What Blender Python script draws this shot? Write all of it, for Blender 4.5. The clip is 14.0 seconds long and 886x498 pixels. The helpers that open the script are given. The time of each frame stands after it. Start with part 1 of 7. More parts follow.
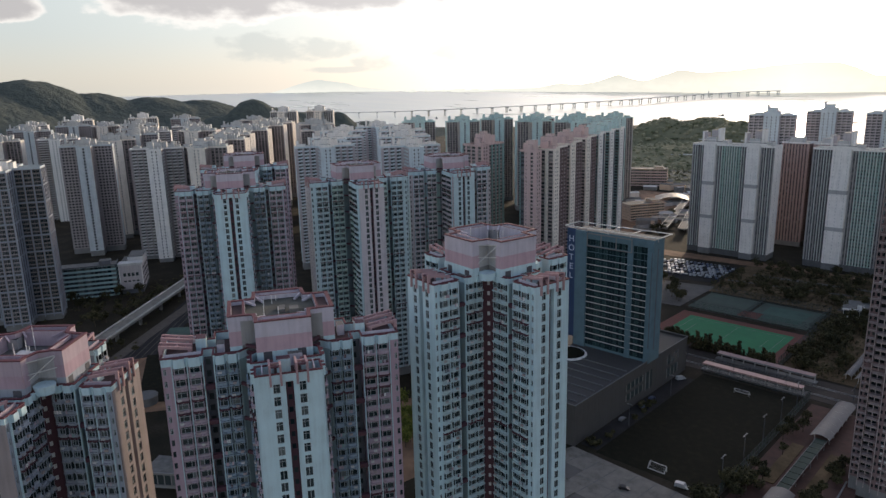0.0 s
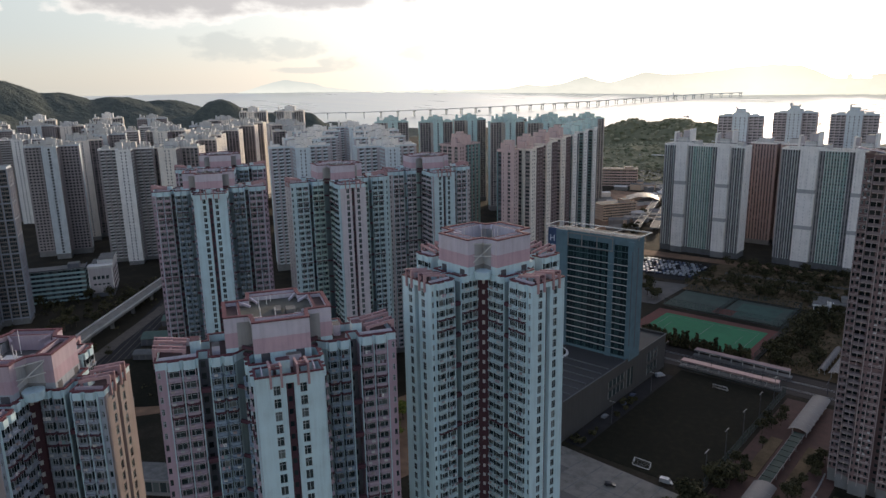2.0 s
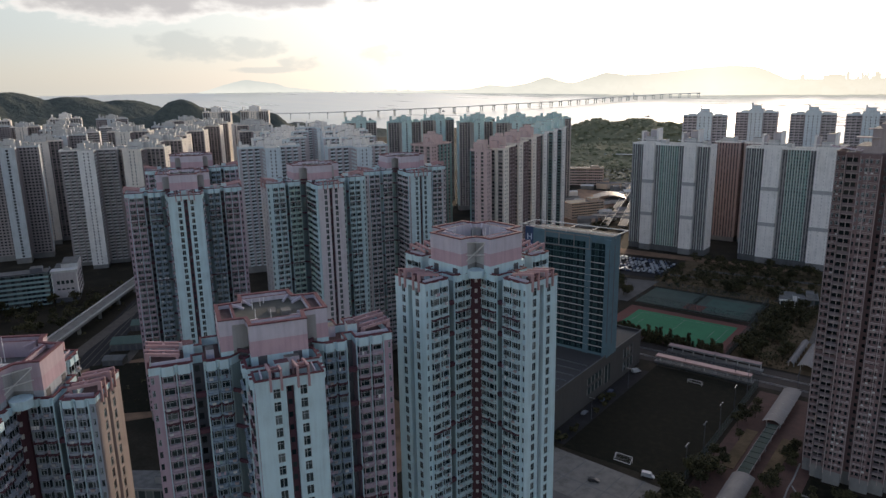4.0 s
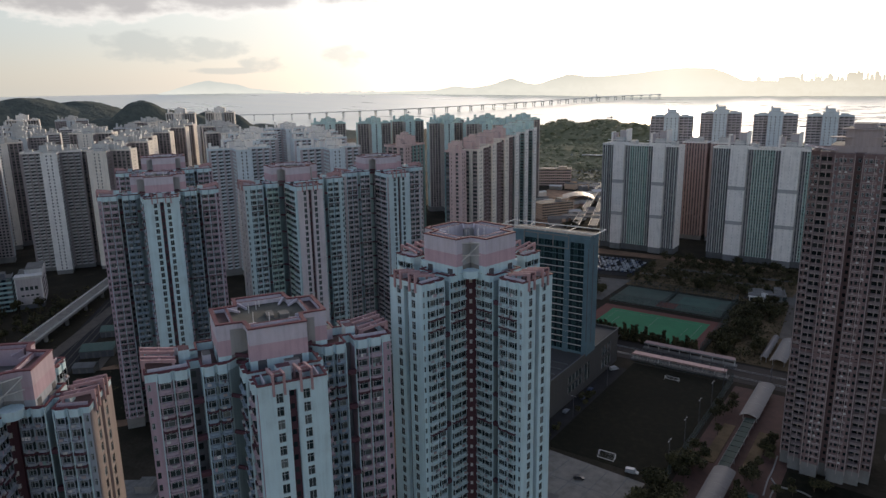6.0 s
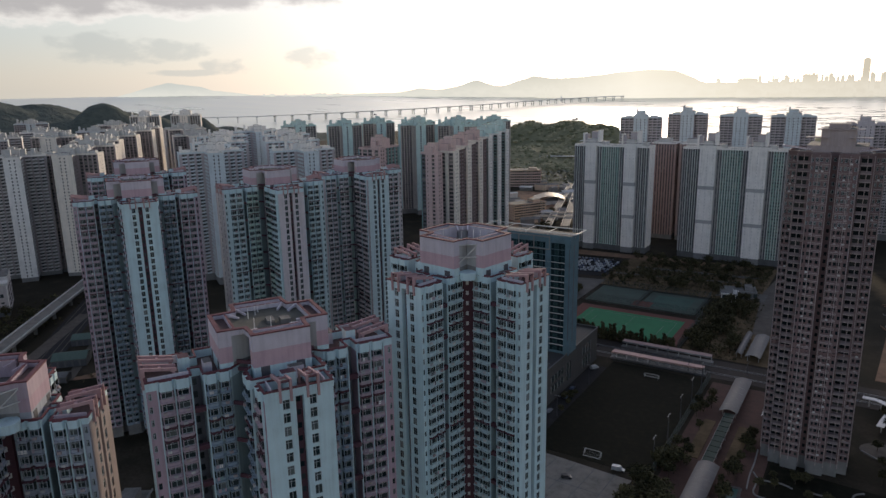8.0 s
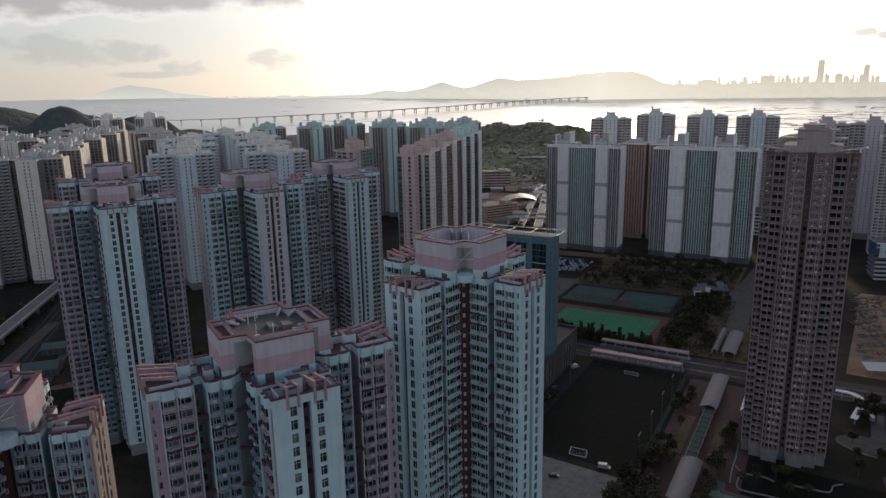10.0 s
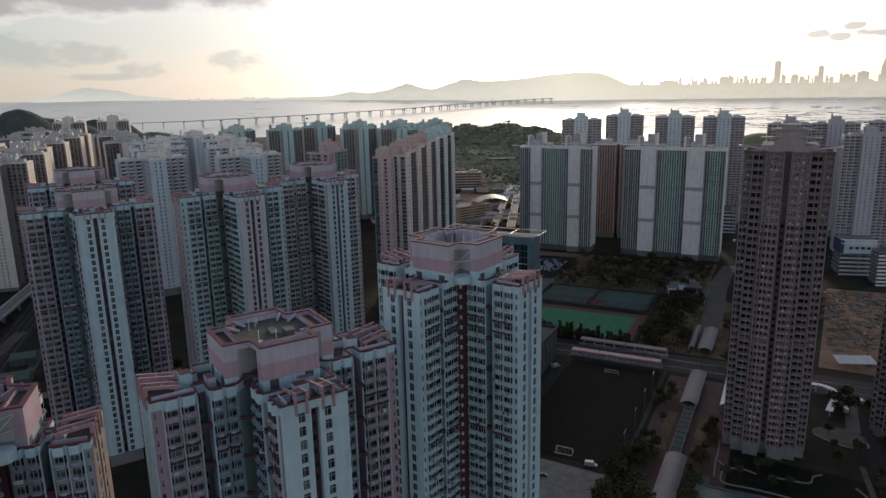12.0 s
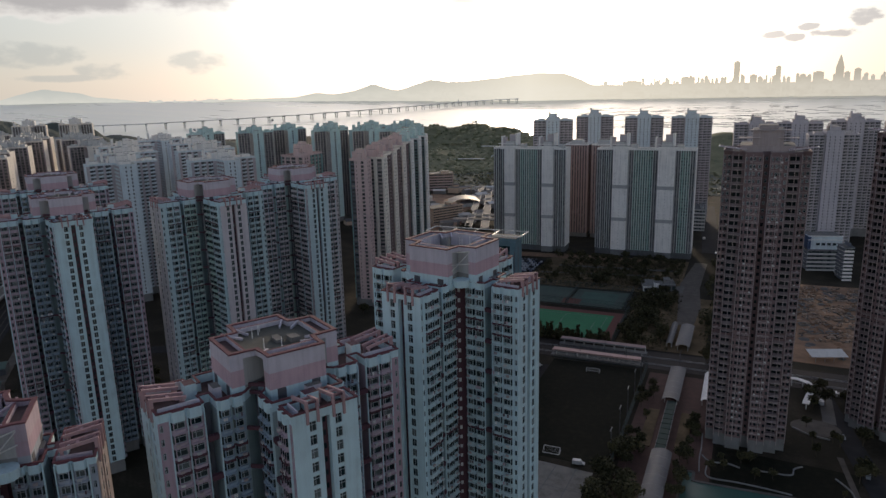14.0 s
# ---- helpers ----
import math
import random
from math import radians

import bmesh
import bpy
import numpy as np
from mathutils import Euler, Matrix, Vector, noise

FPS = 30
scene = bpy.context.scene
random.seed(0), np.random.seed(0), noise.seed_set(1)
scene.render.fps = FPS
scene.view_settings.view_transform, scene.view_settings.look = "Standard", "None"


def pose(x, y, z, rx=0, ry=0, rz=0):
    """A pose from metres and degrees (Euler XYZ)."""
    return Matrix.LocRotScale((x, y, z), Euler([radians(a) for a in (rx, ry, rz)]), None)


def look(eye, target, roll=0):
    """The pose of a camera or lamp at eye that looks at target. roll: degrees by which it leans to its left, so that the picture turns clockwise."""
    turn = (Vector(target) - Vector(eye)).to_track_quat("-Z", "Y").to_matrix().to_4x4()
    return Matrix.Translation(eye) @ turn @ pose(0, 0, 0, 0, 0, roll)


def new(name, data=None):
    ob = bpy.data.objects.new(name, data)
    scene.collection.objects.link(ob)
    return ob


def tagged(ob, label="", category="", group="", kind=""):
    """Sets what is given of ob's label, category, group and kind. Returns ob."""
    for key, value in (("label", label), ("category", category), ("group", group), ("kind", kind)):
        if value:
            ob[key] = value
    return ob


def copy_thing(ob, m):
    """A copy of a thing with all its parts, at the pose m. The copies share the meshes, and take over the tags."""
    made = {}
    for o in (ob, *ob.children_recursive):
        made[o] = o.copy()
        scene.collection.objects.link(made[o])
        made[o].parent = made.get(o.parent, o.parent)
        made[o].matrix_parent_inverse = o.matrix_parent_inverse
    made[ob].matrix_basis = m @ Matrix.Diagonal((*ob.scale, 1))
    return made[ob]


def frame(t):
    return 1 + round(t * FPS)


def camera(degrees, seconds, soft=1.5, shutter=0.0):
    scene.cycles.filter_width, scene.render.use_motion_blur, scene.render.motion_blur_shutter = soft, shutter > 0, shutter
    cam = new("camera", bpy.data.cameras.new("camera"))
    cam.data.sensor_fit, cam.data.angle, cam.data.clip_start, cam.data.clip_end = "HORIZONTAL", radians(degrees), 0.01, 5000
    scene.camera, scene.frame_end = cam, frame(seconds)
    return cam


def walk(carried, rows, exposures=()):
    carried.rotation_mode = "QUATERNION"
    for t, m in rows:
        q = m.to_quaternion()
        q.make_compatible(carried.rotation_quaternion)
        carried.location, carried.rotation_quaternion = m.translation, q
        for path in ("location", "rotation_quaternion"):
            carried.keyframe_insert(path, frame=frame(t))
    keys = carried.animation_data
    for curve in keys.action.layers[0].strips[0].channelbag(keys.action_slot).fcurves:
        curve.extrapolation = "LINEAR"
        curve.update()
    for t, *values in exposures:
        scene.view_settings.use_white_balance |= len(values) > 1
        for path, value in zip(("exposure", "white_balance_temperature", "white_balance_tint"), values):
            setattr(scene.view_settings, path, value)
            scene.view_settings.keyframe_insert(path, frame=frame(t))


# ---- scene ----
cam = camera(64.9, 14.0, 1.46)
METRES, EYE, TILT, LEAN, TURN = 52.0, 155.4, 0.0, 0.0, 43.7
ROWS = [
    (0.0, 0.0, 0.0, 0.0, -0.31, -13.51, 1.3),
    (0.5, -0.0292, 0.0037, -0.0022, -0.7, -13.52, 1.22),
    (1.0, -0.0617, 0.008, -0.0052, -1.37, -13.52, 1.14),
    (1.5, -0.095, 0.0134, -0.0079, -2.15, -13.5, 1.09),
    (2.0, -0.1281, 0.0173, -0.0105, -2.91, -13.49, 1.07),
    (2.5, -0.1637, 0.021, -0.0121, -3.7, -13.5, 1.02),
    (3.0, -0.1976, 0.0249, -0.0129, -4.45, -13.51, 1.02),
    (5.5, -0.3714, 0.0552, -0.0175, -8.14, -13.5, 0.9),
    (6.0, -0.4069, 0.0623, -0.0176, -8.86, -13.47, 0.9),
    (6.5, -0.4424, 0.0689, -0.017, -9.57, -13.43, 0.92),
    (7.0, -0.478, 0.0763, -0.0163, -10.28, -13.41, 0.92),
    (7.5, -0.5135, 0.0838, -0.0153, -10.99, -13.39, 0.95),
    (8.0, -0.5491, 0.0915, -0.0145, -11.69, -13.36, 0.97),
    (10.5, -0.7247, 0.1374, -0.0063, -15.25, -13.26, 1.07),
    (11.0, -0.759, 0.1484, -0.0051, -15.96, -13.24, 1.08),
    (11.5, -0.7939, 0.1602, -0.005, -16.66, -13.22, 1.12),
    (12.0, -0.829, 0.1727, -0.0031, -17.38, -13.22, 1.19),
    (12.5, -0.8642, 0.1854, 0.0013, -18.08, -13.22, 1.26),
    (13.0, -0.8996, 0.1979, 0.0055, -18.78, -13.23, 1.32),
    (13.5, -0.9347, 0.2112, 0.01, -19.49, -13.23, 1.35),
    (14.0, -0.9692, 0.2247, 0.0141, -20.19, -13.23, 1.36),
]
walk(cam, [(t, pose(0, 0, EYE, TILT, LEAN, TURN) @ pose(METRES * x, METRES * y, METRES * z, 90 + pitch, roll, yaw)) for t, x, y, z, yaw, pitch, roll in ROWS], [(0.0, 0.36), (14, -0.18)])


# ---- world, sun, exposure ----
SUN_AZ, SUN_EL = 16.5, 9.0
SKY_GAIN, SUN_POWER = 0.195, 2.1
# azimuth in degrees from +y towards -x, degrees up
SUN_DIR = Vector((-math.sin(radians(SUN_AZ)) * math.cos(radians(SUN_EL)), math.cos(radians(SUN_AZ)) * math.cos(radians(SUN_EL)), math.sin(radians(SUN_EL))))


class Nodes:
    """Small helper round a node tree."""

    def __init__(self, tree):
        self.t = tree
        tree.nodes.clear()

    def n(self, kind, **kw):
        node = self.t.nodes.new(kind)
        if "operation" in kw:
            node.operation = kw["operation"]
        if "use_clamp" in kw:
            node.use_clamp = kw["use_clamp"]
        if "data_type" in kw:
            node.data_type, node.blend_type = kw["data_type"], kw["blend_type"]
        if "interpolation_type" in kw:
            node.interpolation_type = kw["interpolation_type"]
        for key, v in kw.get("ins", {}).items():
            self.put(node.inputs[key], v)
        return node

    def put(self, socket, v):
        if isinstance(v, bpy.types.NodeSocket):
            self.t.links.new(v, socket)
        else:
            socket.default_value = v

    def math(self, op, a, b=0.0, c=0.0, clamp=False):
        return self.n("ShaderNodeMath", operation=op, use_clamp=clamp, ins={0: a, 1: b, 2: c}).outputs[0]

    def vmath(self, op, a, b=(0, 0, 0)):
        node = self.n("ShaderNodeVectorMath", operation=op, ins={0: a, 1: b})
        return node.outputs["Value"] if op in ("DOT_PRODUCT", "LENGTH") else node.outputs[0]

    def mix(self, f, a, b, mode="MIX"):
        node = self.n("ShaderNodeMix", data_type="RGBA", blend_type=mode)
        self.put(node.inputs[0], f), self.put(node.inputs[6], a), self.put(node.inputs[7], b)
        return node.outputs[2]

    def noise(self, vec, scale, detail=4.0, rough=0.55):
        return self.n("ShaderNodeTexNoise", ins={"Vector": vec, "Scale": scale, "Detail": detail, "Roughness": rough}).outputs[0]

    def scaled(self, vec, s):
        return self.n("ShaderNodeVectorMath", operation="MULTIPLY", ins={0: vec, 1: s}).outputs[0]

    def ramp(self, f, stops):
        node = self.n("ShaderNodeValToRGB", ins={0: f})
        el = node.color_ramp.elements
        while len(el) > 1:
            el.remove(el[0])
        el[0].position, el[0].color = stops[0][0], (*stops[0][1], 1)
        for p, c in stops[1:]:
            el.new(p).color = (*c, 1)
        return node.outputs[0]

    def smooth(self, x, a, b):
        return self.n("ShaderNodeMapRange", interpolation_type="SMOOTHSTEP", ins={0: x, 1: a, 2: b, 3: 0.0, 4: 1.0}).outputs[0]


world = bpy.data.worlds.new("evening_sky")
scene.world = world
world.use_nodes = True
k = Nodes(world.node_tree)
sky = k.n("ShaderNodeTexSky")
sky.sky_type, sky.sun_disc, sky.sun_elevation, sky.sun_rotation = "NISHITA", False, radians(SUN_EL), radians(-SUN_AZ)
sky.air_density, sky.dust_density, sky.ozone_density = 1.0, 0.8, 1.5
way = k.n("ShaderNodeTexCoord").outputs["Generated"]
way = k.vmath("NORMALIZE", way)
sep = k.n("ShaderNodeSeparateXYZ", ins={0: way})
near_sun = k.math("MULTIPLY_ADD", k.vmath("DOT_PRODUCT", way, tuple(SUN_DIR)), 0.5, 0.5)
glow = k.math("POWER", k.math("MAXIMUM", near_sun, 0.0), 9.5)          # bright thin cloud round the sun
core = k.math("POWER", k.math("MAXIMUM", near_sun, 0.0), 60.0)
azim = k.math("MULTIPLY", k.math("ARCTAN2", k.math("MULTIPLY", sep.outputs[0], -1.0), sep.outputs[1]), 180 / math.pi)
elev = k.math("MULTIPLY", k.math("ARCSINE", sep.outputs[2]), 180 / math.pi)
flat = k.n("ShaderNodeCombineXYZ", ins={0: k.math("MULTIPLY", azim, 0.17), 1: k.math("MULTIPLY", elev, 0.34), 2: 0.0}).outputs[0]
puff = k.noise(flat, 2.6, 7.0, 0.52)
low = k.noise(flat, 0.9, 2.0, 0.5)


def bank(az, el, w, h):
    """How far a direction lies inside a bank of cloud."""
    a = k.math("DIVIDE", k.math("SUBTRACT", azim, az), w)
    b = k.math("DIVIDE", k.math("SUBTRACT", elev, el), h)
    return k.math("SUBTRACT", 1.0, k.math("ADD", k.math("MULTIPLY", a, a), k.math("MULTIPLY", b, b)))


def depth(field, push=1.9):
    return k.math("MULTIPLY_ADD", k.math("SUBTRACT", puff, 0.5), 4.2, k.math("MULTIPLY", field, push))


def most(items):
    out = items[0]
    for it in items[1:]:
        out = k.math("MAXIMUM", out, it)
    return out


heavy = depth(most([bank(*b) for b in ((74.3, 5.7, 2.6, 1.3), (61.0, 7.6, 10.5, 3.35), (51.0, 7.8, 9.0, 3.0), (43.0, 8.2, 7.0, 2.7), (27.0, 7.8, 4.5, 1.5), (22.0, 7.2, 2.4, 1.2))]), 3.2)
small = depth(most([bank(*b) for b in ((-0.9, 2.95, 1.1, 0.36), (-2.3, 2.7, 0.8, 0.3), (-3.2, 3.4, 0.8, 0.28), (-4.9, 2.9, 1.7, 0.36), (-6.6, 3.9, 1.3, 0.7))]), 1.0)
above = k.math("MULTIPLY_ADD", k.smooth(elev, 7.0, 11.0), 2.2, k.math("MULTIPLY_ADD", k.math("ADD", puff, k.math("MULTIPLY", low, 0.5)), 3.0, -4.6))
heavy = k.math("MAXIMUM", heavy, above)
veil = k.math("MULTIPLY", k.smooth(depth(most([bank(*b) for b in ((57.2, 2.9, 4.2, 1.3), (52.8, 2.7, 3.2, 0.9), (42.2, 2.1, 2.2, 1.0), (48.8, 1.6, 2.0, 0.8), (51.0, 1.1, 4.0, 0.3))]), 1.5), 0.1, 1.2), 0.52)
base = k.mix(1.0, sky.outputs[0], (SKY_GAIN * 1.18, SKY_GAIN * 0.95, SKY_GAIN * 0.96, 1), "MULTIPLY")
warm = k.n("ShaderNodeVectorMath", operation="SCALE", ins={0: (1.0, 0.975, 0.89), 3: k.math("ADD", k.math("MULTIPLY", glow, 0.62), k.math("MULTIPLY", core, 2.5))}).outputs[0]
pale = k.mix(k.smooth(elev, 4.5, 0.0), (0.405, 0.465, 0.49, 1), (0.435, 0.455, 0.43, 1))
toward = k.smooth(near_sun, 0.45, 0.78)
low_haze = k.math("MULTIPLY", k.math("MULTIPLY", k.smooth(elev, 22.0, 3.0), toward), 0.88)
clear = k.vmath("ADD", k.mix(low_haze, base, pale), warm)
hazed = k.vmath("ADD", (0.40, 0.425, 0.42), k.n("ShaderNodeVectorMath", operation="SCALE", ins={0: warm, 3: 0.5}).outputs[0])
clear = k.mix(veil, clear, hazed)
lift = k.math("MULTIPLY_ADD", glow, 0.45, 0.74)
grey_part = k.n("ShaderNodeVectorMath", operation="SCALE", ins={0: (0.56, 0.53, 0.53), 3: lift}).outputs[0]
white_part = k.n("ShaderNodeVectorMath", operation="SCALE", ins={0: (1.05, 1.0, 0.95), 3: lift}).outputs[0]
body = k.mix(k.smooth(heavy, 0.3, 2.2), white_part, grey_part)
full = k.mix(k.math("MULTIPLY", k.smooth(heavy, -0.1, 0.8), 0.88), clear, body)
body = k.mix(k.smooth(small, 0.1, 0.6), white_part, grey_part)
full = k.mix(k.math("MULTIPLY", k.smooth(small, 0.05, 0.75), 0.75), full, body)
back = k.n("ShaderNodeBackground", ins={0: full, 1: 1.0})
k.t.links.new(back.outputs[0], k.n("ShaderNodeOutputWorld").inputs[0])

lamp = bpy.data.lights.new("sun", "SUN")
lamp.energy, lamp.angle, lamp.color = SUN_POWER, radians(3.0), (1.0, 0.79, 0.56)
sun = new("sun", lamp)
sun.matrix_world = look((0, 0, 400), Vector((0, 0, 400)) - SUN_DIR)
scene.view_settings.exposure = 0.0

# ---- materials ----


def surface(name, stops, rough=0.8, scale=0.25, streak=0.0, grain=4.0, bump=0.15, metal=0.0, island=0.0, each=0.0, spec=0.4, far_scale=0.03, relief=0.1):
    """A weathered surface: stops are dark, mean and light tones of it; streak adds rain marks that run down."""
    m = bpy.data.materials.new(name)
    m.use_nodes = True
    q = Nodes(m.node_tree)
    pos = q.n("ShaderNodeNewGeometry")
    p = pos.outputs["Position"]
    big = q.noise(p, scale, 4.0)
    wide = q.noise(p, far_scale, 3.0)
    fine = q.noise(p, grain, 3.0, 0.6)
    f = q.math("ADD", q.math("MULTIPLY", big, 0.55), q.math("ADD", q.math("MULTIPLY", fine, 0.2), q.math("MULTIPLY", wide, 0.25)))
    if streak:
        s = q.noise(q.scaled(p, (1.1, 1.1, 0.06)), 1.0, 5.0, 0.65)
        f = q.math("ADD", q.math("MULTIPLY", f, 1 - streak), q.math("MULTIPLY", s, streak))
    if island:
        f = q.math("MULTIPLY_ADD", q.math("SUBTRACT", pos.outputs["Random Per Island"], 0.5), island, f)
    if each:
        f = q.math("MULTIPLY_ADD", q.math("SUBTRACT", q.n("ShaderNodeObjectInfo").outputs["Random"], 0.5), each, f)
    col = q.ramp(f, [(0.30, stops[0]), (0.5, stops[1]), (0.70, stops[2])])
    b = q.n("ShaderNodeBump", ins={"Strength": bump, "Distance": relief, "Height": fine})
    sh = q.n("ShaderNodeBsdfPrincipled", ins={"Base Color": col, "Roughness": q.math("MULTIPLY_ADD", big, 0.2, rough - 0.1), "Metallic": metal, "Specular IOR Level": spec, "Normal": b.outputs[0]})
    q.t.links.new(sh.outputs[0], q.n("ShaderNodeOutputMaterial").inputs[0])
    return m


def tones(r, g, b, lo=0.72, hi=1.18):
    return [(r * lo, g * lo, b * lo), (r, g, b), (min(1, r * hi), min(1, g * hi), min(1, b * hi))]


def paint(name, r, g, b, **kw):
    kw = {"streak": 0.45, "spec": 0.25, **kw}
    return surface(name, tones(r, g, b), **kw)


def window_glass(name, dark, light, share=0.82, each=False):
    """Panes: mostly dark, some with pale curtains behind."""
    m = bpy.data.materials.new(name)
    m.use_nodes = True
    q = Nodes(m.node_tree)
    rnd = q.n("ShaderNodeObjectInfo").outputs["Random"] if each else q.n("ShaderNodeNewGeometry").outputs["Random Per Island"]
    mid = tuple((a * 3 + b) / 4 for a, b in zip(dark, light))
    col = q.ramp(rnd, [(0.0, dark), (share - 0.25, mid), (share, mid), (min(share + 0.16, 0.98), light)])
    sh = q.n("ShaderNodeBsdfPrincipled", ins={"Base Color": col, "Roughness": q.math("MULTIPLY_ADD", rnd, 0.12, 0.06), "Specular IOR Level": 0.5})
    q.t.links.new(sh.outputs[0], q.n("ShaderNodeOutputMaterial").inputs[0])
    return m


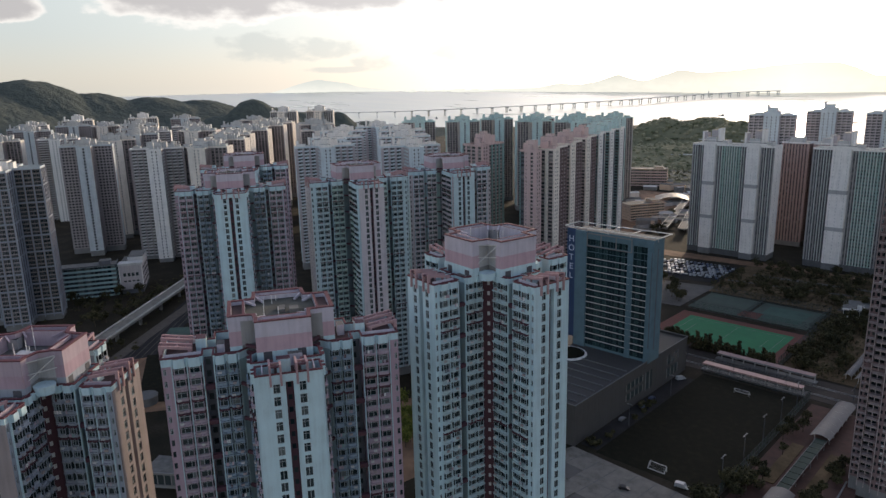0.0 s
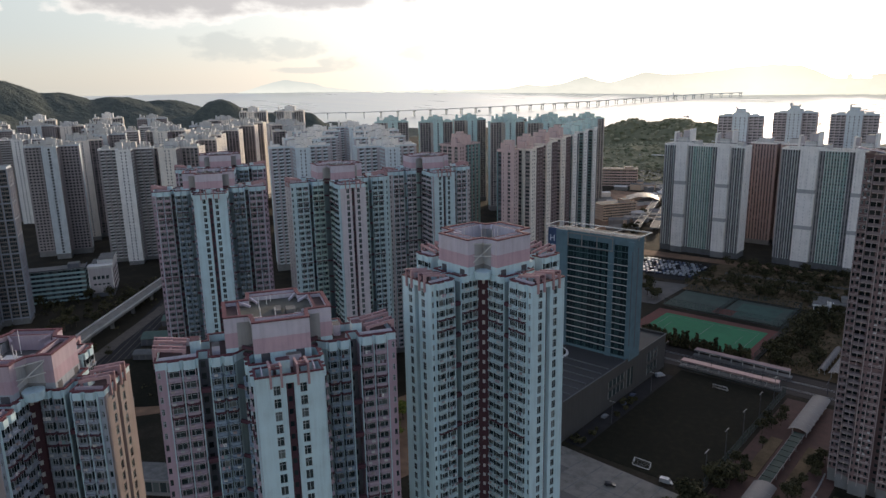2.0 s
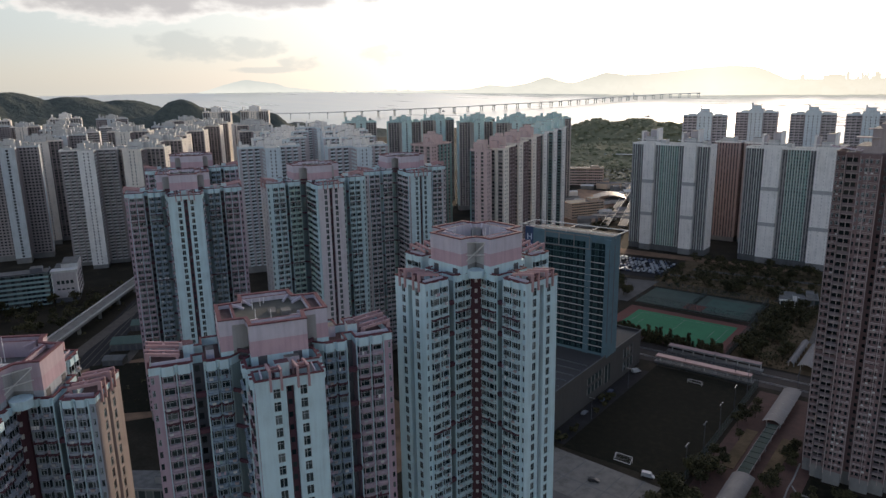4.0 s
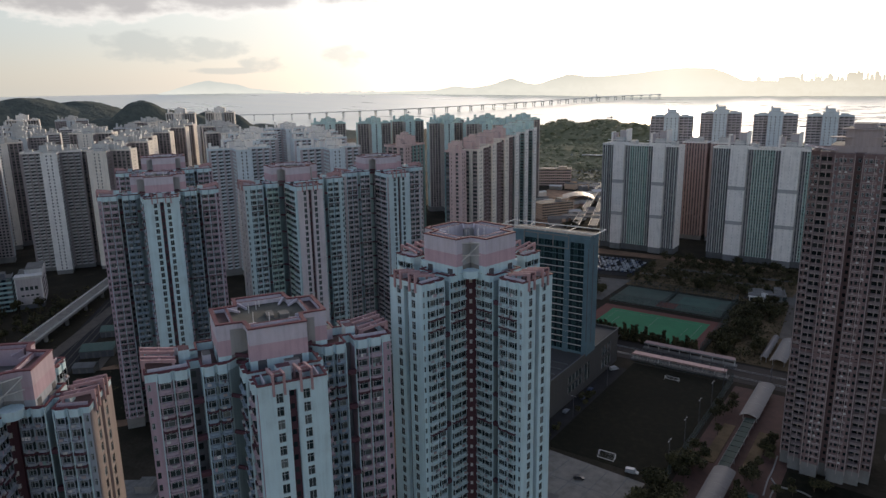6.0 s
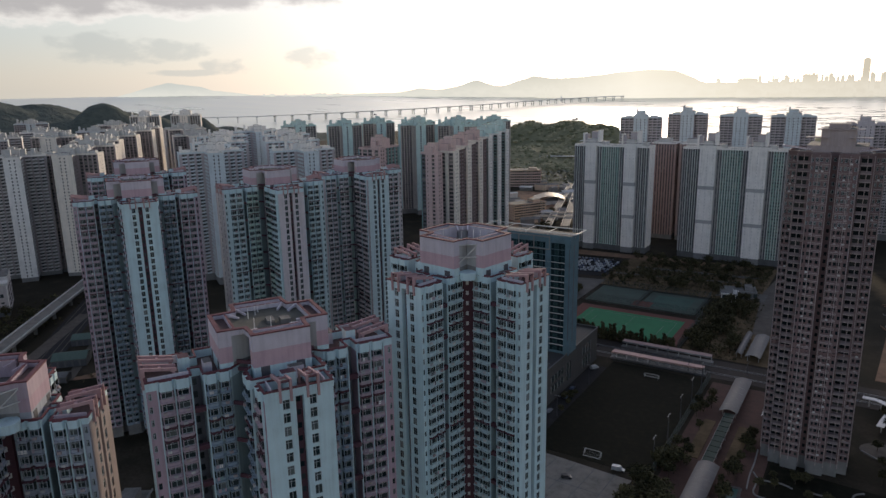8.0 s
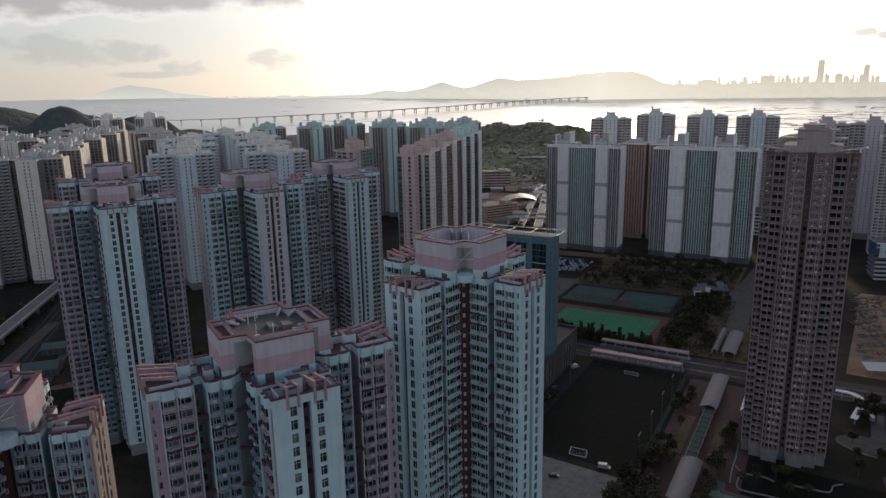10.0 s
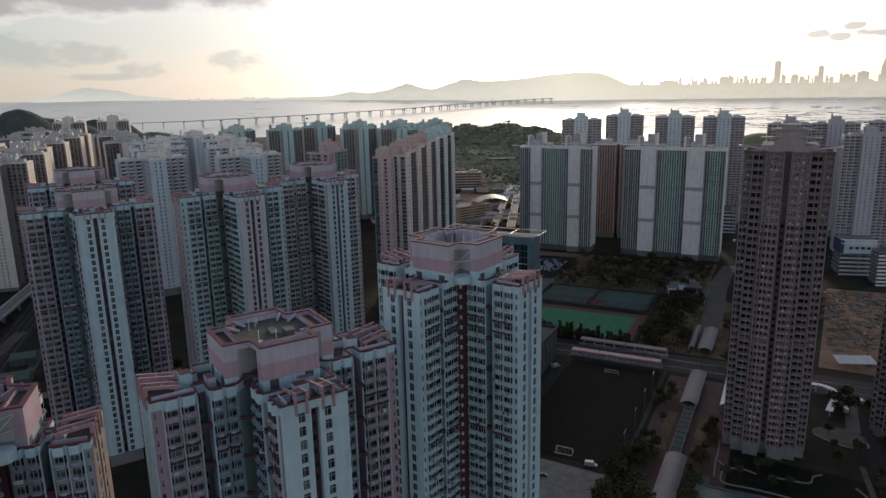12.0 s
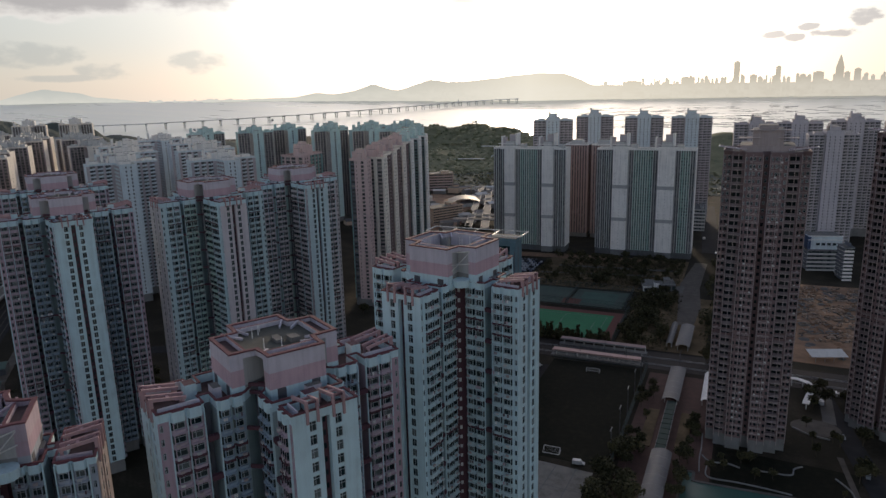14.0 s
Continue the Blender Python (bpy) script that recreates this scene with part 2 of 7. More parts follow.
M = {
    "white": paint("white_wall_paint", 0.52, 0.665, 0.70),
    "bay_white": paint("bluish_bay_paint", 0.49, 0.60, 0.62),
    "coping": paint("dull_red_coping", 0.135, 0.052, 0.062),
    "green_roof": surface("mossy_roof_screed", tones(0.080, 0.080, 0.068, 0.5, 1.6), scale=0.4, rough=0.95),
    "blue_bay": paint("slate_blue_bay_paint", 0.265, 0.335, 0.40),
    "net_green": surface("dark_green_netting", tones(0.020, 0.042, 0.034), rough=0.8),
    "teal_court": surface("worn_teal_court", tones(0.045, 0.092, 0.074, 0.65, 1.3), scale=0.12, rough=0.85),
    "slit": paint("maroon_slit_wall", 0.19, 0.125, 0.125),
    "ledge": paint("dusty_brown_ledge", 0.40, 0.335, 0.325),
    "es_wall": paint("sea_green_wall_panel", 0.41, 0.54, 0.495),
    "es_dark": paint("greyish_mauve_wall_panel", 0.40, 0.39, 0.38),
    "warm_brown": paint("warm_brown_wall_paint", 0.42, 0.305, 0.275),
    "hazy_blue": paint("pale_sky_blue_paint", 0.63, 0.69, 0.71),
    "lilac": paint("lilac_grey_wall_paint", 0.50, 0.455, 0.46),
    "rubble": surface("broken_brick_rubble", tones(0.27, 0.205, 0.155, 0.45, 1.5), scale=0.6, rough=0.95, island=0.7),
    "plain_white": paint("plain_white_paint", 0.83, 0.80, 0.76),
    "teal": paint("teal_wall_paint", 0.30, 0.385, 0.40),
    "mauve": paint("mauve_wall_paint", 0.41, 0.30, 0.345),
    "pale_mauve": paint("pale_mauve_paint", 0.42, 0.335, 0.375),
    "far_white": paint("greyish_white_paint", 0.55, 0.585, 0.60),
    "blush": paint("blush_white_paint", 0.56, 0.515, 0.535),
    "pink": paint("pink_wall_paint", 0.50, 0.355, 0.395),
    "pale_pink": paint("pale_pink_paint", 0.54, 0.50, 0.55),
    "maroon": paint("maroon_trim_paint", 0.098, 0.047, 0.060),
    "salmon": paint("salmon_beam_paint", 0.41, 0.265, 0.27),
    # whitish end wall coloured darker, to hold down the sun on it
    "dimmed_end": paint("sun_dimmed_end_paint", 0.31, 0.26, 0.255),
    "shed_green": paint("faded_green_sheet", 0.085, 0.125, 0.108),
    "cream": paint("cream_wall_paint", 0.80, 0.73, 0.645),
    "grey": paint("grey_wall_paint", 0.42, 0.415, 0.41),
    "light_grey": paint("light_grey_wall_paint", 0.58, 0.57, 0.55),
    "brown": paint("brown_tile_wall", 0.196, 0.136, 0.137),
    "dark_brown": paint("dark_brown_wall", 0.18, 0.13, 0.13),
    "beige": paint("beige_balcony_paint", 0.235, 0.188, 0.192),
    "pale_teal": paint("pale_teal_paint", 0.56, 0.70, 0.67),
    "deep_teal": paint("deep_teal_panel", 0.25, 0.385, 0.37),
    "blue_grey": paint("blue_grey_wall_paint", 0.33, 0.355, 0.40),
    "hotel_teal": paint("dark_teal_cladding", 0.115, 0.185, 0.22, streak=0.15),
    "school_teal": paint("teal_gallery_paint", 0.37, 0.53, 0.54),
    "park": surface("dry_park_ground", [(0.050, 0.038, 0.020), (0.130, 0.094, 0.056), (0.25, 0.175, 0.108)], scale=0.08, grain=1.2, rough=0.95, spec=0.1, bump=0.5),
    "es_bay": paint("grey_green_bay_panel", 0.235, 0.35, 0.32),
    "warm_grey": paint("warm_grey_wall_paint", 0.34, 0.30, 0.295),
    "ballast": surface("brown_railway_ballast", tones(0.046, 0.036, 0.031, 0.55, 1.5), scale=0.5, rough=0.95),
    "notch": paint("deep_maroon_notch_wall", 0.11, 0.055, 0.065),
    "dusk_brown": paint("dusky_brown_wall_paint", 0.27, 0.235, 0.215),
    "podium_wall": paint("dark_grey_podium_render", 0.078, 0.074, 0.072),
    "platform_pink": paint("warm_pink_platform_roof", 0.60, 0.40, 0.345),
    # dark tone also stands in for shade in slits, wells and gallery gaps
    "core": paint("dark_grey_wall_and_shade", 0.15, 0.155, 0.175),
    "fin": paint("pale_grey_fin", 0.66, 0.71, 0.67),
    "warm_white": paint("warm_white_wall_paint", 0.58, 0.53, 0.47),
    "dusty_pink": paint("dusty_pink_wall_paint", 0.60, 0.455, 0.43),
    "platform_red": paint("dull_red_platform_paint", 0.36, 0.25, 0.23),
    "forecourt": surface("stained_forecourt_concrete", tones(0.19, 0.175, 0.155, 0.45, 1.35), scale=0.25, rough=0.9, grain=1.5, far_scale=0.07),
    "tan": paint("tan_wall_paint", 0.62, 0.48, 0.37),
    "roof": surface("roof_screed", tones(0.15, 0.145, 0.135, 0.55, 1.5), scale=0.35, rough=0.9),
    "roof_tile": surface("red_roof_tile", tones(0.078, 0.046, 0.045, 0.6, 1.5), scale=0.5, rough=0.85),
    "concrete": surface("weathered_concrete", tones(0.22, 0.215, 0.21, 0.65, 1.3), scale=0.2, rough=0.85, streak=0.2),
    "dark_concrete": surface("dark_stained_concrete", tones(0.13, 0.13, 0.13, 0.6, 1.4), scale=0.2, rough=0.85, streak=0.3),
    "paving": surface("pale_concrete_paving", tones(0.108, 0.10, 0.093, 0.6, 1.4), scale=0.12, rough=0.9),
    "plaza": surface("brownish_plaza_paving", tones(0.092, 0.078, 0.066, 0.55, 1.5), scale=0.25, rough=0.9, far_scale=0.06),
    "brick_path": surface("red_brick_paving", tones(0.086, 0.045, 0.036, 0.6, 1.4), scale=0.3, rough=0.9),
    "asphalt": surface("asphalt", tones(0.028, 0.027, 0.028, 0.7, 1.6), scale=0.2, rough=0.9, spec=0.15),
    "marking": surface("white_line_paint", tones(0.20, 0.24, 0.22), scale=1.0),
    "steel": surface("galvanised_steel", tones(0.36, 0.37, 0.38), rough=0.45, metal=0.7),
    "dark_steel": surface("dark_painted_steel", tones(0.09, 0.09, 0.10), rough=0.6),
    "canopy": surface("pale_canopy_membrane", tones(0.150, 0.140, 0.139), rough=0.6, scale=0.6),
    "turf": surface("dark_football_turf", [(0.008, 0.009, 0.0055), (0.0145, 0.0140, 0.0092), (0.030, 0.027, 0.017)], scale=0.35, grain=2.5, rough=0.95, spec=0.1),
    "green_court": surface("bright_green_court", tones(0.042, 0.185, 0.09, 0.8, 1.15), scale=0.15, rough=0.85, spec=0.2),
    "red_court": surface("red_court_surround", tones(0.12, 0.04, 0.032, 0.8, 1.2), scale=0.2, rough=0.85),
    "grey_court": surface("grey_green_court", tones(0.052, 0.078, 0.064, 0.6, 1.4), scale=0.1, rough=0.85),
    "soil": surface("bare_soil", tones(0.225, 0.135, 0.084, 0.5, 1.5), scale=0.12, rough=0.95),
    "foliage": surface("dark_foliage", [(0.024, 0.024, 0.012), (0.052, 0.050, 0.024), (0.100, 0.088, 0.044)], scale=0.7, grain=6.0, island=0.5, each=0.25, rough=0.8, spec=0.15),
    "bright_foliage": surface("yellow_green_foliage", [(0.08, 0.10, 0.02), (0.15, 0.17, 0.035), (0.24, 0.25, 0.06)], scale=0.7, grain=6.0, island=0.5, rough=0.8, spec=0.15),
    "bark": surface("tree_bark", tones(0.09, 0.07, 0.05), scale=2.0, rough=0.95),
    # crown tones lifted well past leaf green, as hazy backlight
    "wood_crown": surface("hazy_olive_crowns", [(0.15, 0.155, 0.09), (0.25, 0.24, 0.15), (0.34, 0.31, 0.20)], scale=0.1, grain=1.0, island=0.55, rough=0.9, spec=0.1),
    # hillside greens greyed and lightened with haze
    "hill": surface("hazy_wooded_hillside", [(0.066, 0.078, 0.070), (0.100, 0.112, 0.096), (0.135, 0.142, 0.116)], scale=0.05, grain=0.11, bump=0.8, relief=6.0, rough=0.95, spec=0.1, far_scale=0.006),
    # warmer, paler version of the hillside, sunlit haze put into its colour
    "sunny_wood": surface("hazy_olive_slope", [(0.11, 0.115, 0.066), (0.20, 0.195, 0.12), (0.30, 0.275, 0.17)], scale=0.05, grain=0.4, bump=1.0, rough=0.95, spec=0.1, far_scale=0.008),
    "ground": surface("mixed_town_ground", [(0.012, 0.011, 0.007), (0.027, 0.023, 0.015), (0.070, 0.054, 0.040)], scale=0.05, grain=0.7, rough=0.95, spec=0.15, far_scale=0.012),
    "pool": surface("green_pool_water", tones(0.03, 0.10, 0.085, 0.85, 1.1), rough=0.45, scale=0.3),
    "sign_blue": surface("blue_sign_panel", tones(0.035, 0.065, 0.14), rough=0.4),
    "letter": surface("pale_sign_letters", tones(0.55, 0.60, 0.70), rough=0.5),
    "rubber": surface("black_rubber", tones(0.02, 0.02, 0.02), rough=0.9),
    "pane": window_glass("dark_window_glass", (0.011, 0.022, 0.026), (0.17, 0.19, 0.185)),
    "pane_each": window_glass("dark_window_pane", (0.011, 0.022, 0.026), (0.17, 0.19, 0.185), each=True),
    "tower_glass": window_glass("banded_curtain_glass", (0.010, 0.020, 0.024), (0.03, 0.06, 0.065), 0.6),
    "frame": surface("aluminium_window_frame", tones(0.36, 0.40, 0.41), rough=0.5),
    "dim_pane": window_glass("unlit_brown_tower_glass", (0.010, 0.016, 0.019), (0.055, 0.06, 0.06), 0.75),
    # far towers: panes paled to put the haze into the glass colour
    "far_pane": window_glass("hazed_far_glass", (0.045, 0.052, 0.056), (0.25, 0.24, 0.225), 0.7),
}
CAR_PAINT = [surface("car_paint_" + n, tones(*c, 0.95, 1.05), rough=0.3, spec=0.6) for n, c in (("white", (0.40, 0.41, 0.43)), ("silver", (0.22, 0.235, 0.26)), ("blue", (0.06, 0.08, 0.14)), ("black", (0.03, 0.03, 0.035)))]

# sea: still shallow water with wind ripples
sea_mat = bpy.data.materials.new("bay_water")
sea_mat.use_nodes = True
q = Nodes(sea_mat.node_tree)
p = q.n("ShaderNodeNewGeometry").outputs["Position"]
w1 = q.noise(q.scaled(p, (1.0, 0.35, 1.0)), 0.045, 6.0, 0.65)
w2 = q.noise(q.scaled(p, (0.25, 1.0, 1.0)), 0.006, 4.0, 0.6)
# base colour far paler than water, in place of reflected sky shine
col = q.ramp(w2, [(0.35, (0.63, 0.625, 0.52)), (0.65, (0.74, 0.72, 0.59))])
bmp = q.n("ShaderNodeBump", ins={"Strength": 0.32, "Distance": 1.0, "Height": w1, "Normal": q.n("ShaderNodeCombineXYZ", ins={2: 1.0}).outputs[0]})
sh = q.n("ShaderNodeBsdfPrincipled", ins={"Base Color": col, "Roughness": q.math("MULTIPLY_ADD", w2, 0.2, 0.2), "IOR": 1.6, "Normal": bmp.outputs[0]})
q.t.links.new(sh.outputs[0], q.n("ShaderNodeOutputMaterial").inputs[0])

# far shore: haze and sun-side warmth are painted into its glow
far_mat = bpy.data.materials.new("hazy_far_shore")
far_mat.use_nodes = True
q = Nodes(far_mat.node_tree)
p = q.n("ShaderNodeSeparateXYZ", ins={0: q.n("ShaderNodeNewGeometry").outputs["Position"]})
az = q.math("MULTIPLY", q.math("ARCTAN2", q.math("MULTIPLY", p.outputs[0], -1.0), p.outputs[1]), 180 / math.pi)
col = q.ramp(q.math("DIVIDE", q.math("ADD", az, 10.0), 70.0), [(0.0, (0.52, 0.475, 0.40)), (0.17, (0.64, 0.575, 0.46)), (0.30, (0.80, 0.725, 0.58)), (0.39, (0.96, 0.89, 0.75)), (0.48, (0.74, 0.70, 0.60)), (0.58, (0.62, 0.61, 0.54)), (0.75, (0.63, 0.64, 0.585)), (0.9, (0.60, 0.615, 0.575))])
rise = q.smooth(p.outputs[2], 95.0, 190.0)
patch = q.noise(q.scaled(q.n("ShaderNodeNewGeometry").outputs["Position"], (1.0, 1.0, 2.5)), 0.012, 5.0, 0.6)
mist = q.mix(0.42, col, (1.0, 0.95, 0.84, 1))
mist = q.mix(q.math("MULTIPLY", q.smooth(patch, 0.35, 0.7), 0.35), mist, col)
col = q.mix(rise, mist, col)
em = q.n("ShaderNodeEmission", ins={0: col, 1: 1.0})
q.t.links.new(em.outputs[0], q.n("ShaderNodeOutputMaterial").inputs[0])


# ---- builders ----


class Mesh:
    """Collects faces with their materials, then becomes one mesh."""

    def __init__(self):
        self.v, self.f, self.m, self.mats = [], [], [], []

    def mat(self, name):
        if name not in self.mats:
            self.mats.append(name)
        return self.mats.index(name)

    def quad(self, a, b, c, d, name):
        i = len(self.v)
        self.v += (a, b, c, d)
        self.f.append((i, i + 1, i + 2, i + 3))
        self.m.append(self.mat(name))

    def poly(self, pts, name):
        i = len(self.v)
        self.v += pts
        self.f.append(tuple(range(i, i + len(pts))))
        self.m.append(self.mat(name))

    def box(self, x0, x1, y0, y1, z0, z1, name, top=None, m=None):
        c = [(x, y, z) for z in (z0, z1) for y in (y0, y1) for x in (x0, x1)]
        if m is not None:
            c = [tuple(m @ Vector(p)) for p in c]
        i = len(self.v)
        self.v += c
        for n, face in enumerate(((0, 2, 3, 1), (4, 5, 7, 6), (0, 1, 5, 4), (1, 3, 7, 5), (3, 2, 6, 7), (2, 0, 4, 6))):
            self.f.append(tuple(i + j for j in face))
            self.m.append(self.mat(top if top and n == 1 else name))

    def beam(self, a, b, w, h, name):
        """A bar from a to b, w across and h deep."""
        a, b = Vector(a), Vector(b)
        d = (b - a)
        side = d.cross(Vector((0, 0, 1)))
        side = Vector((1, 0, 0)) if side.length < 1e-6 else side.normalized()
        up = side.cross(d).normalized()
        s, u = side * w / 2, up * h / 2
        c = [a - s - u, a + s - u, a + s + u, a - s + u, b - s - u, b + s - u, b + s + u, b - s + u]
        i = len(self.v)
        self.v += [tuple(x) for x in c]
        for face in ((0, 3, 2, 1), (4, 5, 6, 7), (0, 1, 5, 4), (1, 2, 6, 5), (2, 3, 7, 6), (3, 0, 4, 7)):
            self.f.append(tuple(i + j for j in face))
            self.m.append(self.mat(name))

    def prism(self, pts, z0, z1, name, top=None):
        """An upright prism on a plan that runs anticlockwise."""
        for a, b in zip(pts, pts[1:] + pts[:1]):
            self.quad((a[0], a[1], z0), (b[0], b[1], z0), (b[0], b[1], z1), (a[0], a[1], z1), name)
        self.poly([(x, y, z1) for x, y in pts], top or name)

    def tube(self, x, y, z0, z1, r0, r1, name, n=8, cap=True):
        ring = [(math.cos(2 * math.pi * j / n), math.sin(2 * math.pi * j / n)) for j in range(n)]
        for (ax, ay), (bx, by) in zip(ring, ring[1:] + ring[:1]):
            self.quad((x + ax * r0, y + ay * r0, z0), (x + bx * r0, y + by * r0, z0), (x + bx * r1, y + by * r1, z1), (x + ax * r1, y + ay * r1, z1), name)
        if cap:
            self.poly([(x + ax * r1, y + ay * r1, z1) for ax, ay in ring], name)

    def data(self, name):
        me = bpy.data.meshes.new(name)
        me.from_pydata(self.v, [], self.f)
        for n in self.mats:
            me.materials.append(n if isinstance(n, bpy.types.Material) else M[n])
        me.polygons.foreach_set("material_index", self.m)
        me.update()
        return me


def part(name, mesh, parent, label="", kind=""):
    """One mesh object under a thing or a part."""
    me = mesh if isinstance(mesh, bpy.types.Mesh) else mesh.data(name)
    ob = new(name, me)
    ob.parent = parent
    return tagged(ob, label=label, kind=kind)


def thing(name, label, category, m=None, group="", kind=""):
    ob = new(name)
    ob.matrix_basis = m or Matrix()
    ob.empty_display_size = 0.5
    return tagged(ob, label, category, group, kind)


def solid(name, mesh, label, category, m=None, group="", kind=""):
    ob = new(name, mesh.data(name))
    ob.matrix_basis = m or Matrix()
    return tagged(ob, label, category, group, kind)


def inset(pts, t):
    """A plan drawn in by t all round."""
    out = []
    for i, p in enumerate(pts):
        a, c = pts[i - 1], pts[(i + 1) % len(pts)]
        d1 = (Vector(p) - Vector(a)).normalized()
        d2 = (Vector(c) - Vector(p)).normalized()
        n1, n2 = Vector((-d1.y, d1.x)), Vector((-d2.y, d2.x))
        s = n1 + n2
        s = s / max(s.dot(n1), 0.3) if s.length > 1e-4 else n1
        out.append((p[0] + s.x * t, p[1] + s.y * t))
    return out


def parapet(mesh, pts, z, h, t, wall, cap, floor, drop=0.0):
    """A roof with a parapet and its coping."""
    inn, over = inset(pts, t), inset(pts, -0.12)
    n = len(pts)
    if floor:
        mesh.poly([(x, y, z + drop) for x, y in pts], floor)
    for i in range(n):
        j = (i + 1) % n
        a, b, c, d, e, f = pts[i], pts[j], inn[i], inn[j], over[i], over[j]
        mesh.quad((*a, z), (*b, z), (*b, z + h), (*a, z + h), wall)
        mesh.quad((*d, z), (*c, z), (*c, z + h), (*d, z + h), wall)
        mesh.quad((*e, z + h), (*f, z + h), (*f, z + h + 0.3), (*e, z + h + 0.3), cap)
        mesh.quad((*e, z + h + 0.3), (*f, z + h + 0.3), (*d, z + h + 0.3), (*c, z + h + 0.3), cap)
        mesh.quad((*d, z + h), (*c, z + h), (*c, z + h + 0.3), (*d, z + h + 0.3), cap)


CHANCE = random.Random(77)


def lattice(w, h, t=0.09):
    """One welded window frame with a mullion and a transom."""
    xs = [0, t, w * 0.38 - t / 2, w * 0.38 + t / 2, w - t, w]
    zs = [0, t, h * 0.66, h * 0.66 + 0.07, h - t, h]
    o = Mesh()
    nx = len(xs)
    for y in (-0.10, 0.0):
        o.v += [(x, y, z) for z in zs for x in xs]
    n = nx * len(zs)
    on = {(i, j): i in (0, 2, 4) or j in (0, 2, 4) for i in range(5) for j in range(5)}
    for (i, j), full in on.items():
        if not full:
            continue
        a, b, c, d = j * nx + i, j * nx + i + 1, (j + 1) * nx + i + 1, (j + 1) * nx + i
        o.f.append((a, b, c, d))
        for p, q, ni, nj in ((a, b, i, j - 1), (b, c, i + 1, j), (c, d, i, j + 1), (d, a, i - 1, j)):
            if on.get((ni, nj)) is False:
                o.f.append((q, p, p + n, q + n))
    o.m = [o.mat("frame")] * len(o.f)
    return o


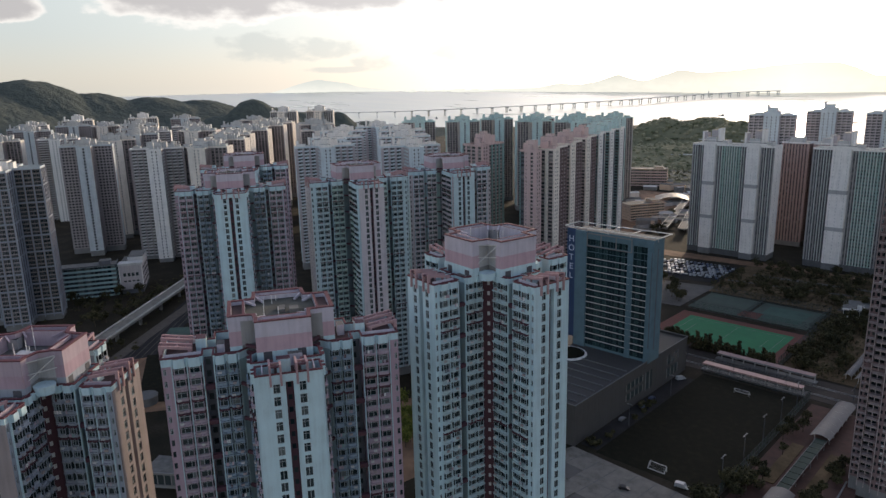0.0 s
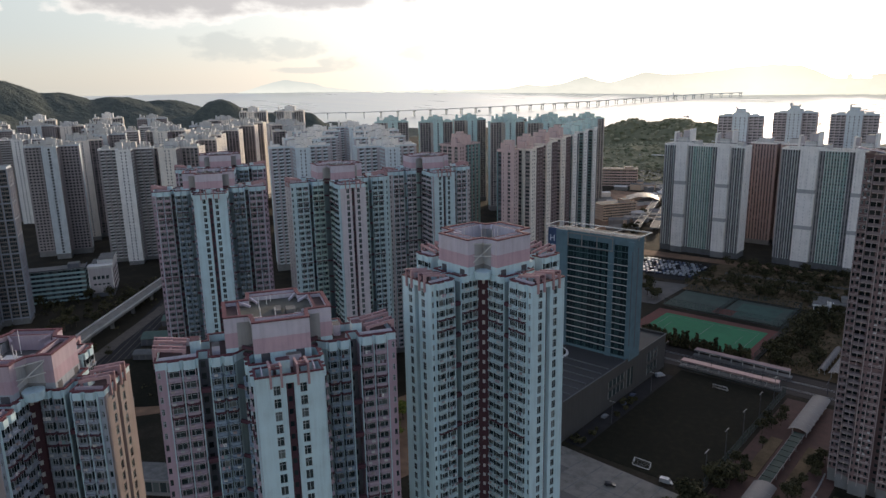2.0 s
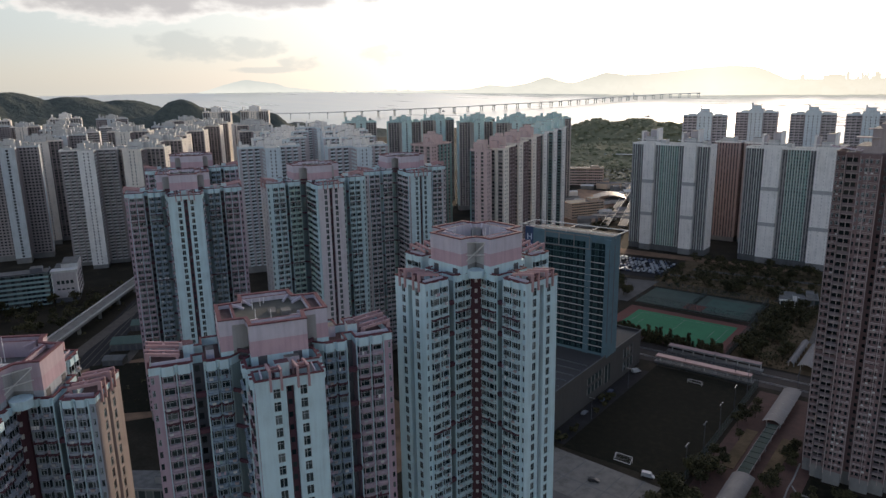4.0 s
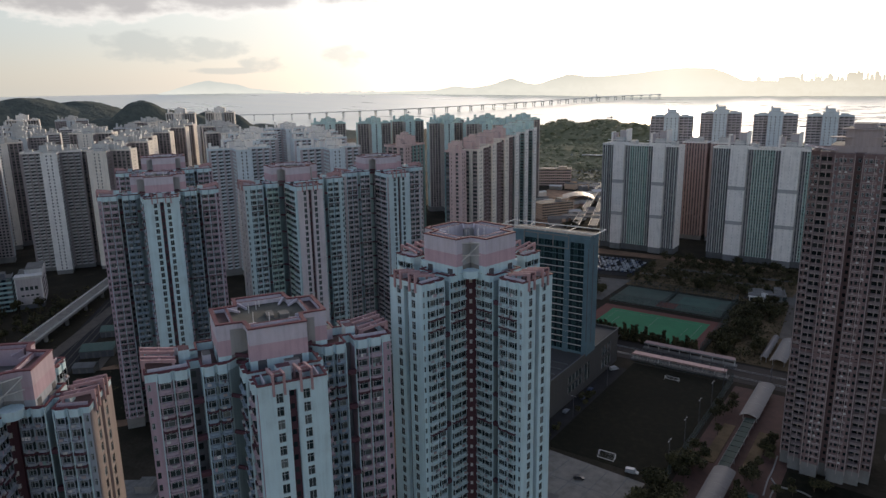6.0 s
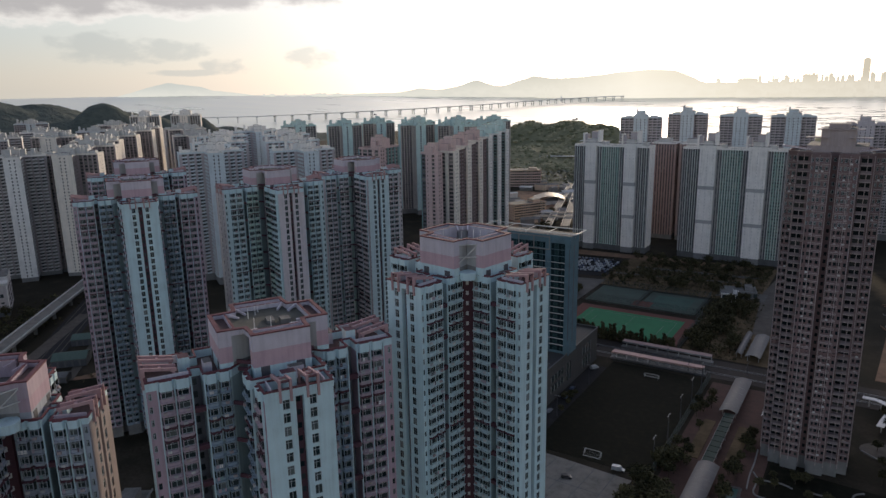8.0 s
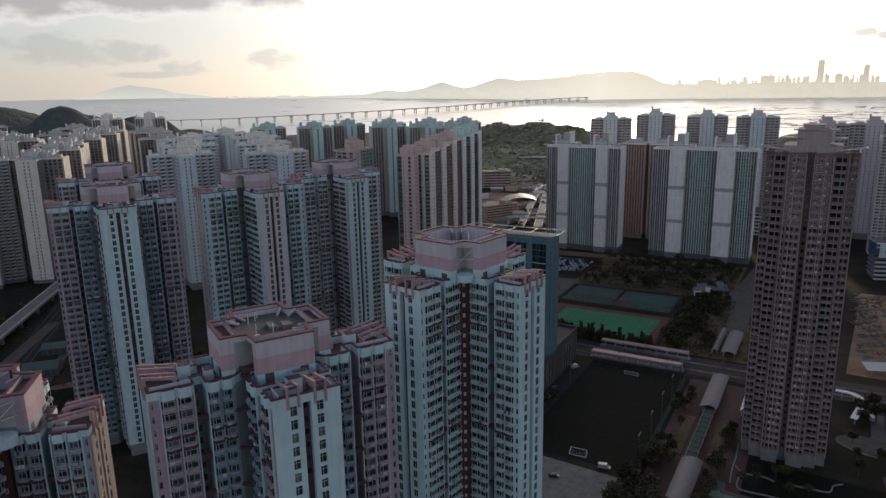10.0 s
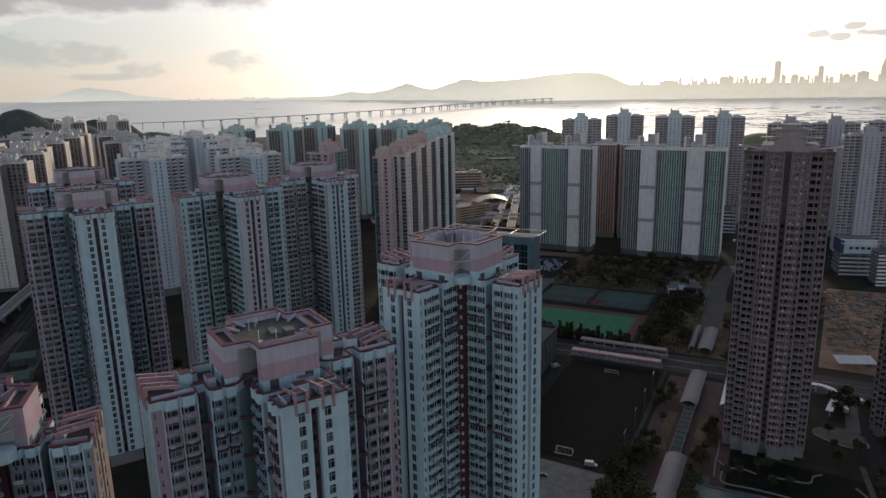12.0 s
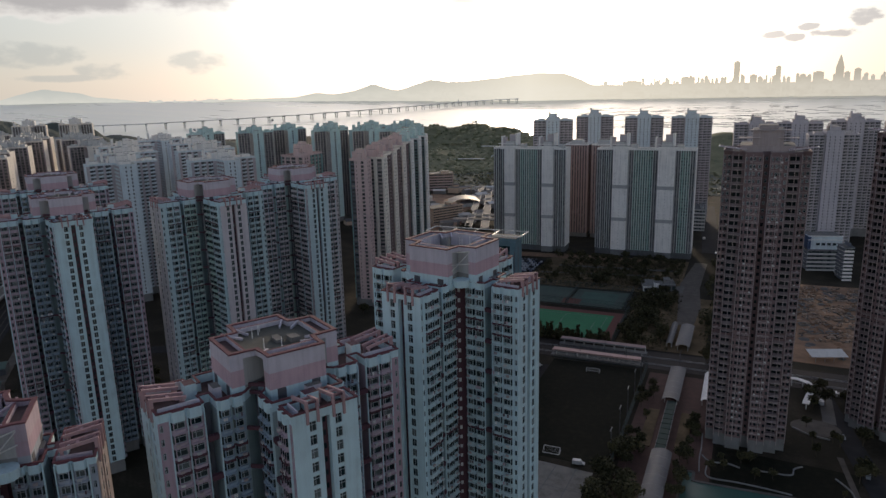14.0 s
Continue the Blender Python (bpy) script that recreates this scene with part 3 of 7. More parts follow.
class Facade:
    """Walls with real openings: the plain wall, the glazing, and what stands proud of it."""

    def __init__(self, floors, fh, z0=0.0):
        self.wall, self.glass, self.trim = Mesh(), Mesh(), Mesh()
        self.n, self.fh, self.z0, self.zt = floors, fh, z0, z0 + floors * fh
        self.picked = []
        self.fascia, self.rim = "", 0.95
        self.pane = "pane"

    def face(self, p, q, cols, wall, span=None, pick=0, red=()):
        """One wall from p to q (outside to the right), with columns (u0, u1, kind) along it."""
        p, q = Vector(p), Vector(q)
        length = (q - p).length
        e = (q - p) / length
        o = Vector((e.y, -e.x))
        W, G, T = self.wall, self.glass, self.trim

        def P(u, z, d=0.0):
            return (p.x + e.x * u + o.x * d, p.y + e.y * u + o.y * d, z)

        z0, zt, fh = self.z0, self.zt, self.fh
        u = 0.0
        for u0, u1, kind in cols:
            if u0 > u + 1e-4:
                W.quad(P(u, z0), P(u0, z0), P(u0, zt), P(u, zt), wall)
            u = u1
            if kind == "fin":
                W.quad(P(u0, z0), P(u1, z0), P(u1, zt), P(u0, zt), wall)
                at = P(u0, 0, 0)
                T.box(0, u1 - u0, 0, 0.4, z0, zt + 0.9, "white", None, Matrix(((e.x, o.x, 0, at[0]), (e.y, o.y, 0, at[1]), (0, 0, 1, 0), (0, 0, 0, 1))))
                continue
            if kind == "slot":
                dp, back = -1.3, "maroon" if span is None else span
                W.quad(P(u0, z0), P(u0, z0, dp), P(u0, zt, dp), P(u0, zt), wall)
                W.quad(P(u1, z0, dp), P(u1, z0), P(u1, zt), P(u1, zt, dp), wall)
                W.quad(P(u0, z0, dp), P(u1, z0, dp), P(u1, zt, dp), P(u0, zt, dp), back)
                for i in range(self.n):
                    zb = z0 + i * fh
                    w = (u1 - u0) * 0.25
                    G.quad(P(u0 + w, zb + 1.0, dp + 0.03), P(u1 - w, zb + 1.0, dp + 0.03), P(u1 - w, zb + 2.1, dp + 0.03), P(u0 + w, zb + 2.1, dp + 0.03), self.pane)
                continue
            if kind == "balc":
                # balconies that stand out before a shaded recess
                dp, out, sp = -0.8, 0.55, span or wall
                W.quad(P(u0, z0), P(u0, z0, dp), P(u0, zt, dp), P(u0, zt), wall)
                W.quad(P(u1, z0, dp), P(u1, z0), P(u1, zt), P(u1, zt, dp), wall)
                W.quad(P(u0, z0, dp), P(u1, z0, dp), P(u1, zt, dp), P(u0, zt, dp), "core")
                um = u0 + (u1 - u0) * 0.58
                for i in range(self.n):
                    zb = z0 + i * fh
                    G.quad(P(u0 + 0.1, zb + 0.2, dp + 0.03), P(u1 - 0.1, zb + 0.2, dp + 0.03), P(u1 - 0.1, zb + 2.4, dp + 0.03), P(u0 + 0.1, zb + 2.4, dp + 0.03), self.pane)
                    for xa, xb, da, db, up in ((u0, um, out, out, 1.0), (um, u1, 0.02, 0.02, 1.25)):
                        T.quad(P(xa, zb - 0.2, da), P(xb, zb - 0.2, db), P(xb, zb + up, db), P(xa, zb + up, da), sp)
                        T.quad(P(xa, zb + up, da), P(xb, zb + up, db), P(xb, zb + up, db - 0.2), P(xa, zb + up, da - 0.2), sp)
                        T.quad(P(xa, zb - 0.2, dp), P(xb, zb - 0.2, dp), P(xb, zb - 0.2, db), P(xa, zb - 0.2, da), sp)
                    T.quad(P(u0, zb - 0.2, 0), P(u0, zb - 0.2, out), P(u0, zb + 1.0, out), P(u0, zb + 1.0, 0), sp)
                    T.quad(P(um, zb - 0.2, out), P(um, zb - 0.2, 0), P(um, zb + 1.0, 0), P(um, zb + 1.0, out), sp)
                T.quad(P(um - 0.12, z0, 0.05), P(um + 0.12, z0, 0.05), P(um + 0.12, zt, 0.05), P(um - 0.12, zt, 0.05), wall)
                continue
            if kind == "well":
                # panes paled for haze also get a shallower, less dark well
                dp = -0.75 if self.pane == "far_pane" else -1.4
                W.quad(P(u0, z0), P(u0, z0, dp), P(u0, zt, dp), P(u0, zt), wall)
                W.quad(P(u1, z0, dp), P(u1, z0), P(u1, zt), P(u1, zt, dp), wall)
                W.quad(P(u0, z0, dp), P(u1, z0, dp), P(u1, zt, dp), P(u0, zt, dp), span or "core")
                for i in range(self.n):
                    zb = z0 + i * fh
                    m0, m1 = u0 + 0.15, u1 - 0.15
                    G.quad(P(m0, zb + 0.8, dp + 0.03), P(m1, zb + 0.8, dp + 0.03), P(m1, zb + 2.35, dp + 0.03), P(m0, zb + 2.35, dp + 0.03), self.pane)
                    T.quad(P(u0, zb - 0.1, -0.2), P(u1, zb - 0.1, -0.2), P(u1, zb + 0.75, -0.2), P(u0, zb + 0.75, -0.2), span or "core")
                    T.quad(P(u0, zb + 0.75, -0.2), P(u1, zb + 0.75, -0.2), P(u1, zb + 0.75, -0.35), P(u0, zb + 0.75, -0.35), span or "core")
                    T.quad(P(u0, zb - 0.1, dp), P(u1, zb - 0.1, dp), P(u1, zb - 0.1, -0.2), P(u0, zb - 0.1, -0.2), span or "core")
                continue
            if kind == "bay":
                d, bv, rec = 0.72, 0.30, 0.55
                um = (u0 + u1) / 2
                prof = [(u0, 0.0), (u0 + bv, d), (u1 - bv, d), (u1, 0.0)]
                edge = [(u0 - 0.15, 0.02), (u0 + bv - 0.16, d + 0.34), (um - 0.45, d + 0.42), (um, d + 0.16), (um + 0.45, d + 0.42), (u1 - bv + 0.16, d + 0.34), (u1 + 0.15, 0.02)]
                W.poly([P(x, zt, y) for x, y in prof], span or wall)
                if self.fascia:
                    for (xa, da), (xb, db) in zip(prof, prof[1:]):
                        T.quad(P(xa, zt - 0.35, da + 0.04), P(xb, zt - 0.35, db + 0.04), P(xb, zt + self.rim, db + 0.04), P(xa, zt + self.rim, da + 0.04), self.fascia)
                    T.poly([P(x, zt + self.rim, y + 0.04) for x, y in prof], "coping")
                s4 = span or wall
                for i in range(self.n):
                    zb = z0 + i * fh
                    a, b, c = zb + 0.86, zb + 2.52, zb + fh
                    for (xa, da), (xb, db) in zip(prof, prof[1:]):
                        W.quad(P(xa, zb, da), P(xb, zb, db), P(xb, a, db), P(xa, a, da), s4)
                        W.quad(P(xa, b, da), P(xb, b, db), P(xb, c, db), P(xa, c, da), s4)
                    for (xa, da), (xb, db) in (prof[:2], prof[2:]):
                        G.quad(P(xa, a, da), P(xb, a, db), P(xb, b, db), P(xa, b, da), self.pane)
                    xa, xb = prof[1][0], prof[2][0]
                    W.quad(P(xa, a, d), P(xb, a, d), P(xb, a, d - rec), P(xa, a, d - rec), s4)
                    W.quad(P(xa, b, d - rec), P(xb, b, d - rec), P(xb, b, d), P(xa, b, d), s4)
                    if pick and i >= self.n - pick:
                        self.picked.append((P(xa, a, d - rec), e, o, xb - xa, b - a))
                    else:
                        xs = xa + (xb - xa) * CHANCE.choice((0.3, 0.4, 0.5, 0.62))
                        G.quad(P(xa, a, d - rec), P(xs, a, d - rec), P(xs, b, d - rec), P(xa, b, d - rec), self.pane)
                        G.quad(P(xs, a, d - rec), P(xb, a, d - rec), P(xb, b, d - rec), P(xs, b, d - rec), self.pane)
                        T.quad(P(xs - 0.06, a, d - rec + 0.04), P(xs + 0.06, a, d - rec + 0.04), P(xs + 0.06, b, d - rec + 0.04), P(xs - 0.06, b, d - rec + 0.04), "frame")
                        T.quad(P(xa, b - 0.5, d - rec + 0.04), P(xb, b - 0.5, d - rec + 0.04), P(xb, b - 0.42, d - rec + 0.04), P(xa, b - 0.42, d - rec + 0.04), "frame")
                    for xc in (xa, xb):
                        T.quad(P(xc - 0.09, a, d + 0.02), P(xc + 0.09, a, d + 0.02), P(xc + 0.09, b, d + 0.02), P(xc - 0.09, b, d + 0.02), s4)
                    lm = "maroon" if (self.n - i) in red else s4
                    for (xa, da), (xb, db) in zip(edge, edge[1:]):
                        T.quad(P(xa, zb - 0.05, da), P(xb, zb - 0.05, db), P(xb, zb + 0.30, db), P(xa, zb + 0.30, da), lm)
                    T.poly([P(x, zb + 0.30, y) for x, y in edge], lm)
                    T.poly([P(x, zb - 0.05, y) for x, y in reversed(edge)], lm)
                    luck = CHANCE.random()
                    if luck < 0.42:
                        xa = u0 + bv + luck * 2.0 * max(0.1, u1 - u0 - 2 * bv - 0.8)
                        at = P(xa, 0, d + 0.02)
                        T.box(0, 0.75, 0, 0.4, 0, 0.48, CHANCE.choice(("light_grey", "ledge", "grey")), None, Matrix(((e.x, o.x, 0, at[0]), (e.y, o.y, 0, at[1]), (0, 0, 1, zb + 0.42), (0, 0, 0, 1))))
                    elif luck > 0.66:
                        # drying rack with washing
                        for zr in (a + 0.05, a + 0.55):
                            T.quad(P(u0 + bv, zr, d + 0.55), P(u1 - bv, zr, d + 0.55), P(u1 - bv, zr + 0.06, d + 0.55), P(u0 + bv, zr + 0.06, d + 0.55), "frame")
                        xl = u0 + bv
                        while xl < u1 - bv - 0.4 and luck > 0.78:
                            wl = CHANCE.uniform(0.25, 0.6)
                            if CHANCE.random() < 0.6:
                                T.quad(P(xl, a - 0.25, d + 0.5), P(xl + wl, a - 0.25, d + 0.5), P(xl + wl, a + 0.5, d + 0.5), P(xl, a + 0.5, d + 0.5), CHANCE.choice(("core", "pale_mauve", "deep_teal", "pink", "plain_white", "maroon")))
                            xl += wl + 0.1
                continue
            sill, head = {"win": (0.4, 2.42), "vent": (0.8, 1.95), "small": (0.8, 2.25), "lite": (0.95, 2.35), "dark": (0.7, 2.55)}[kind]
            dp = -0.9 if kind == "dark" else -0.22
            prev = z0
            for i in range(self.n):
                zb = z0 + i * fh
                a, b = zb + sill, zb + head
                W.quad(P(u0, prev), P(u1, prev), P(u1, a), P(u0, a), wall)
                prev = b
                W.quad(P(u0, a), P(u0, a, dp), P(u0, b, dp), P(u0, b), wall)
                W.quad(P(u1, a, dp), P(u1, a), P(u1, b), P(u1, b, dp), wall)
                W.quad(P(u0, a), P(u1, a), P(u1, a, dp), P(u0, a, dp), wall)
                W.quad(P(u0, b, dp), P(u1, b, dp), P(u1, b), P(u0, b), wall)
                if pick and i >= self.n - pick:
                    self.picked.append((P(u0, a, dp), e, o, u1 - u0, b - a))
                else:
                    G.quad(P(u0, a, dp), P(u1, a, dp), P(u1, b, dp), P(u0, b, dp), "light_grey" if kind == "vent" else self.pane)
                    if u1 - u0 > 1.0 and kind == "win":
                        um = (u0 + u1) / 2
                        T.quad(P(um - 0.06, a, dp + 0.05), P(um + 0.06, a, dp + 0.05), P(um + 0.06, b, dp + 0.05), P(um - 0.06, b, dp + 0.05), "frame")
            W.quad(P(u0, prev), P(u1, prev), P(u1, zt), P(u0, zt), wall)
        if u < length - 1e-4:
            W.quad(P(u, z0), P(length, z0), P(length, zt), P(u, zt), wall)

    def close(self, owner, wall_label="", lintel=""):
        part("wall", self.wall, owner, wall_label)
        if self.glass.f:
            part("glazing", self.glass, owner, "dark window panes, some with pale curtains", "stuff")
        if self.trim.f:
            part("balcony_facing", self.trim, owner, "projecting balcony fronts and hoods", "stuff")
        made = {}
        for at, e, o, w, h in self.picked:
            key = (round(w, 2), round(h, 2))
            if key not in made:
                fr, pa = lattice(w, h), Mesh()
                pa.quad((0, -0.02, 0), (w, -0.02, 0), (w, -0.02, h), (0, -0.02, h), "pane_each")
                made[key] = fr.data("window"), pa.data("pane")
            m = Matrix(((e.x, -o.x, 0, at[0]), (e.y, -o.y, 0, at[1]), (0, 0, 1, at[2]), (0, 0, 0, 1)))
            win = part("window", made[key][0], owner)
            win.matrix_basis = m
            part("pane", made[key][1], win)


def spread(length, n, w, kind, a=0.0, b=0.0):
    """n openings of width w, evenly spaced between the margins a and b."""
    gap = (length - a - b - n * w) / (n + 1)
    return [(a + gap * (i + 1) + w * i, a + gap * (i + 1) + w * (i + 1), kind) for i in range(n)]


def turn2(p, k90):
    x, y = p
    for _ in range(k90 % 4):
        x, y = -y, x
    return (x, y)




# ---- land, water and distance ----


def polar(az, r):
    return (-math.sin(radians(az)) * r, math.cos(radians(az)) * r)


def disc(name, r0, r1, rings, spokes, height, mat, label, category):
    """A ring-shaped sheet of ground or water whose height depends on place."""
    v, f = [], []
    for i in range(rings + 1):
        r = r0 + (r1 - r0) * i / rings
        for j in range(spokes):
            x, y = polar(360 * j / spokes, r)
            v.append((x, y, height(x, y)))
    for i in range(rings):
        for j in range(spokes):
            a, b = i * spokes + j, i * spokes + (j + 1) % spokes
            f.append((a, b, b + spokes, a + spokes)) if r0 else f.append((a, b, b + spokes, a + spokes))
    me = bpy.data.meshes.new(name)
    me.from_pydata(v, [], f)
    me.materials.append(mat)
    me.polygons.foreach_set("use_smooth", [True] * len(f))
    me.update()
    me.flip_normals()
    return tagged(new(name, me), label, category, kind="structure")


def sea_level(x, y):
    r = math.hypot(x, y)
    az = math.degrees(math.atan2(-x, y))
    edge = 155.4 + 4900 * math.tan(radians(-0.54 - 0.80 * min(1, max(0, (52 - az) / 34))))
    return -1.2 + (edge + 1.2) * max(0.0, (r - 2300) / 2600) ** 1.5


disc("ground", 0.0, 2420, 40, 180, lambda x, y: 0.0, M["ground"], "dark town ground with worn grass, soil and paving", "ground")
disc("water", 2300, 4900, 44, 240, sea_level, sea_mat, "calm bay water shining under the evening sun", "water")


def hill(name, label, peaks, lo, hi, cells, rough=9.0, mat="hill"):
    """Wooded hills as one height field over a rectangle of the plan."""
    v, f = [], []
    nx = cells
    ny = max(8, int(cells * (hi[1] - lo[1]) / (hi[0] - lo[0])))
    for j in range(ny + 1):
        for i in range(nx + 1):
            x, y = lo[0] + (hi[0] - lo[0]) * i / nx, lo[1] + (hi[1] - lo[1]) * j / ny
            h = max(p[2] * math.exp(-((x - p[0]) ** 2 + (y - p[1]) ** 2) / (2 * p[3] ** 2)) for p in peaks)
            h += min(1, h / 30) * rough * (noise.fractal(Vector((x, y, 3.0)) / 110, 1.0, 2.0, 5) + 0.6 * noise.noise(Vector((x, y, 9.0)) / 18))
            v.append((x, y, h - 4.0))
    for j in range(ny):
        for i in range(nx):
            a = j * (nx + 1) + i
            f.append((a, a + 1, a + nx + 2, a + nx + 1))
    me = bpy.data.meshes.new(name)
    me.from_pydata(v, [], f)
    me.materials.append(M[mat])
    me.polygons.foreach_set("use_smooth", [True] * len(f))
    me.update()
    return tagged(new(name, me), label, "hill", kind="structure")


LEFT_PEAKS = [(*polar(az, r), h, s) for az, r, h, s in ((80, 2250, 196, 280), (74, 2300, 190, 200), (70, 2330, 150, 200), (66, 2360, 132, 210), (62.5, 2380, 120, 170))]
hill("hill", "dark wooded ridge beyond the town", LEFT_PEAKS, (-2750, 150), (-1500, 1450), 190, 5.5)
hill("hill", "dark pointed wooded hill by the shore", [(*polar(az, r), h, s) for az, r, h, s in ((58.4, 2000, 126, 78), (57.0, 2030, 104, 80), (55, 2080, 84, 80), (53.7, 2150, 88, 60), (51.9, 2170, 78, 48), (52.8, 2200, 70, 90), (61, 2000, 82, 80), (50, 2300, 40, 90), (47, 2250, 26, 90), (44, 2200, 22, 80))], (-2150, 700), (-1250, 1900), 120, 3.2)
NEAR_PEAKS = [(-745, 1530, 64, 75), (-650, 1560, 66, 80), (-560, 1500, 60, 70), (-470, 1440, 40, 90), (-860, 1500, 30, 90), (-640, 1350, 26, 130)]
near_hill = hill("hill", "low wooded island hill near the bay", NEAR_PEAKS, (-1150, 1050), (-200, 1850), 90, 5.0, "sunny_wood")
# its wood: many small crowns on the slope
rw = random.Random(31)
wood = Mesh()
field = near_hill.data.vertices
for i in range(5200):
    p = field[rw.randrange(len(field))].co
    if p.z < 1.0:
        continue
    x, y = p.x + rw.uniform(-6, 6), p.y + rw.uniform(-6, 6)
    r, h = rw.uniform(3.5, 7.0), rw.uniform(2.5, 5.0)
    a0 = rw.uniform(0, 6)
    ring = [(x + r * rw.uniform(0.7, 1.1) * math.cos(a0 + j * 1.2566), y + r * rw.uniform(0.7, 1.1) * math.sin(a0 + j * 1.2566), p.z + h * rw.uniform(0.2, 0.5)) for j in range(5)]
    tip = (x + rw.uniform(-1, 1), y + rw.uniform(-1, 1), p.z + h)
    k0 = len(wood.v)
    wood.v += ring + [tip] + [(q4[0], q4[1], p.z - 2.0) for q4 in ring]
    for j in range(5):
        wood.f += [(k0 + j, k0 + (j + 1) % 5, k0 + 5), (k0 + 6 + j, k0 + 6 + (j + 1) % 5, k0 + (j + 1) % 5, k0 + j)]
wood.m = [wood.mat("wood_crown")] * len(wood.f)
tagged(solid("woodland", wood, "olive green woodland covering the island hill", "woodland"), kind="stuff")
for x0, y0, x1, y1, w in ((-560, 1352, -528, 1360, 9), (-590, 1240, -520, 1262, 8), (-520, 1300, -490, 1310, 10)):
    yd = Mesh()
    yd.beam((x0, y0, 30 if y0 > 1300 else 14), (x1, y1, 30 if y1 > 1300 else 14), w, 1.0, "light_grey")
    solid("yard_roof", yd, "long pale roof among the trees on the hill", "shed roof")
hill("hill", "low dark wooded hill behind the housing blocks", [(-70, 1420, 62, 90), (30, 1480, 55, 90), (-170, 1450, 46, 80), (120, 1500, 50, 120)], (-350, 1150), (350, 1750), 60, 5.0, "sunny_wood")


def far_range(name, label, r, crest, steps):
    """A far ridge across the water; crest gives (azimuth, elevation from the eye) from left to right."""
    v, f = [], []
    a0, a1 = crest[0][0], crest[-1][0]
    xs, ys = [-c[0] for c in crest], [c[1] for c in crest]
    for i in range(steps + 1):
        az = a0 + (a1 - a0) * i / steps
        x, y = polar(az, r)
        el = sum(np.interp(-az + d, xs, ys) * w for d, w in ((-0.3, 1), (-0.15, 2), (0, 3), (0.15, 2), (0.3, 1))) / 9
        foot = sea_level(x, y) - 6
        z = 155.4 + r * math.tan(radians(el)) + 3.0 * noise.noise(Vector((az * 1.3, 0, 0))) + 1.5 * noise.noise(Vector((az * 5, 4, 0)))
        ox, oy = polar(az, r + 60)
        v += [(x, y, foot), (ox, oy, max(foot + 1.0, z))]
    for i in range(steps):
        f.append((2 * i, 2 * i + 2, 2 * i + 3, 2 * i + 1))
    me = bpy.data.meshes.new(name)
    me.from_pydata(v, [], f)
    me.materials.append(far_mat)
    me.update()
    return tagged(new(name, me), label, "far shore", kind="structure")


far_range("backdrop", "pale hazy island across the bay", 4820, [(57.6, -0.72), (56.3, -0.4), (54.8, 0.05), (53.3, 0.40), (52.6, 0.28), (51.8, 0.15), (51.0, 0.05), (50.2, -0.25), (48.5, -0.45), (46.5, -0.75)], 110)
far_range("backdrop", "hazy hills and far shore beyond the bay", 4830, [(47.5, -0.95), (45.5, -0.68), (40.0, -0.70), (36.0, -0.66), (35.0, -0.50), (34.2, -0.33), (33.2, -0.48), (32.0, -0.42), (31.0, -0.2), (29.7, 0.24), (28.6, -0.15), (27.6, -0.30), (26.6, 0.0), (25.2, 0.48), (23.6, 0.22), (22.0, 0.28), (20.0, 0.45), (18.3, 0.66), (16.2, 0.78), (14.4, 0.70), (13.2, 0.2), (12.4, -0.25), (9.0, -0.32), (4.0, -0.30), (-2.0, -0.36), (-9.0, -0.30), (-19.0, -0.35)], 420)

rnd = random.Random(4)
line = []
for az, el, w in ((1.8, 1.17, 0.42), (-1.0, 0.76, 0.34), (-3.6, 0.30, 0.7), (-6.0, 0.45, 0.42), (-2.6, 0.15, 0.4), (0.2, 0.05, 0.3), (-7.9, -0.1, 0.8), (11.3, -0.02, 0.3), (5.0, 0.25, 0.2), (3.9, 0.2, 0.25), (9.3, -0.05, 1.4)):
    line.append((az, el, w))
line += [(rnd.uniform(-14, 7), rnd.uniform(-0.3, 0.25), rnd.uniform(0.15, 0.5)) for _ in range(44)]
line += [(rnd.uniform(-9, 9), rnd.uniform(-0.3, 0.16), rnd.uniform(0.10, 0.26)) for _ in range(60)]
line += [(rnd.uniform(19.5, 25.0), rnd.uniform(-0.1, 0.40), rnd.uniform(0.12, 0.28)) for _ in range(22)]
line += [(rnd.uniform(40.0, 47.0), rnd.uniform(-0.72, -0.62), rnd.uniform(0.12, 0.5)) for _ in range(16)]
for az, el, w in line:
    x, y = polar(az, 4780)
    b, hw = Mesh(), 4780 * radians(w) / 2
    zt = 155.4 + 4780 * math.tan(radians(el))
    zf = sea_level(x, y) - 4
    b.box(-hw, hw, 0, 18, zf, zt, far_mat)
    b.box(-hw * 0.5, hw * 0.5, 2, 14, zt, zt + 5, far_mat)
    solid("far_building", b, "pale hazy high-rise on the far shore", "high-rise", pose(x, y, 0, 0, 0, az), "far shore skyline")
spire = Mesh()
x, y = polar(-4.9, 4780)
for z0, z1, w0, w1 in ((40, 205, 22, 22), (205, 235, 22, 14), (235, 275, 14, 2)):
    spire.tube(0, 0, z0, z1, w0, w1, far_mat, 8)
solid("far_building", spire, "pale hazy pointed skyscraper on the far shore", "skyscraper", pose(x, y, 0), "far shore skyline")

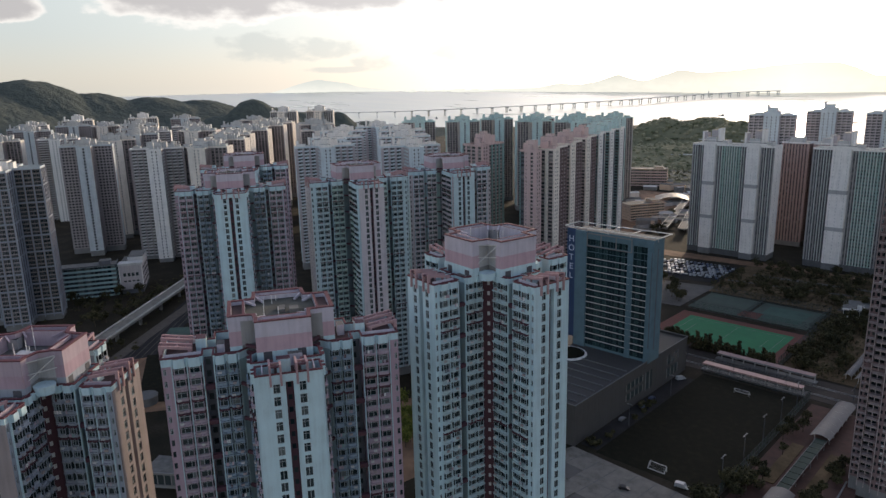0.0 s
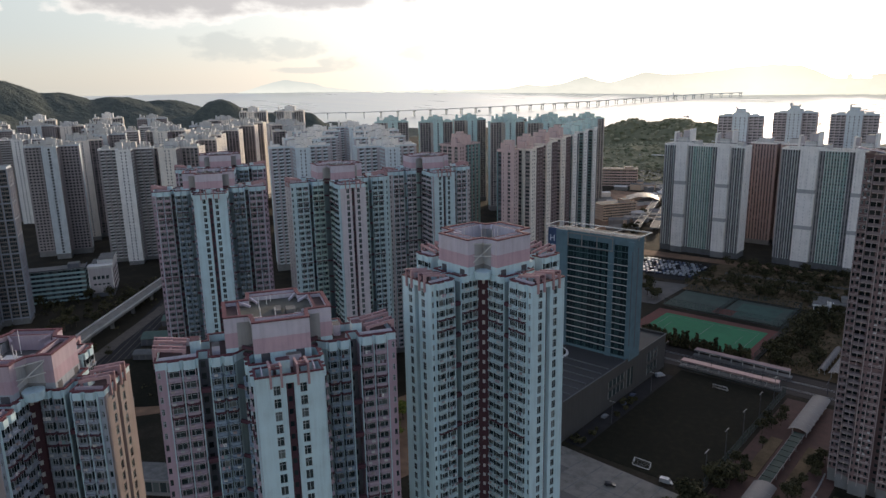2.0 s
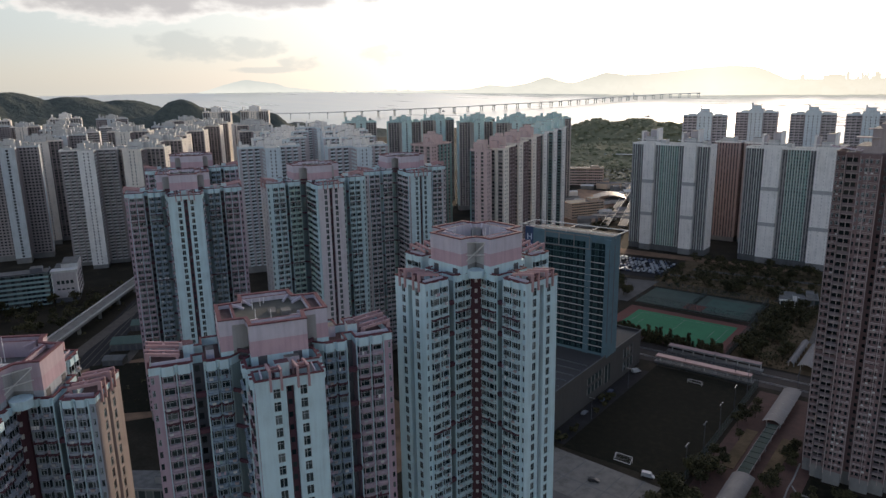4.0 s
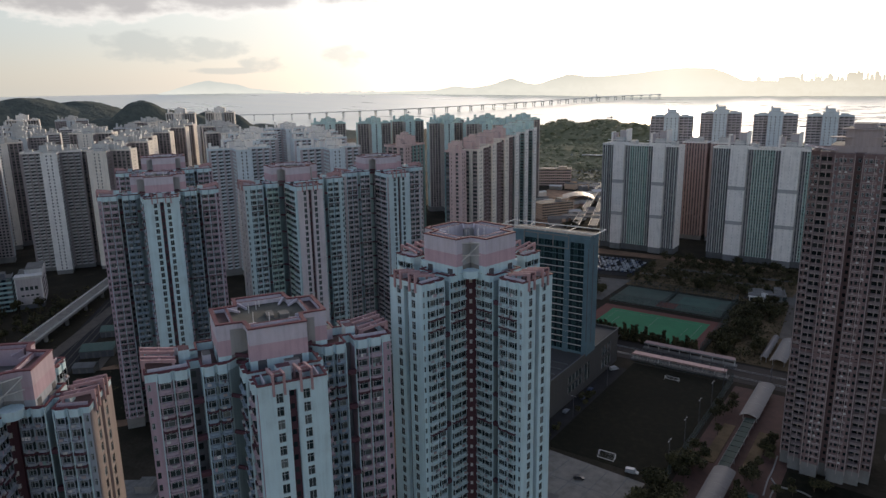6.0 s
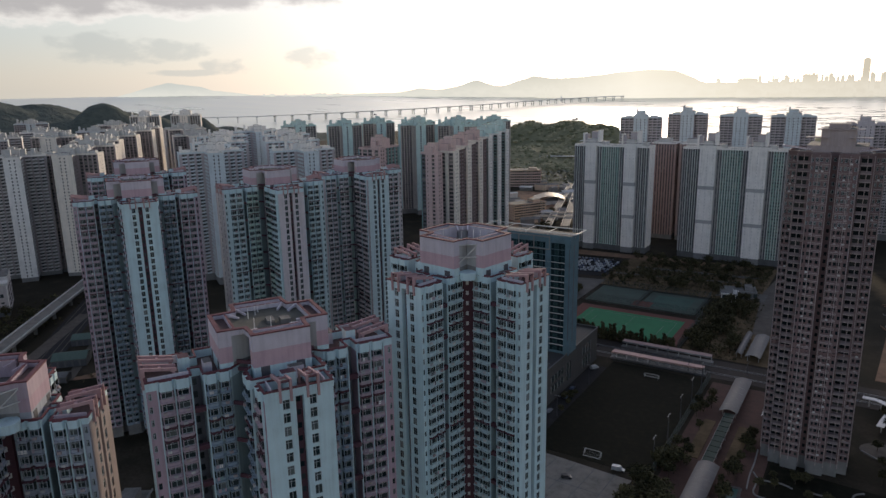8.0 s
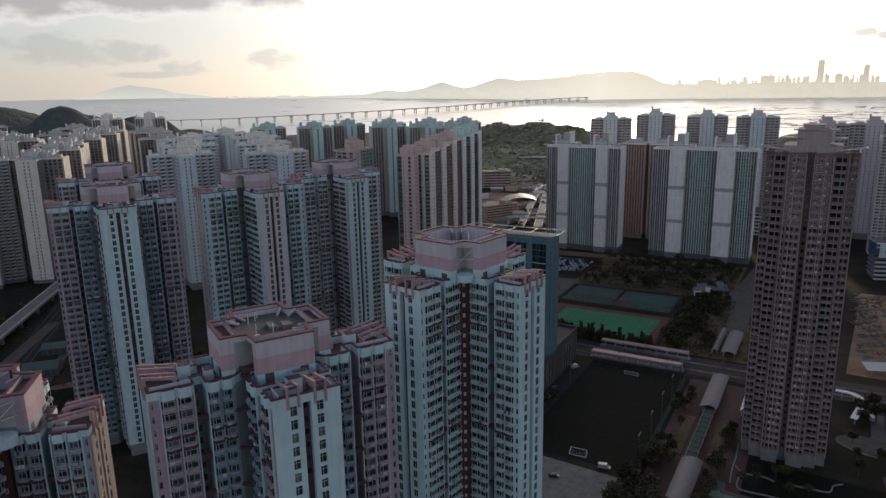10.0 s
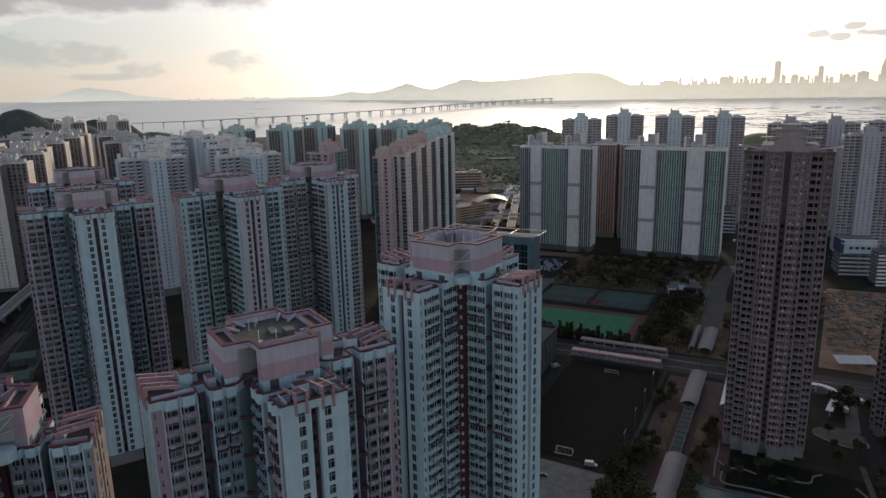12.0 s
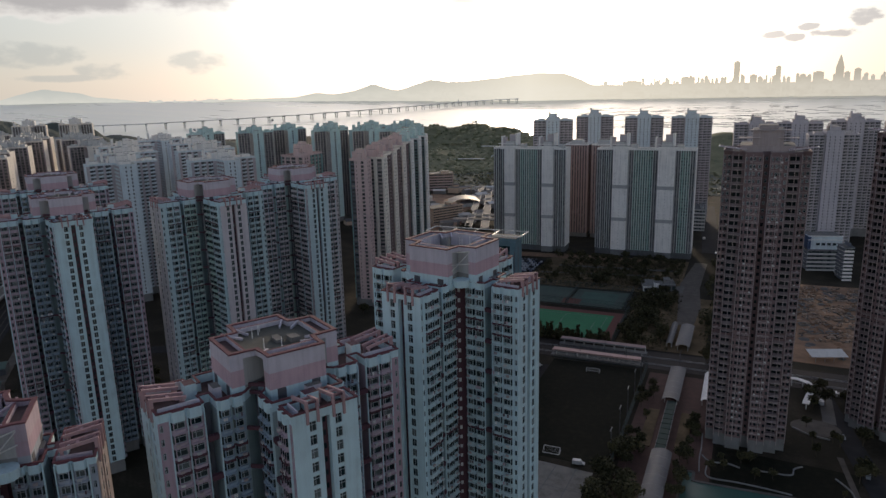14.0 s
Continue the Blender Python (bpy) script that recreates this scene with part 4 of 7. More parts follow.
# long bridge over the bay
deck_pts = []
for az, el in ((54.5, -2.22), (52.0, -2.25), (47.3, -2.27), (40.4, -2.14), (35.0, -1.97), (29.4, -1.73), (25.2, -1.48), (23.0, -1.36), (20.5, -1.26), (18.2, -1.20)):
    r = 2200.0
    while r < 4740:
        x, y = polar(az, r)
        if 155.4 + r * math.tan(radians(el)) <= sea_level(x, y) + 25:
            break
        r += 5
    deck_pts.append(Vector((x, y, 155.4 + r * math.tan(radians(el)))))
bridge = thing("bridge", "long pale concrete bridge on many piers over the bay", "bridge")
for a, b in zip(deck_pts, deck_pts[1:]):
    dk = Mesh()
    dk.beam(a, b, 22, 2.6, "plain_white")
    part("deck", dk, bridge)
    dk = Mesh()
    dk.beam(a + Vector((0, 0, 2.0)), b + Vector((0, 0, 2.0)), 22, 0.9, "plain_white")
    part("parapet", dk, bridge)
pier = Mesh()
for s in (-7, 7):
    pier.box(s - 1.8, s + 1.8, -1.8, 1.8, -34, -1, "plain_white")
pier.box(-11, 11, -2.6, 2.6, -3.5, -1, "concrete")
pier = pier.data("pier")
run = 0.0
for a, b in zip(deck_pts, deck_pts[1:]):
    d = b - a
    while run < d.length:
        ob = part("pier", pier, bridge)
        ob.matrix_basis = Matrix.Translation(a + d * (run / d.length)) @ Matrix.Rotation(math.atan2(d.y, d.x) - math.pi / 2, 4, "Z")
        run += 75.0
    run -= d.length
py = Mesh()
py.box(-2.2, 2.2, -2.2, 2.2, -20, 17, "plain_white")
ob = part("pylon", py, bridge, "slim leaning bridge pylon")
ob.matrix_basis = Matrix.Translation(deck_pts[7])


def slab(name, label, category, pts, z, mat, thick=0.12, kind="structure"):
    """A flat piece of ground cover with an edge, laid on the ground."""
    b = Mesh()
    b.prism(pts, -0.05, z, mat)
    return solid(name, b, label, category, kind=kind)


def rect(x0, x1, y0, y1):
    return [(x0, y0), (x1, y0), (x1, y1), (x0, y1)]


def strip(a, b, w):
    a, b = Vector(a), Vector(b)
    d = (b - a).normalized()
    s = Vector((d.y, -d.x)) * w / 2
    return [tuple(a + s), tuple(b + s), tuple(b - s), tuple(a - s)]


# the bay reaches in past the housing blocks
inlet = Mesh()
for i in range(23):
    a0, a1 = -26 + i * 2.0, -24 + i * 2.0
    for r0, r1 in ((1820, 2120), (2120, 2420)):
        (xa, ya), (xb, yb), (xc, yc), (xd, yd) = polar(a0, r0), polar(a1, r0), polar(a1, r1), polar(a0, r1)
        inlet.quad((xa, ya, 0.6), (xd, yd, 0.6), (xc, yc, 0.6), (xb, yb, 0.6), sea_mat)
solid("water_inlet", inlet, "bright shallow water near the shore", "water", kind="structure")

# roads, railway bed and paved areas
slab("road", "dark asphalt road beside the towers", "road", strip((-70, 640), (-88, 900), 16), 0.10, "asphalt")
slab("road", "dark asphalt road past the tall brown tower", "road", strip((-5, 360), (12, 250), 9), 0.10, "asphalt")
slab("road", "asphalt service road along the podium", "road", rect(-149, -140, 240, 336), 0.08, "asphalt")
slab("road", "wide asphalt road under the flyover", "road", strip((-568, 322), (-258, 12), 18), 0.09, "asphalt")
slab("road", "asphalt road between tower estates", "road", strip((-420, 250), (-150, 400), 12), 0.08, "asphalt")
slab("railway_bed", "brown ballast of the light railway", "railway", rect(-260, 140, 350, 376), 0.12, "ballast")
slab("pavement", "pale concrete forecourt below the sports ground", "pavement", [(-160, 196), (-96, 190), (-94, 232), (-150, 236)], 0.14, "forecourt")
slab("pavement", "red brick walkway between planted beds", "pavement", rect(-86, -50, 190, 345), 0.10, "brick_path")
slab("pavement", "pale paved plaza in front of the housing slabs", "pavement", [(-80, 430), (-70, 430), (-68, 470), (-72, 520), (-71, 600), (-81, 600), (-87, 528), (-84, 480)], 0.10, "plaza")
slab("pavement", "paved path round the small park building", "pavement", rect(-116, -83, 503, 522), 0.13, "paving")
slab("pavement", "pale footway in the park", "pavement", strip((-190, 556), (-90, 566), 5), 0.12, "paving")
slab("pavement", "pale footway across the park", "pavement", strip((-200, 530), (-105, 545), 3.5), 0.12, "paving")
slab("bare_ground", "ochre bare earth of a cleared site", "ground", [(-14, 388), (72, 384), (84, 560), (-4, 556)], 0.15, "soil")
slab("bare_ground", "patch of bare earth and gravel by the flyover", "ground", [(-400, 150), (-330, 120), (-300, 165), (-380, 200)], 0.10, "soil")
slab("pavement", "paved yard with sheds at the end of the road", "pavement", [(-440, 640), (-330, 640), (-380, 900), (-470, 900)], 0.12, "soil")

slab("woodland_floor", "dark green wooded flats towards the bay", "woodland", [(-900, 985), (250, 985), (330, 1700), (-1100, 1700)], 0.3, "hill")

for i in range(6):
    slab("paving_joint", "dark joint across the concrete forecourt", "paving joint", strip((-150 + i * 9.5, 197), (-143 + i * 8.4, 233), 0.35), 0.146, "dark_concrete")
for y in (206, 219):
    slab("paving_joint", "dark joint along the concrete forecourt", "paving joint", strip((-156, y), (-96, y - 3), 0.35), 0.150, "dark_concrete")
for x0, y0, w4, d4 in ((-148, 199, 13, 8), (-131, 199, 12, 7), (-147, 213, 10, 9)):
    slab("paving_patch", "darker worn patch of the concrete forecourt", "paving", [(x0, y0), (x0 + w4, y0 - 0.6), (x0 + w4 + 0.8, y0 + d4), (x0 + 1, y0 + d4 + 0.6)], 0.154, "paving")
    rim4 = Mesh()
    for a4, b4 in (((x0, y0), (x0 + w4, y0 - 0.6)), ((x0, y0), (x0 + 1, y0 + d4 + 0.6))):
        rim4.beam((*a4, 0.45), (*b4, 0.45), 0.4, 0.6, "forecourt")
    solid("garden_wall", rim4, "low concrete kerb wall on the forecourt", "garden wall")
for off in (-6.0, -2.0, 2.0, 6.0):
    a2, b2 = Vector((-568, 322)), Vector((-258, 12))
    d2 = (b2 - a2).normalized()
    o2 = Vector((d2.y, -d2.x)) * off
    slab("lane_line", "worn pale lane line on the road", "lane line", strip(a2 + o2, b2 + o2, 0.5), 0.10, "plaza")
slab("verge", "brown earth bank between the road and the flyover", "verge", strip((-408, 143), (-490, 246), 8), 0.12, "plaza")
slab("verge", "dry brown roadside strip by the market sheds", "verge", strip((-372, 158), (-468, 254), 5), 0.12, "plaza")

slab("park_ground", "dry brown grass and bare soil of the park", "park ground", [(-204, 493), (-86, 497), (-86, 601), (-204, 600)], 0.07, "park")
slab("park_ground", "dry brown grass beside the courts", "park ground", rect(-112, -60, 379, 492), 0.06, "park")
slab("bare_ground", "sandy bare ground between two towers", "ground", [(-250, 160), (-188, 140), (-180, 215), (-236, 232)], 0.09, "soil")

slab("pavement", "worn paved yard behind the hotel", "pavement", [(-244, 440), (-200, 446), (-200, 506), (-250, 496)], 0.11, "paving")
slab("bare_ground", "strip of ochre earth along the car park", "ground", [(-300, 570), (-205, 582), (-120, 590), (-120, 599), (-300, 592)], 0.12, "soil")


# ---- cross-shaped housing towers ----


def cross_tower(name, label, m, height, arms=(23.0, 24.0, 23.0, 24.0), wo=6.3, r1=16.2, r0=14.6, wi=5.8, n=8.4, colours=None, pick=(0, 0, 0, 0), crown=8.5, reach=(11.4, 5.9, 8.8, 4.6), braced=False, group=""):
    """A tower with four wings round a core; each wing is an inner and an outer block with a slit between."""
    c = {"end": "white", "side": "white", "inner": "teal", "span": "bay_white", "core": "core", "crest": "pale_pink", "band": "pink", "foot": "white", **(colours or {})}
    c.setdefault("ispan", c["span"])
    top = thing(name, label, "apartment tower", m, group)
    fh = 2.75
    lift = 0.4 if braced else 0.8
    height -= lift
    crown += lift if crown else 0.0
    floors = int(round((height - 4.0) / fh))
    z0 = height - floors * fh
    F = Facade(floors, fh, z0)
    F.fascia, F.rim = "white", 0.95 + lift
    plan = []
    wg = wi - 4.2
    for a in range(4):
        L = arms[a]
        pts = [(n, -wi), (r0, -wi), (r0, -wg), (r1, -wg), (r1, -wo), (L, -wo), (L, wo), (r1, wo), (r1, wg), (r0, wg), (r0, wi), (n, wi)]
        P = [turn2(p, a) for p in pts]
        red = (3, 4, 14, 24, 25)
        pk = pick[a]
        ins, outs = r0 - n, L - r1
        for s, kpick in ((0, pk), (1, pk)):
            i0 = (P[0], P[1]) if s == 0 else (P[10], P[11])
            o0 = (P[4], P[5]) if s == 0 else (P[6], P[7])
            inner_cols = spread(ins, 2, min(2.6, ins / 2 - 0.5), "bay")
            fins = [(0.02, 0.24, "fin")] if s else [(ins - 0.24, ins - 0.02, "fin")]
            F.face(*i0, sorted(inner_cols + fins), c["inner"], c["ispan"], kpick, red)
            bw = min(2.75, (outs - 2.1) / 2)
            bw = min(bw, (outs - 2.2) / 2)
            cols = [(0.02, 0.26, "fin"), (0.36, 0.36 + bw, "bay"), (0.42 + bw, 0.66 + bw, "fin"), (0.72 + bw, 0.72 + 2 * bw, "bay"), (0.80 + 2 * bw, 1.02 + 2 * bw, "fin"), (outs - 0.95, outs - 0.3, "small")]
            if s:
                cols = [(outs - b, outs - a4, kd) for a4, b, kd in reversed(cols)]
            F.face(*o0, cols, c["side"], c["span"], kpick, red)
        F.face(P[1], P[2], [], c["inner"])
        F.face(P[2], P[3], [(0.3, 1.3, "small")] if r1 - r0 > 1.5 else [], "core")
        F.face(P[3], P[4], [], c["side"])
        F.face(P[7], P[8], [], c["side"])
        F.face(P[8], P[9], [(0.3, 1.3, "small")] if r1 - r0 > 1.5 else [], "core")
        F.face(P[9], P[10], [], c["inner"])
        w = 2 * wo
        F.face(P[5], P[6], [(w / 2 - 3.3, w / 2 - 1.9, "win"), (w / 2 - 0.8, w / 2 + 0.8, "slot"), (w / 2 + 1.9, w / 2 + 3.3, "win")], c["end"], None, pk)
        # a deep notch between two wings, crossed by bars and lined with pipes
        nxt = turn2((n, -wi), a + 1)
        d = (Vector(nxt) - Vector(P[11])).length
        mid = (Vector(nxt) + Vector(P[11])) / 2
        sink = mid.normalized() * (1.1 if braced else 4.6)
        n0, n1 = tuple(Vector(P[11]) - sink), tuple(Vector(nxt) - sink)
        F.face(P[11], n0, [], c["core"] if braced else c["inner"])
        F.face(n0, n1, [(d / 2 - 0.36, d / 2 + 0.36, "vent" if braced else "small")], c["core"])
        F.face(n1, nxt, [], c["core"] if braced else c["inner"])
        P += [n0, n1]
        if not braced:
            for i in range(2, floors, 3):
                F.trim.beam((*P[11], z0 + i * fh), (*nxt, z0 + i * fh), 0.5, 0.75, "maroon")
            for f4 in (0.25, 0.7):
                p4 = Vector(n0).lerp(Vector(n1), f4) + mid.normalized() * 0.3
                F.trim.tube(p4.x, p4.y, z0, height, 0.12, 0.12, "light_grey", 5, False)
        # bars that bridge the slit every third floor
        for i in range(2, floors, 3):
            z = z0 + i * fh
            for y0, y1 in ((-wi - 0.25, -wi + 0.8), (wi - 0.8, wi + 0.25)):
                q0, q1 = turn2((r0, y0), a), turn2((r1, y1), a)
                F.trim.box(min(q0[0], q1[0]), max(q0[0], q1[0]), min(q0[1], q1[1]), max(q0[1], q1[1]), z - 0.5, z + 0.5, "maroon")
        plan += P
    # podium storey and the roof
    base = Mesh()
    base.prism([(x * 1.0, y * 1.0) for x, y in inset(plan, 0.25)], 0, z0, "concrete")
    part("ground_storey", base, top, "plain open ground storey of concrete")
    roof = Mesh()
    parapet(roof, plan, height, 0.9 + lift, 0.3, "white", "coping", "roof_tile")
    part("roof", roof, top, "flat roof with red coping and tiles")
    F.close(top)
    # roof house: four blocks round a well, pink band over a white foot
    if crown:
        z1 = height + crown
        house, crest = Mesh(), Mesh()
        rc, hw, ch, nk = reach
        nk -= 0.9
        ne = nk + (1.15 if braced else 2.5)
        ring, kinds, eaves = [], [], []
        for a in range(4):
            ring += [turn2(p, a) for p in ((ch, -hw), (rc, -hw), (rc, hw), (ch, hw), (nk, nk))]
            eaves += [turn2(p, a) for p in ((ch, -hw), (rc, -hw), (rc, hw), (ch, hw), (ne, ne))]
            kinds += [0, 0, 0, 1, 1]
        zb, zp, ze = height + crown * (0.33 if braced else 0.28), height + crown * 0.64, z1 - 1.1
        for lo, hi, mt in ((height, zb, c["foot"]), (zb, zp, c["band"]), (zp, ze, c["crest"])):
            for p0, p1, kd in zip(ring, ring[1:] + ring[:1], kinds):
                house.quad((*p0, lo), (*p1, lo), (*p1, hi), (*p0, hi), ("grey" if lo > height else "concrete") if kd else mt)
        # the crest: a ring beam that bridges the recesses, with a broad coping
        if braced:
            crest.poly([(x, y, ze - 2.4) for x, y in ring], "roof")
        else:
            crest.poly([(x, y, ze) for x, y in reversed(eaves)], "concrete")
        parapet(crest, eaves, ze, 1.1, 0.75, c["crest"], "coping", None if braced else "green_roof", drop=0.12)
        for a in range(4):
            m4 = Matrix.Rotation(a * math.pi / 2, 4, "Z")
            crest.box(rc - 3.7, rc - 3.1, -hw + 0.7, hw - 0.7, ze - 2.3 if braced else z1 - 0.9, z1 + 0.1, c["crest"], "coping", m4)
            crest.box(rc - 3.1, rc - 0.75, -hw + 0.75, hw - 0.75, ze + 0.12, z1 - 0.8, c["crest"], "roof_tile", m4)
            for sg in (-1, 1):
                crest.beam(m4 @ Vector((rc - 3.6, sg * (hw - 0.7), z1 - 0.1)), m4 @ Vector((ch - 3.5, sg * (hw - 2.4), ze + 0.3)), 0.35, 0.5, c["crest"])
        part("roof_crest", crest, top, "ring beam with broad dull red coping")
        for a in range(4):
            for s in (-1, 1):
                p0, p1 = turn2((rc + 0.02, s * 3.6 - 0.9), a), turn2((rc + 0.06, s * 3.6 + 0.9), a)
                house.box(min(p0[0], p1[0]), max(p0[0], p1[0]), min(p0[1], p1[1]), max(p0[1], p1[1]), height + 0.2, height + 2.6, "dark_steel")
        for i in range(5):
            an = Mesh()
            ax, ay = CHANCE.uniform(-7, 7), CHANCE.uniform(-4, 4)
            an.tube(ax, ay, ze - (2.3 if braced else -0.1), z1 + CHANCE.uniform(0.2, 2.2), 0.10, 0.06, "plain_white", 6)
            part("antenna", an, top)
        for i in range(3):
            tk = Mesh()
            ax, ay = CHANCE.uniform(-6, 4), CHANCE.uniform(-4, 2)
            base4 = ze - (2.35 if braced else -0.1)
            tk.box(ax, ax + CHANCE.uniform(1.5, 3.5), ay, ay + CHANCE.uniform(1, 2), base4, base4 + CHANCE.uniform(0.5, 1.2) * (2.0 if braced else 1.0), "light_grey" if braced else "roof")
            part("roof_plinth", tk, top)
        part("roof_house", house, top, "pink and white roof house with red coping")
        for a in range(4):
            q0, q1 = Vector(turn2((ch + 0.4, hw - 0.1), a)), Vector(turn2((hw - 0.1, ch + 0.4), a))
            bars = [(z1 - 1.0, z1 - 1.0), (zb + 1.0, z1 - 1.2), (zp - 0.5, zp - 0.5), (zp - 0.7, zb + 0.6)]
            for za, zc in bars[:3] if braced else ():
                br = Mesh()
                br.beam((*q0, za), (*q1, zc), 0.16, 0.2, "light_grey")
                part("brace", br, top, "pale steel brace between roof blocks")
            c0 = (q0 + q1) / 2
            for i in range(0 if braced else 2):
                br = Mesh()
                br.beam((*(q0 * 0.9), height + 0.9 + i * 1.6), (*(q1 * 0.9), height + 0.9 + i * 1.6), 0.4, 0.7, "maroon")
                part("link_beam", br, top, "maroon beam across the recess")
            if not braced:
                continue
            bal = Mesh()
            bal.tube(c0.x, c0.y, height + 0.4, height + 2.3, 2.0, 2.2, "white", 14)
            part("corner_balcony", bal, top, "round white parapet at the core")
    # beams on the wing roofs
    for a in range(4):
        L = arms[a]
        m4 = Matrix.Rotation(a * math.pi / 2, 4, "Z")
        for sgn in (-1, 1):
            v0, v1 = sgn * 1.6, sgn * 3.7
            for v in (v0, v1):
                fr = Mesh()
                fr.box(L - 0.3, L + 0.45, v - 0.22, v + 0.22, height + lift - 1.4, height + lift + 3.0, "salmon", None, m4)
                fr.beam(m4 @ Vector((L + 0.45, v, height + lift + 2.85)), m4 @ Vector((L - 6.2, v, height + lift + 1.7)), 0.45, 0.6, "salmon")
                fr.box(L - 5.9, L - 5.4, v - 0.2, v + 0.2, height, height + lift + 1.7, "salmon", None, m4)
                part("roof_beam", fr, top, "salmon pink sloping roof beam on posts")
            fr = Mesh()
            fr.box(L - 0.2, L + 0.35, min(v0, v1) + 0.22, max(v0, v1) - 0.22, height + lift + 2.5, height + lift + 2.9, "maroon", None, m4)
            part("roof_tie", fr, top)
            fr = Mesh()
            fr.box(L - 3.4, L - 2.9, min(v0, v1) + 0.22, max(v0, v1) - 0.22, height + lift + 1.9, height + lift + 2.3, "salmon", None, m4)
            part("roof_tie", fr, top)
            rail = Mesh()
            rail.box(r1 + 0.3, L - 0.6, sgn * (wo - 1.5) - 0.12, sgn * (wo - 1.5) + 0.12, height + 0.6, height + lift + 1.4, c["crest"], None, m4)
            part("roof_upstand", rail, top)
        st = Mesh()
        st.box(r1 - 0.6, r1 + 1.6, -2.2, 0.6, height, height + lift + (1.4 if braced else 2.6), "white", "maroon", m4)
        st.box(r0 - 2.4, r0 - 0.8, 0.4, 3.4, height, height + lift + (0.8 if braced else 1.8), c["crest"], "roof", m4)
        part("stair_head", st, top)
    return top


MAUVE = {"end": "white", "side": "mauve", "inner": "teal", "span": "pale_mauve", "ispan": "blue_bay"}
near = dict(group="pink and white housing towers")
cross_tower("apartment_tower", "tall white and teal cross-shaped tower with pink roof house", pose(-114.7, 138.4, 0, 0, 0, -10.5), 106.7, braced=True, arms=(22.8, 22.8, 22.8, 22.8), wo=5.8, r1=15.5, r0=13.1, wi=5.2, n=7.3, colours={"core": "notch"}, pick=(7, 0, 0, 7), crown=9.8, reach=(10.9, 5.8, 8.7, 6.0), **near)
cross_tower("apartment_tower", "white and mauve cross-shaped tower with pink roof house", pose(-131.7, 83.6, 0, 0, 0, -30.6), 98.5, arms=(22.5, 25.7, 22.5, 25.7), wo=6.65, r1=17.2, r0=15.1, wi=7.3, n=9.6, colours=MAUVE, pick=(7, 6, 0, 6), crown=8.5, **near)
# crown tones darker than on the twin towers, for its weaker light
cross_tower("apartment_tower", "white tower with a sunlit end wall and pink roof house", pose(-165.2, 40.4, 0, 0, 0, -46.5), 93.6, braced=True, arms=(20.8, 20.8, 20.8, 20.8), wo=6.8, r1=14.2, r0=12.4, wi=5.4, n=7.2, colours={"core": "notch", "end": "dimmed_end", "side": "blue_grey", "inner": "teal", "span": "blue_grey", "crest": "pale_mauve", "band": "mauve", "foot": "blue_grey"}, pick=(6, 6, 0, 0), crown=8.5, reach=(10.8, 5.3, 8.8, 6.0), **near)
cross_tower("apartment_tower", "mauve tower with pale blue end wall and pink roof house", pose(-300.9, 169.7, 0, 0, 0, -31.4), 107.9, arms=(23.0, 25.0, 23.0, 25.0), wo=6.7, r1=17.0, r0=15.4, wi=7.3, n=9.6, colours=MAUVE, pick=(4, 0, 0, 4), **near)
cross_tower("apartment_tower", "pale teal cross-shaped tower with pink roof house", pose(-275.2, 225.3, 0, 0, 0, -23.2), 107.7, arms=(25.0, 25.0, 25.0, 25.0), colours={"inner": "teal", "end": "blush", "side": "bay_white", "span": "bay_white", "ispan": "es_wall"}, **near)
cross_tower("apartment_tower", "pale teal and white tower behind its twin", pose(-275.0, 292.1, 0, 0, 0, -24.3), 106.0, arms=(25.0, 25.0, 25.0, 25.0), colours={"inner": "pale_teal", "side": "lilac", "end": "bay_white", "span": "blush"}, **near)
cross_tower("apartment_tower", "mauve tower with pink roof house behind its twin", pose(-373.0, 220.5, 0, 0, 0, -31.4), 107.9, arms=(23.0, 25.0, 23.0, 25.0), wo=6.7, r1=17.0, r0=15.4, wi=7.3, n=9.6, colours=MAUVE, **near)


# ---- other towers ----


def roof_boxes(mesh, z, items, mat, top="roof"):
    for x0, x1, y0, y1, h in items:
        mesh.box(x0, x1, y0, y1, z, z + h, mat, top)


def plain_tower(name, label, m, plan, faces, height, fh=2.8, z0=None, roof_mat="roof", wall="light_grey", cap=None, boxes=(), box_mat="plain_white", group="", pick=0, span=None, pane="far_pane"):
    """A tower on any plan; faces gives the columns of openings and the wall colour for each side."""
    top = thing(name, label, "apartment tower", m, group)
    floors = int((height - 3.5) / fh)
    F = Facade(floors, fh, height - floors * fh)
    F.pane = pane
    for i, p in enumerate(plan):
        cols, mt = faces(i, (Vector(plan[(i + 1) % len(plan)]) - Vector(p)).length)
        F.face(p, plan[(i + 1) % len(plan)], cols, mt, span, pick)
    g = Mesh()
    g.prism(inset(plan, 0.2), -6.0, F.z0, "concrete")
    part("ground_storey", g, top)
    F.close(top)
    r = Mesh()
    parapet(r, plan, height, 1.1, 0.3, wall, cap or wall, roof_mat)
    part("roof", r, top)
    for b in boxes:
        q = Mesh()
        roof_boxes(q, height, [b], box_mat)
        part("roof_house", q, top)
    return top


def cross_plan(L, w, n=None):
    n = n or w
    pts = []
    for a in range(4):
        pts += [turn2(p, a) for p in ((n, -w), (L, -w), (L, w))]
    return pts


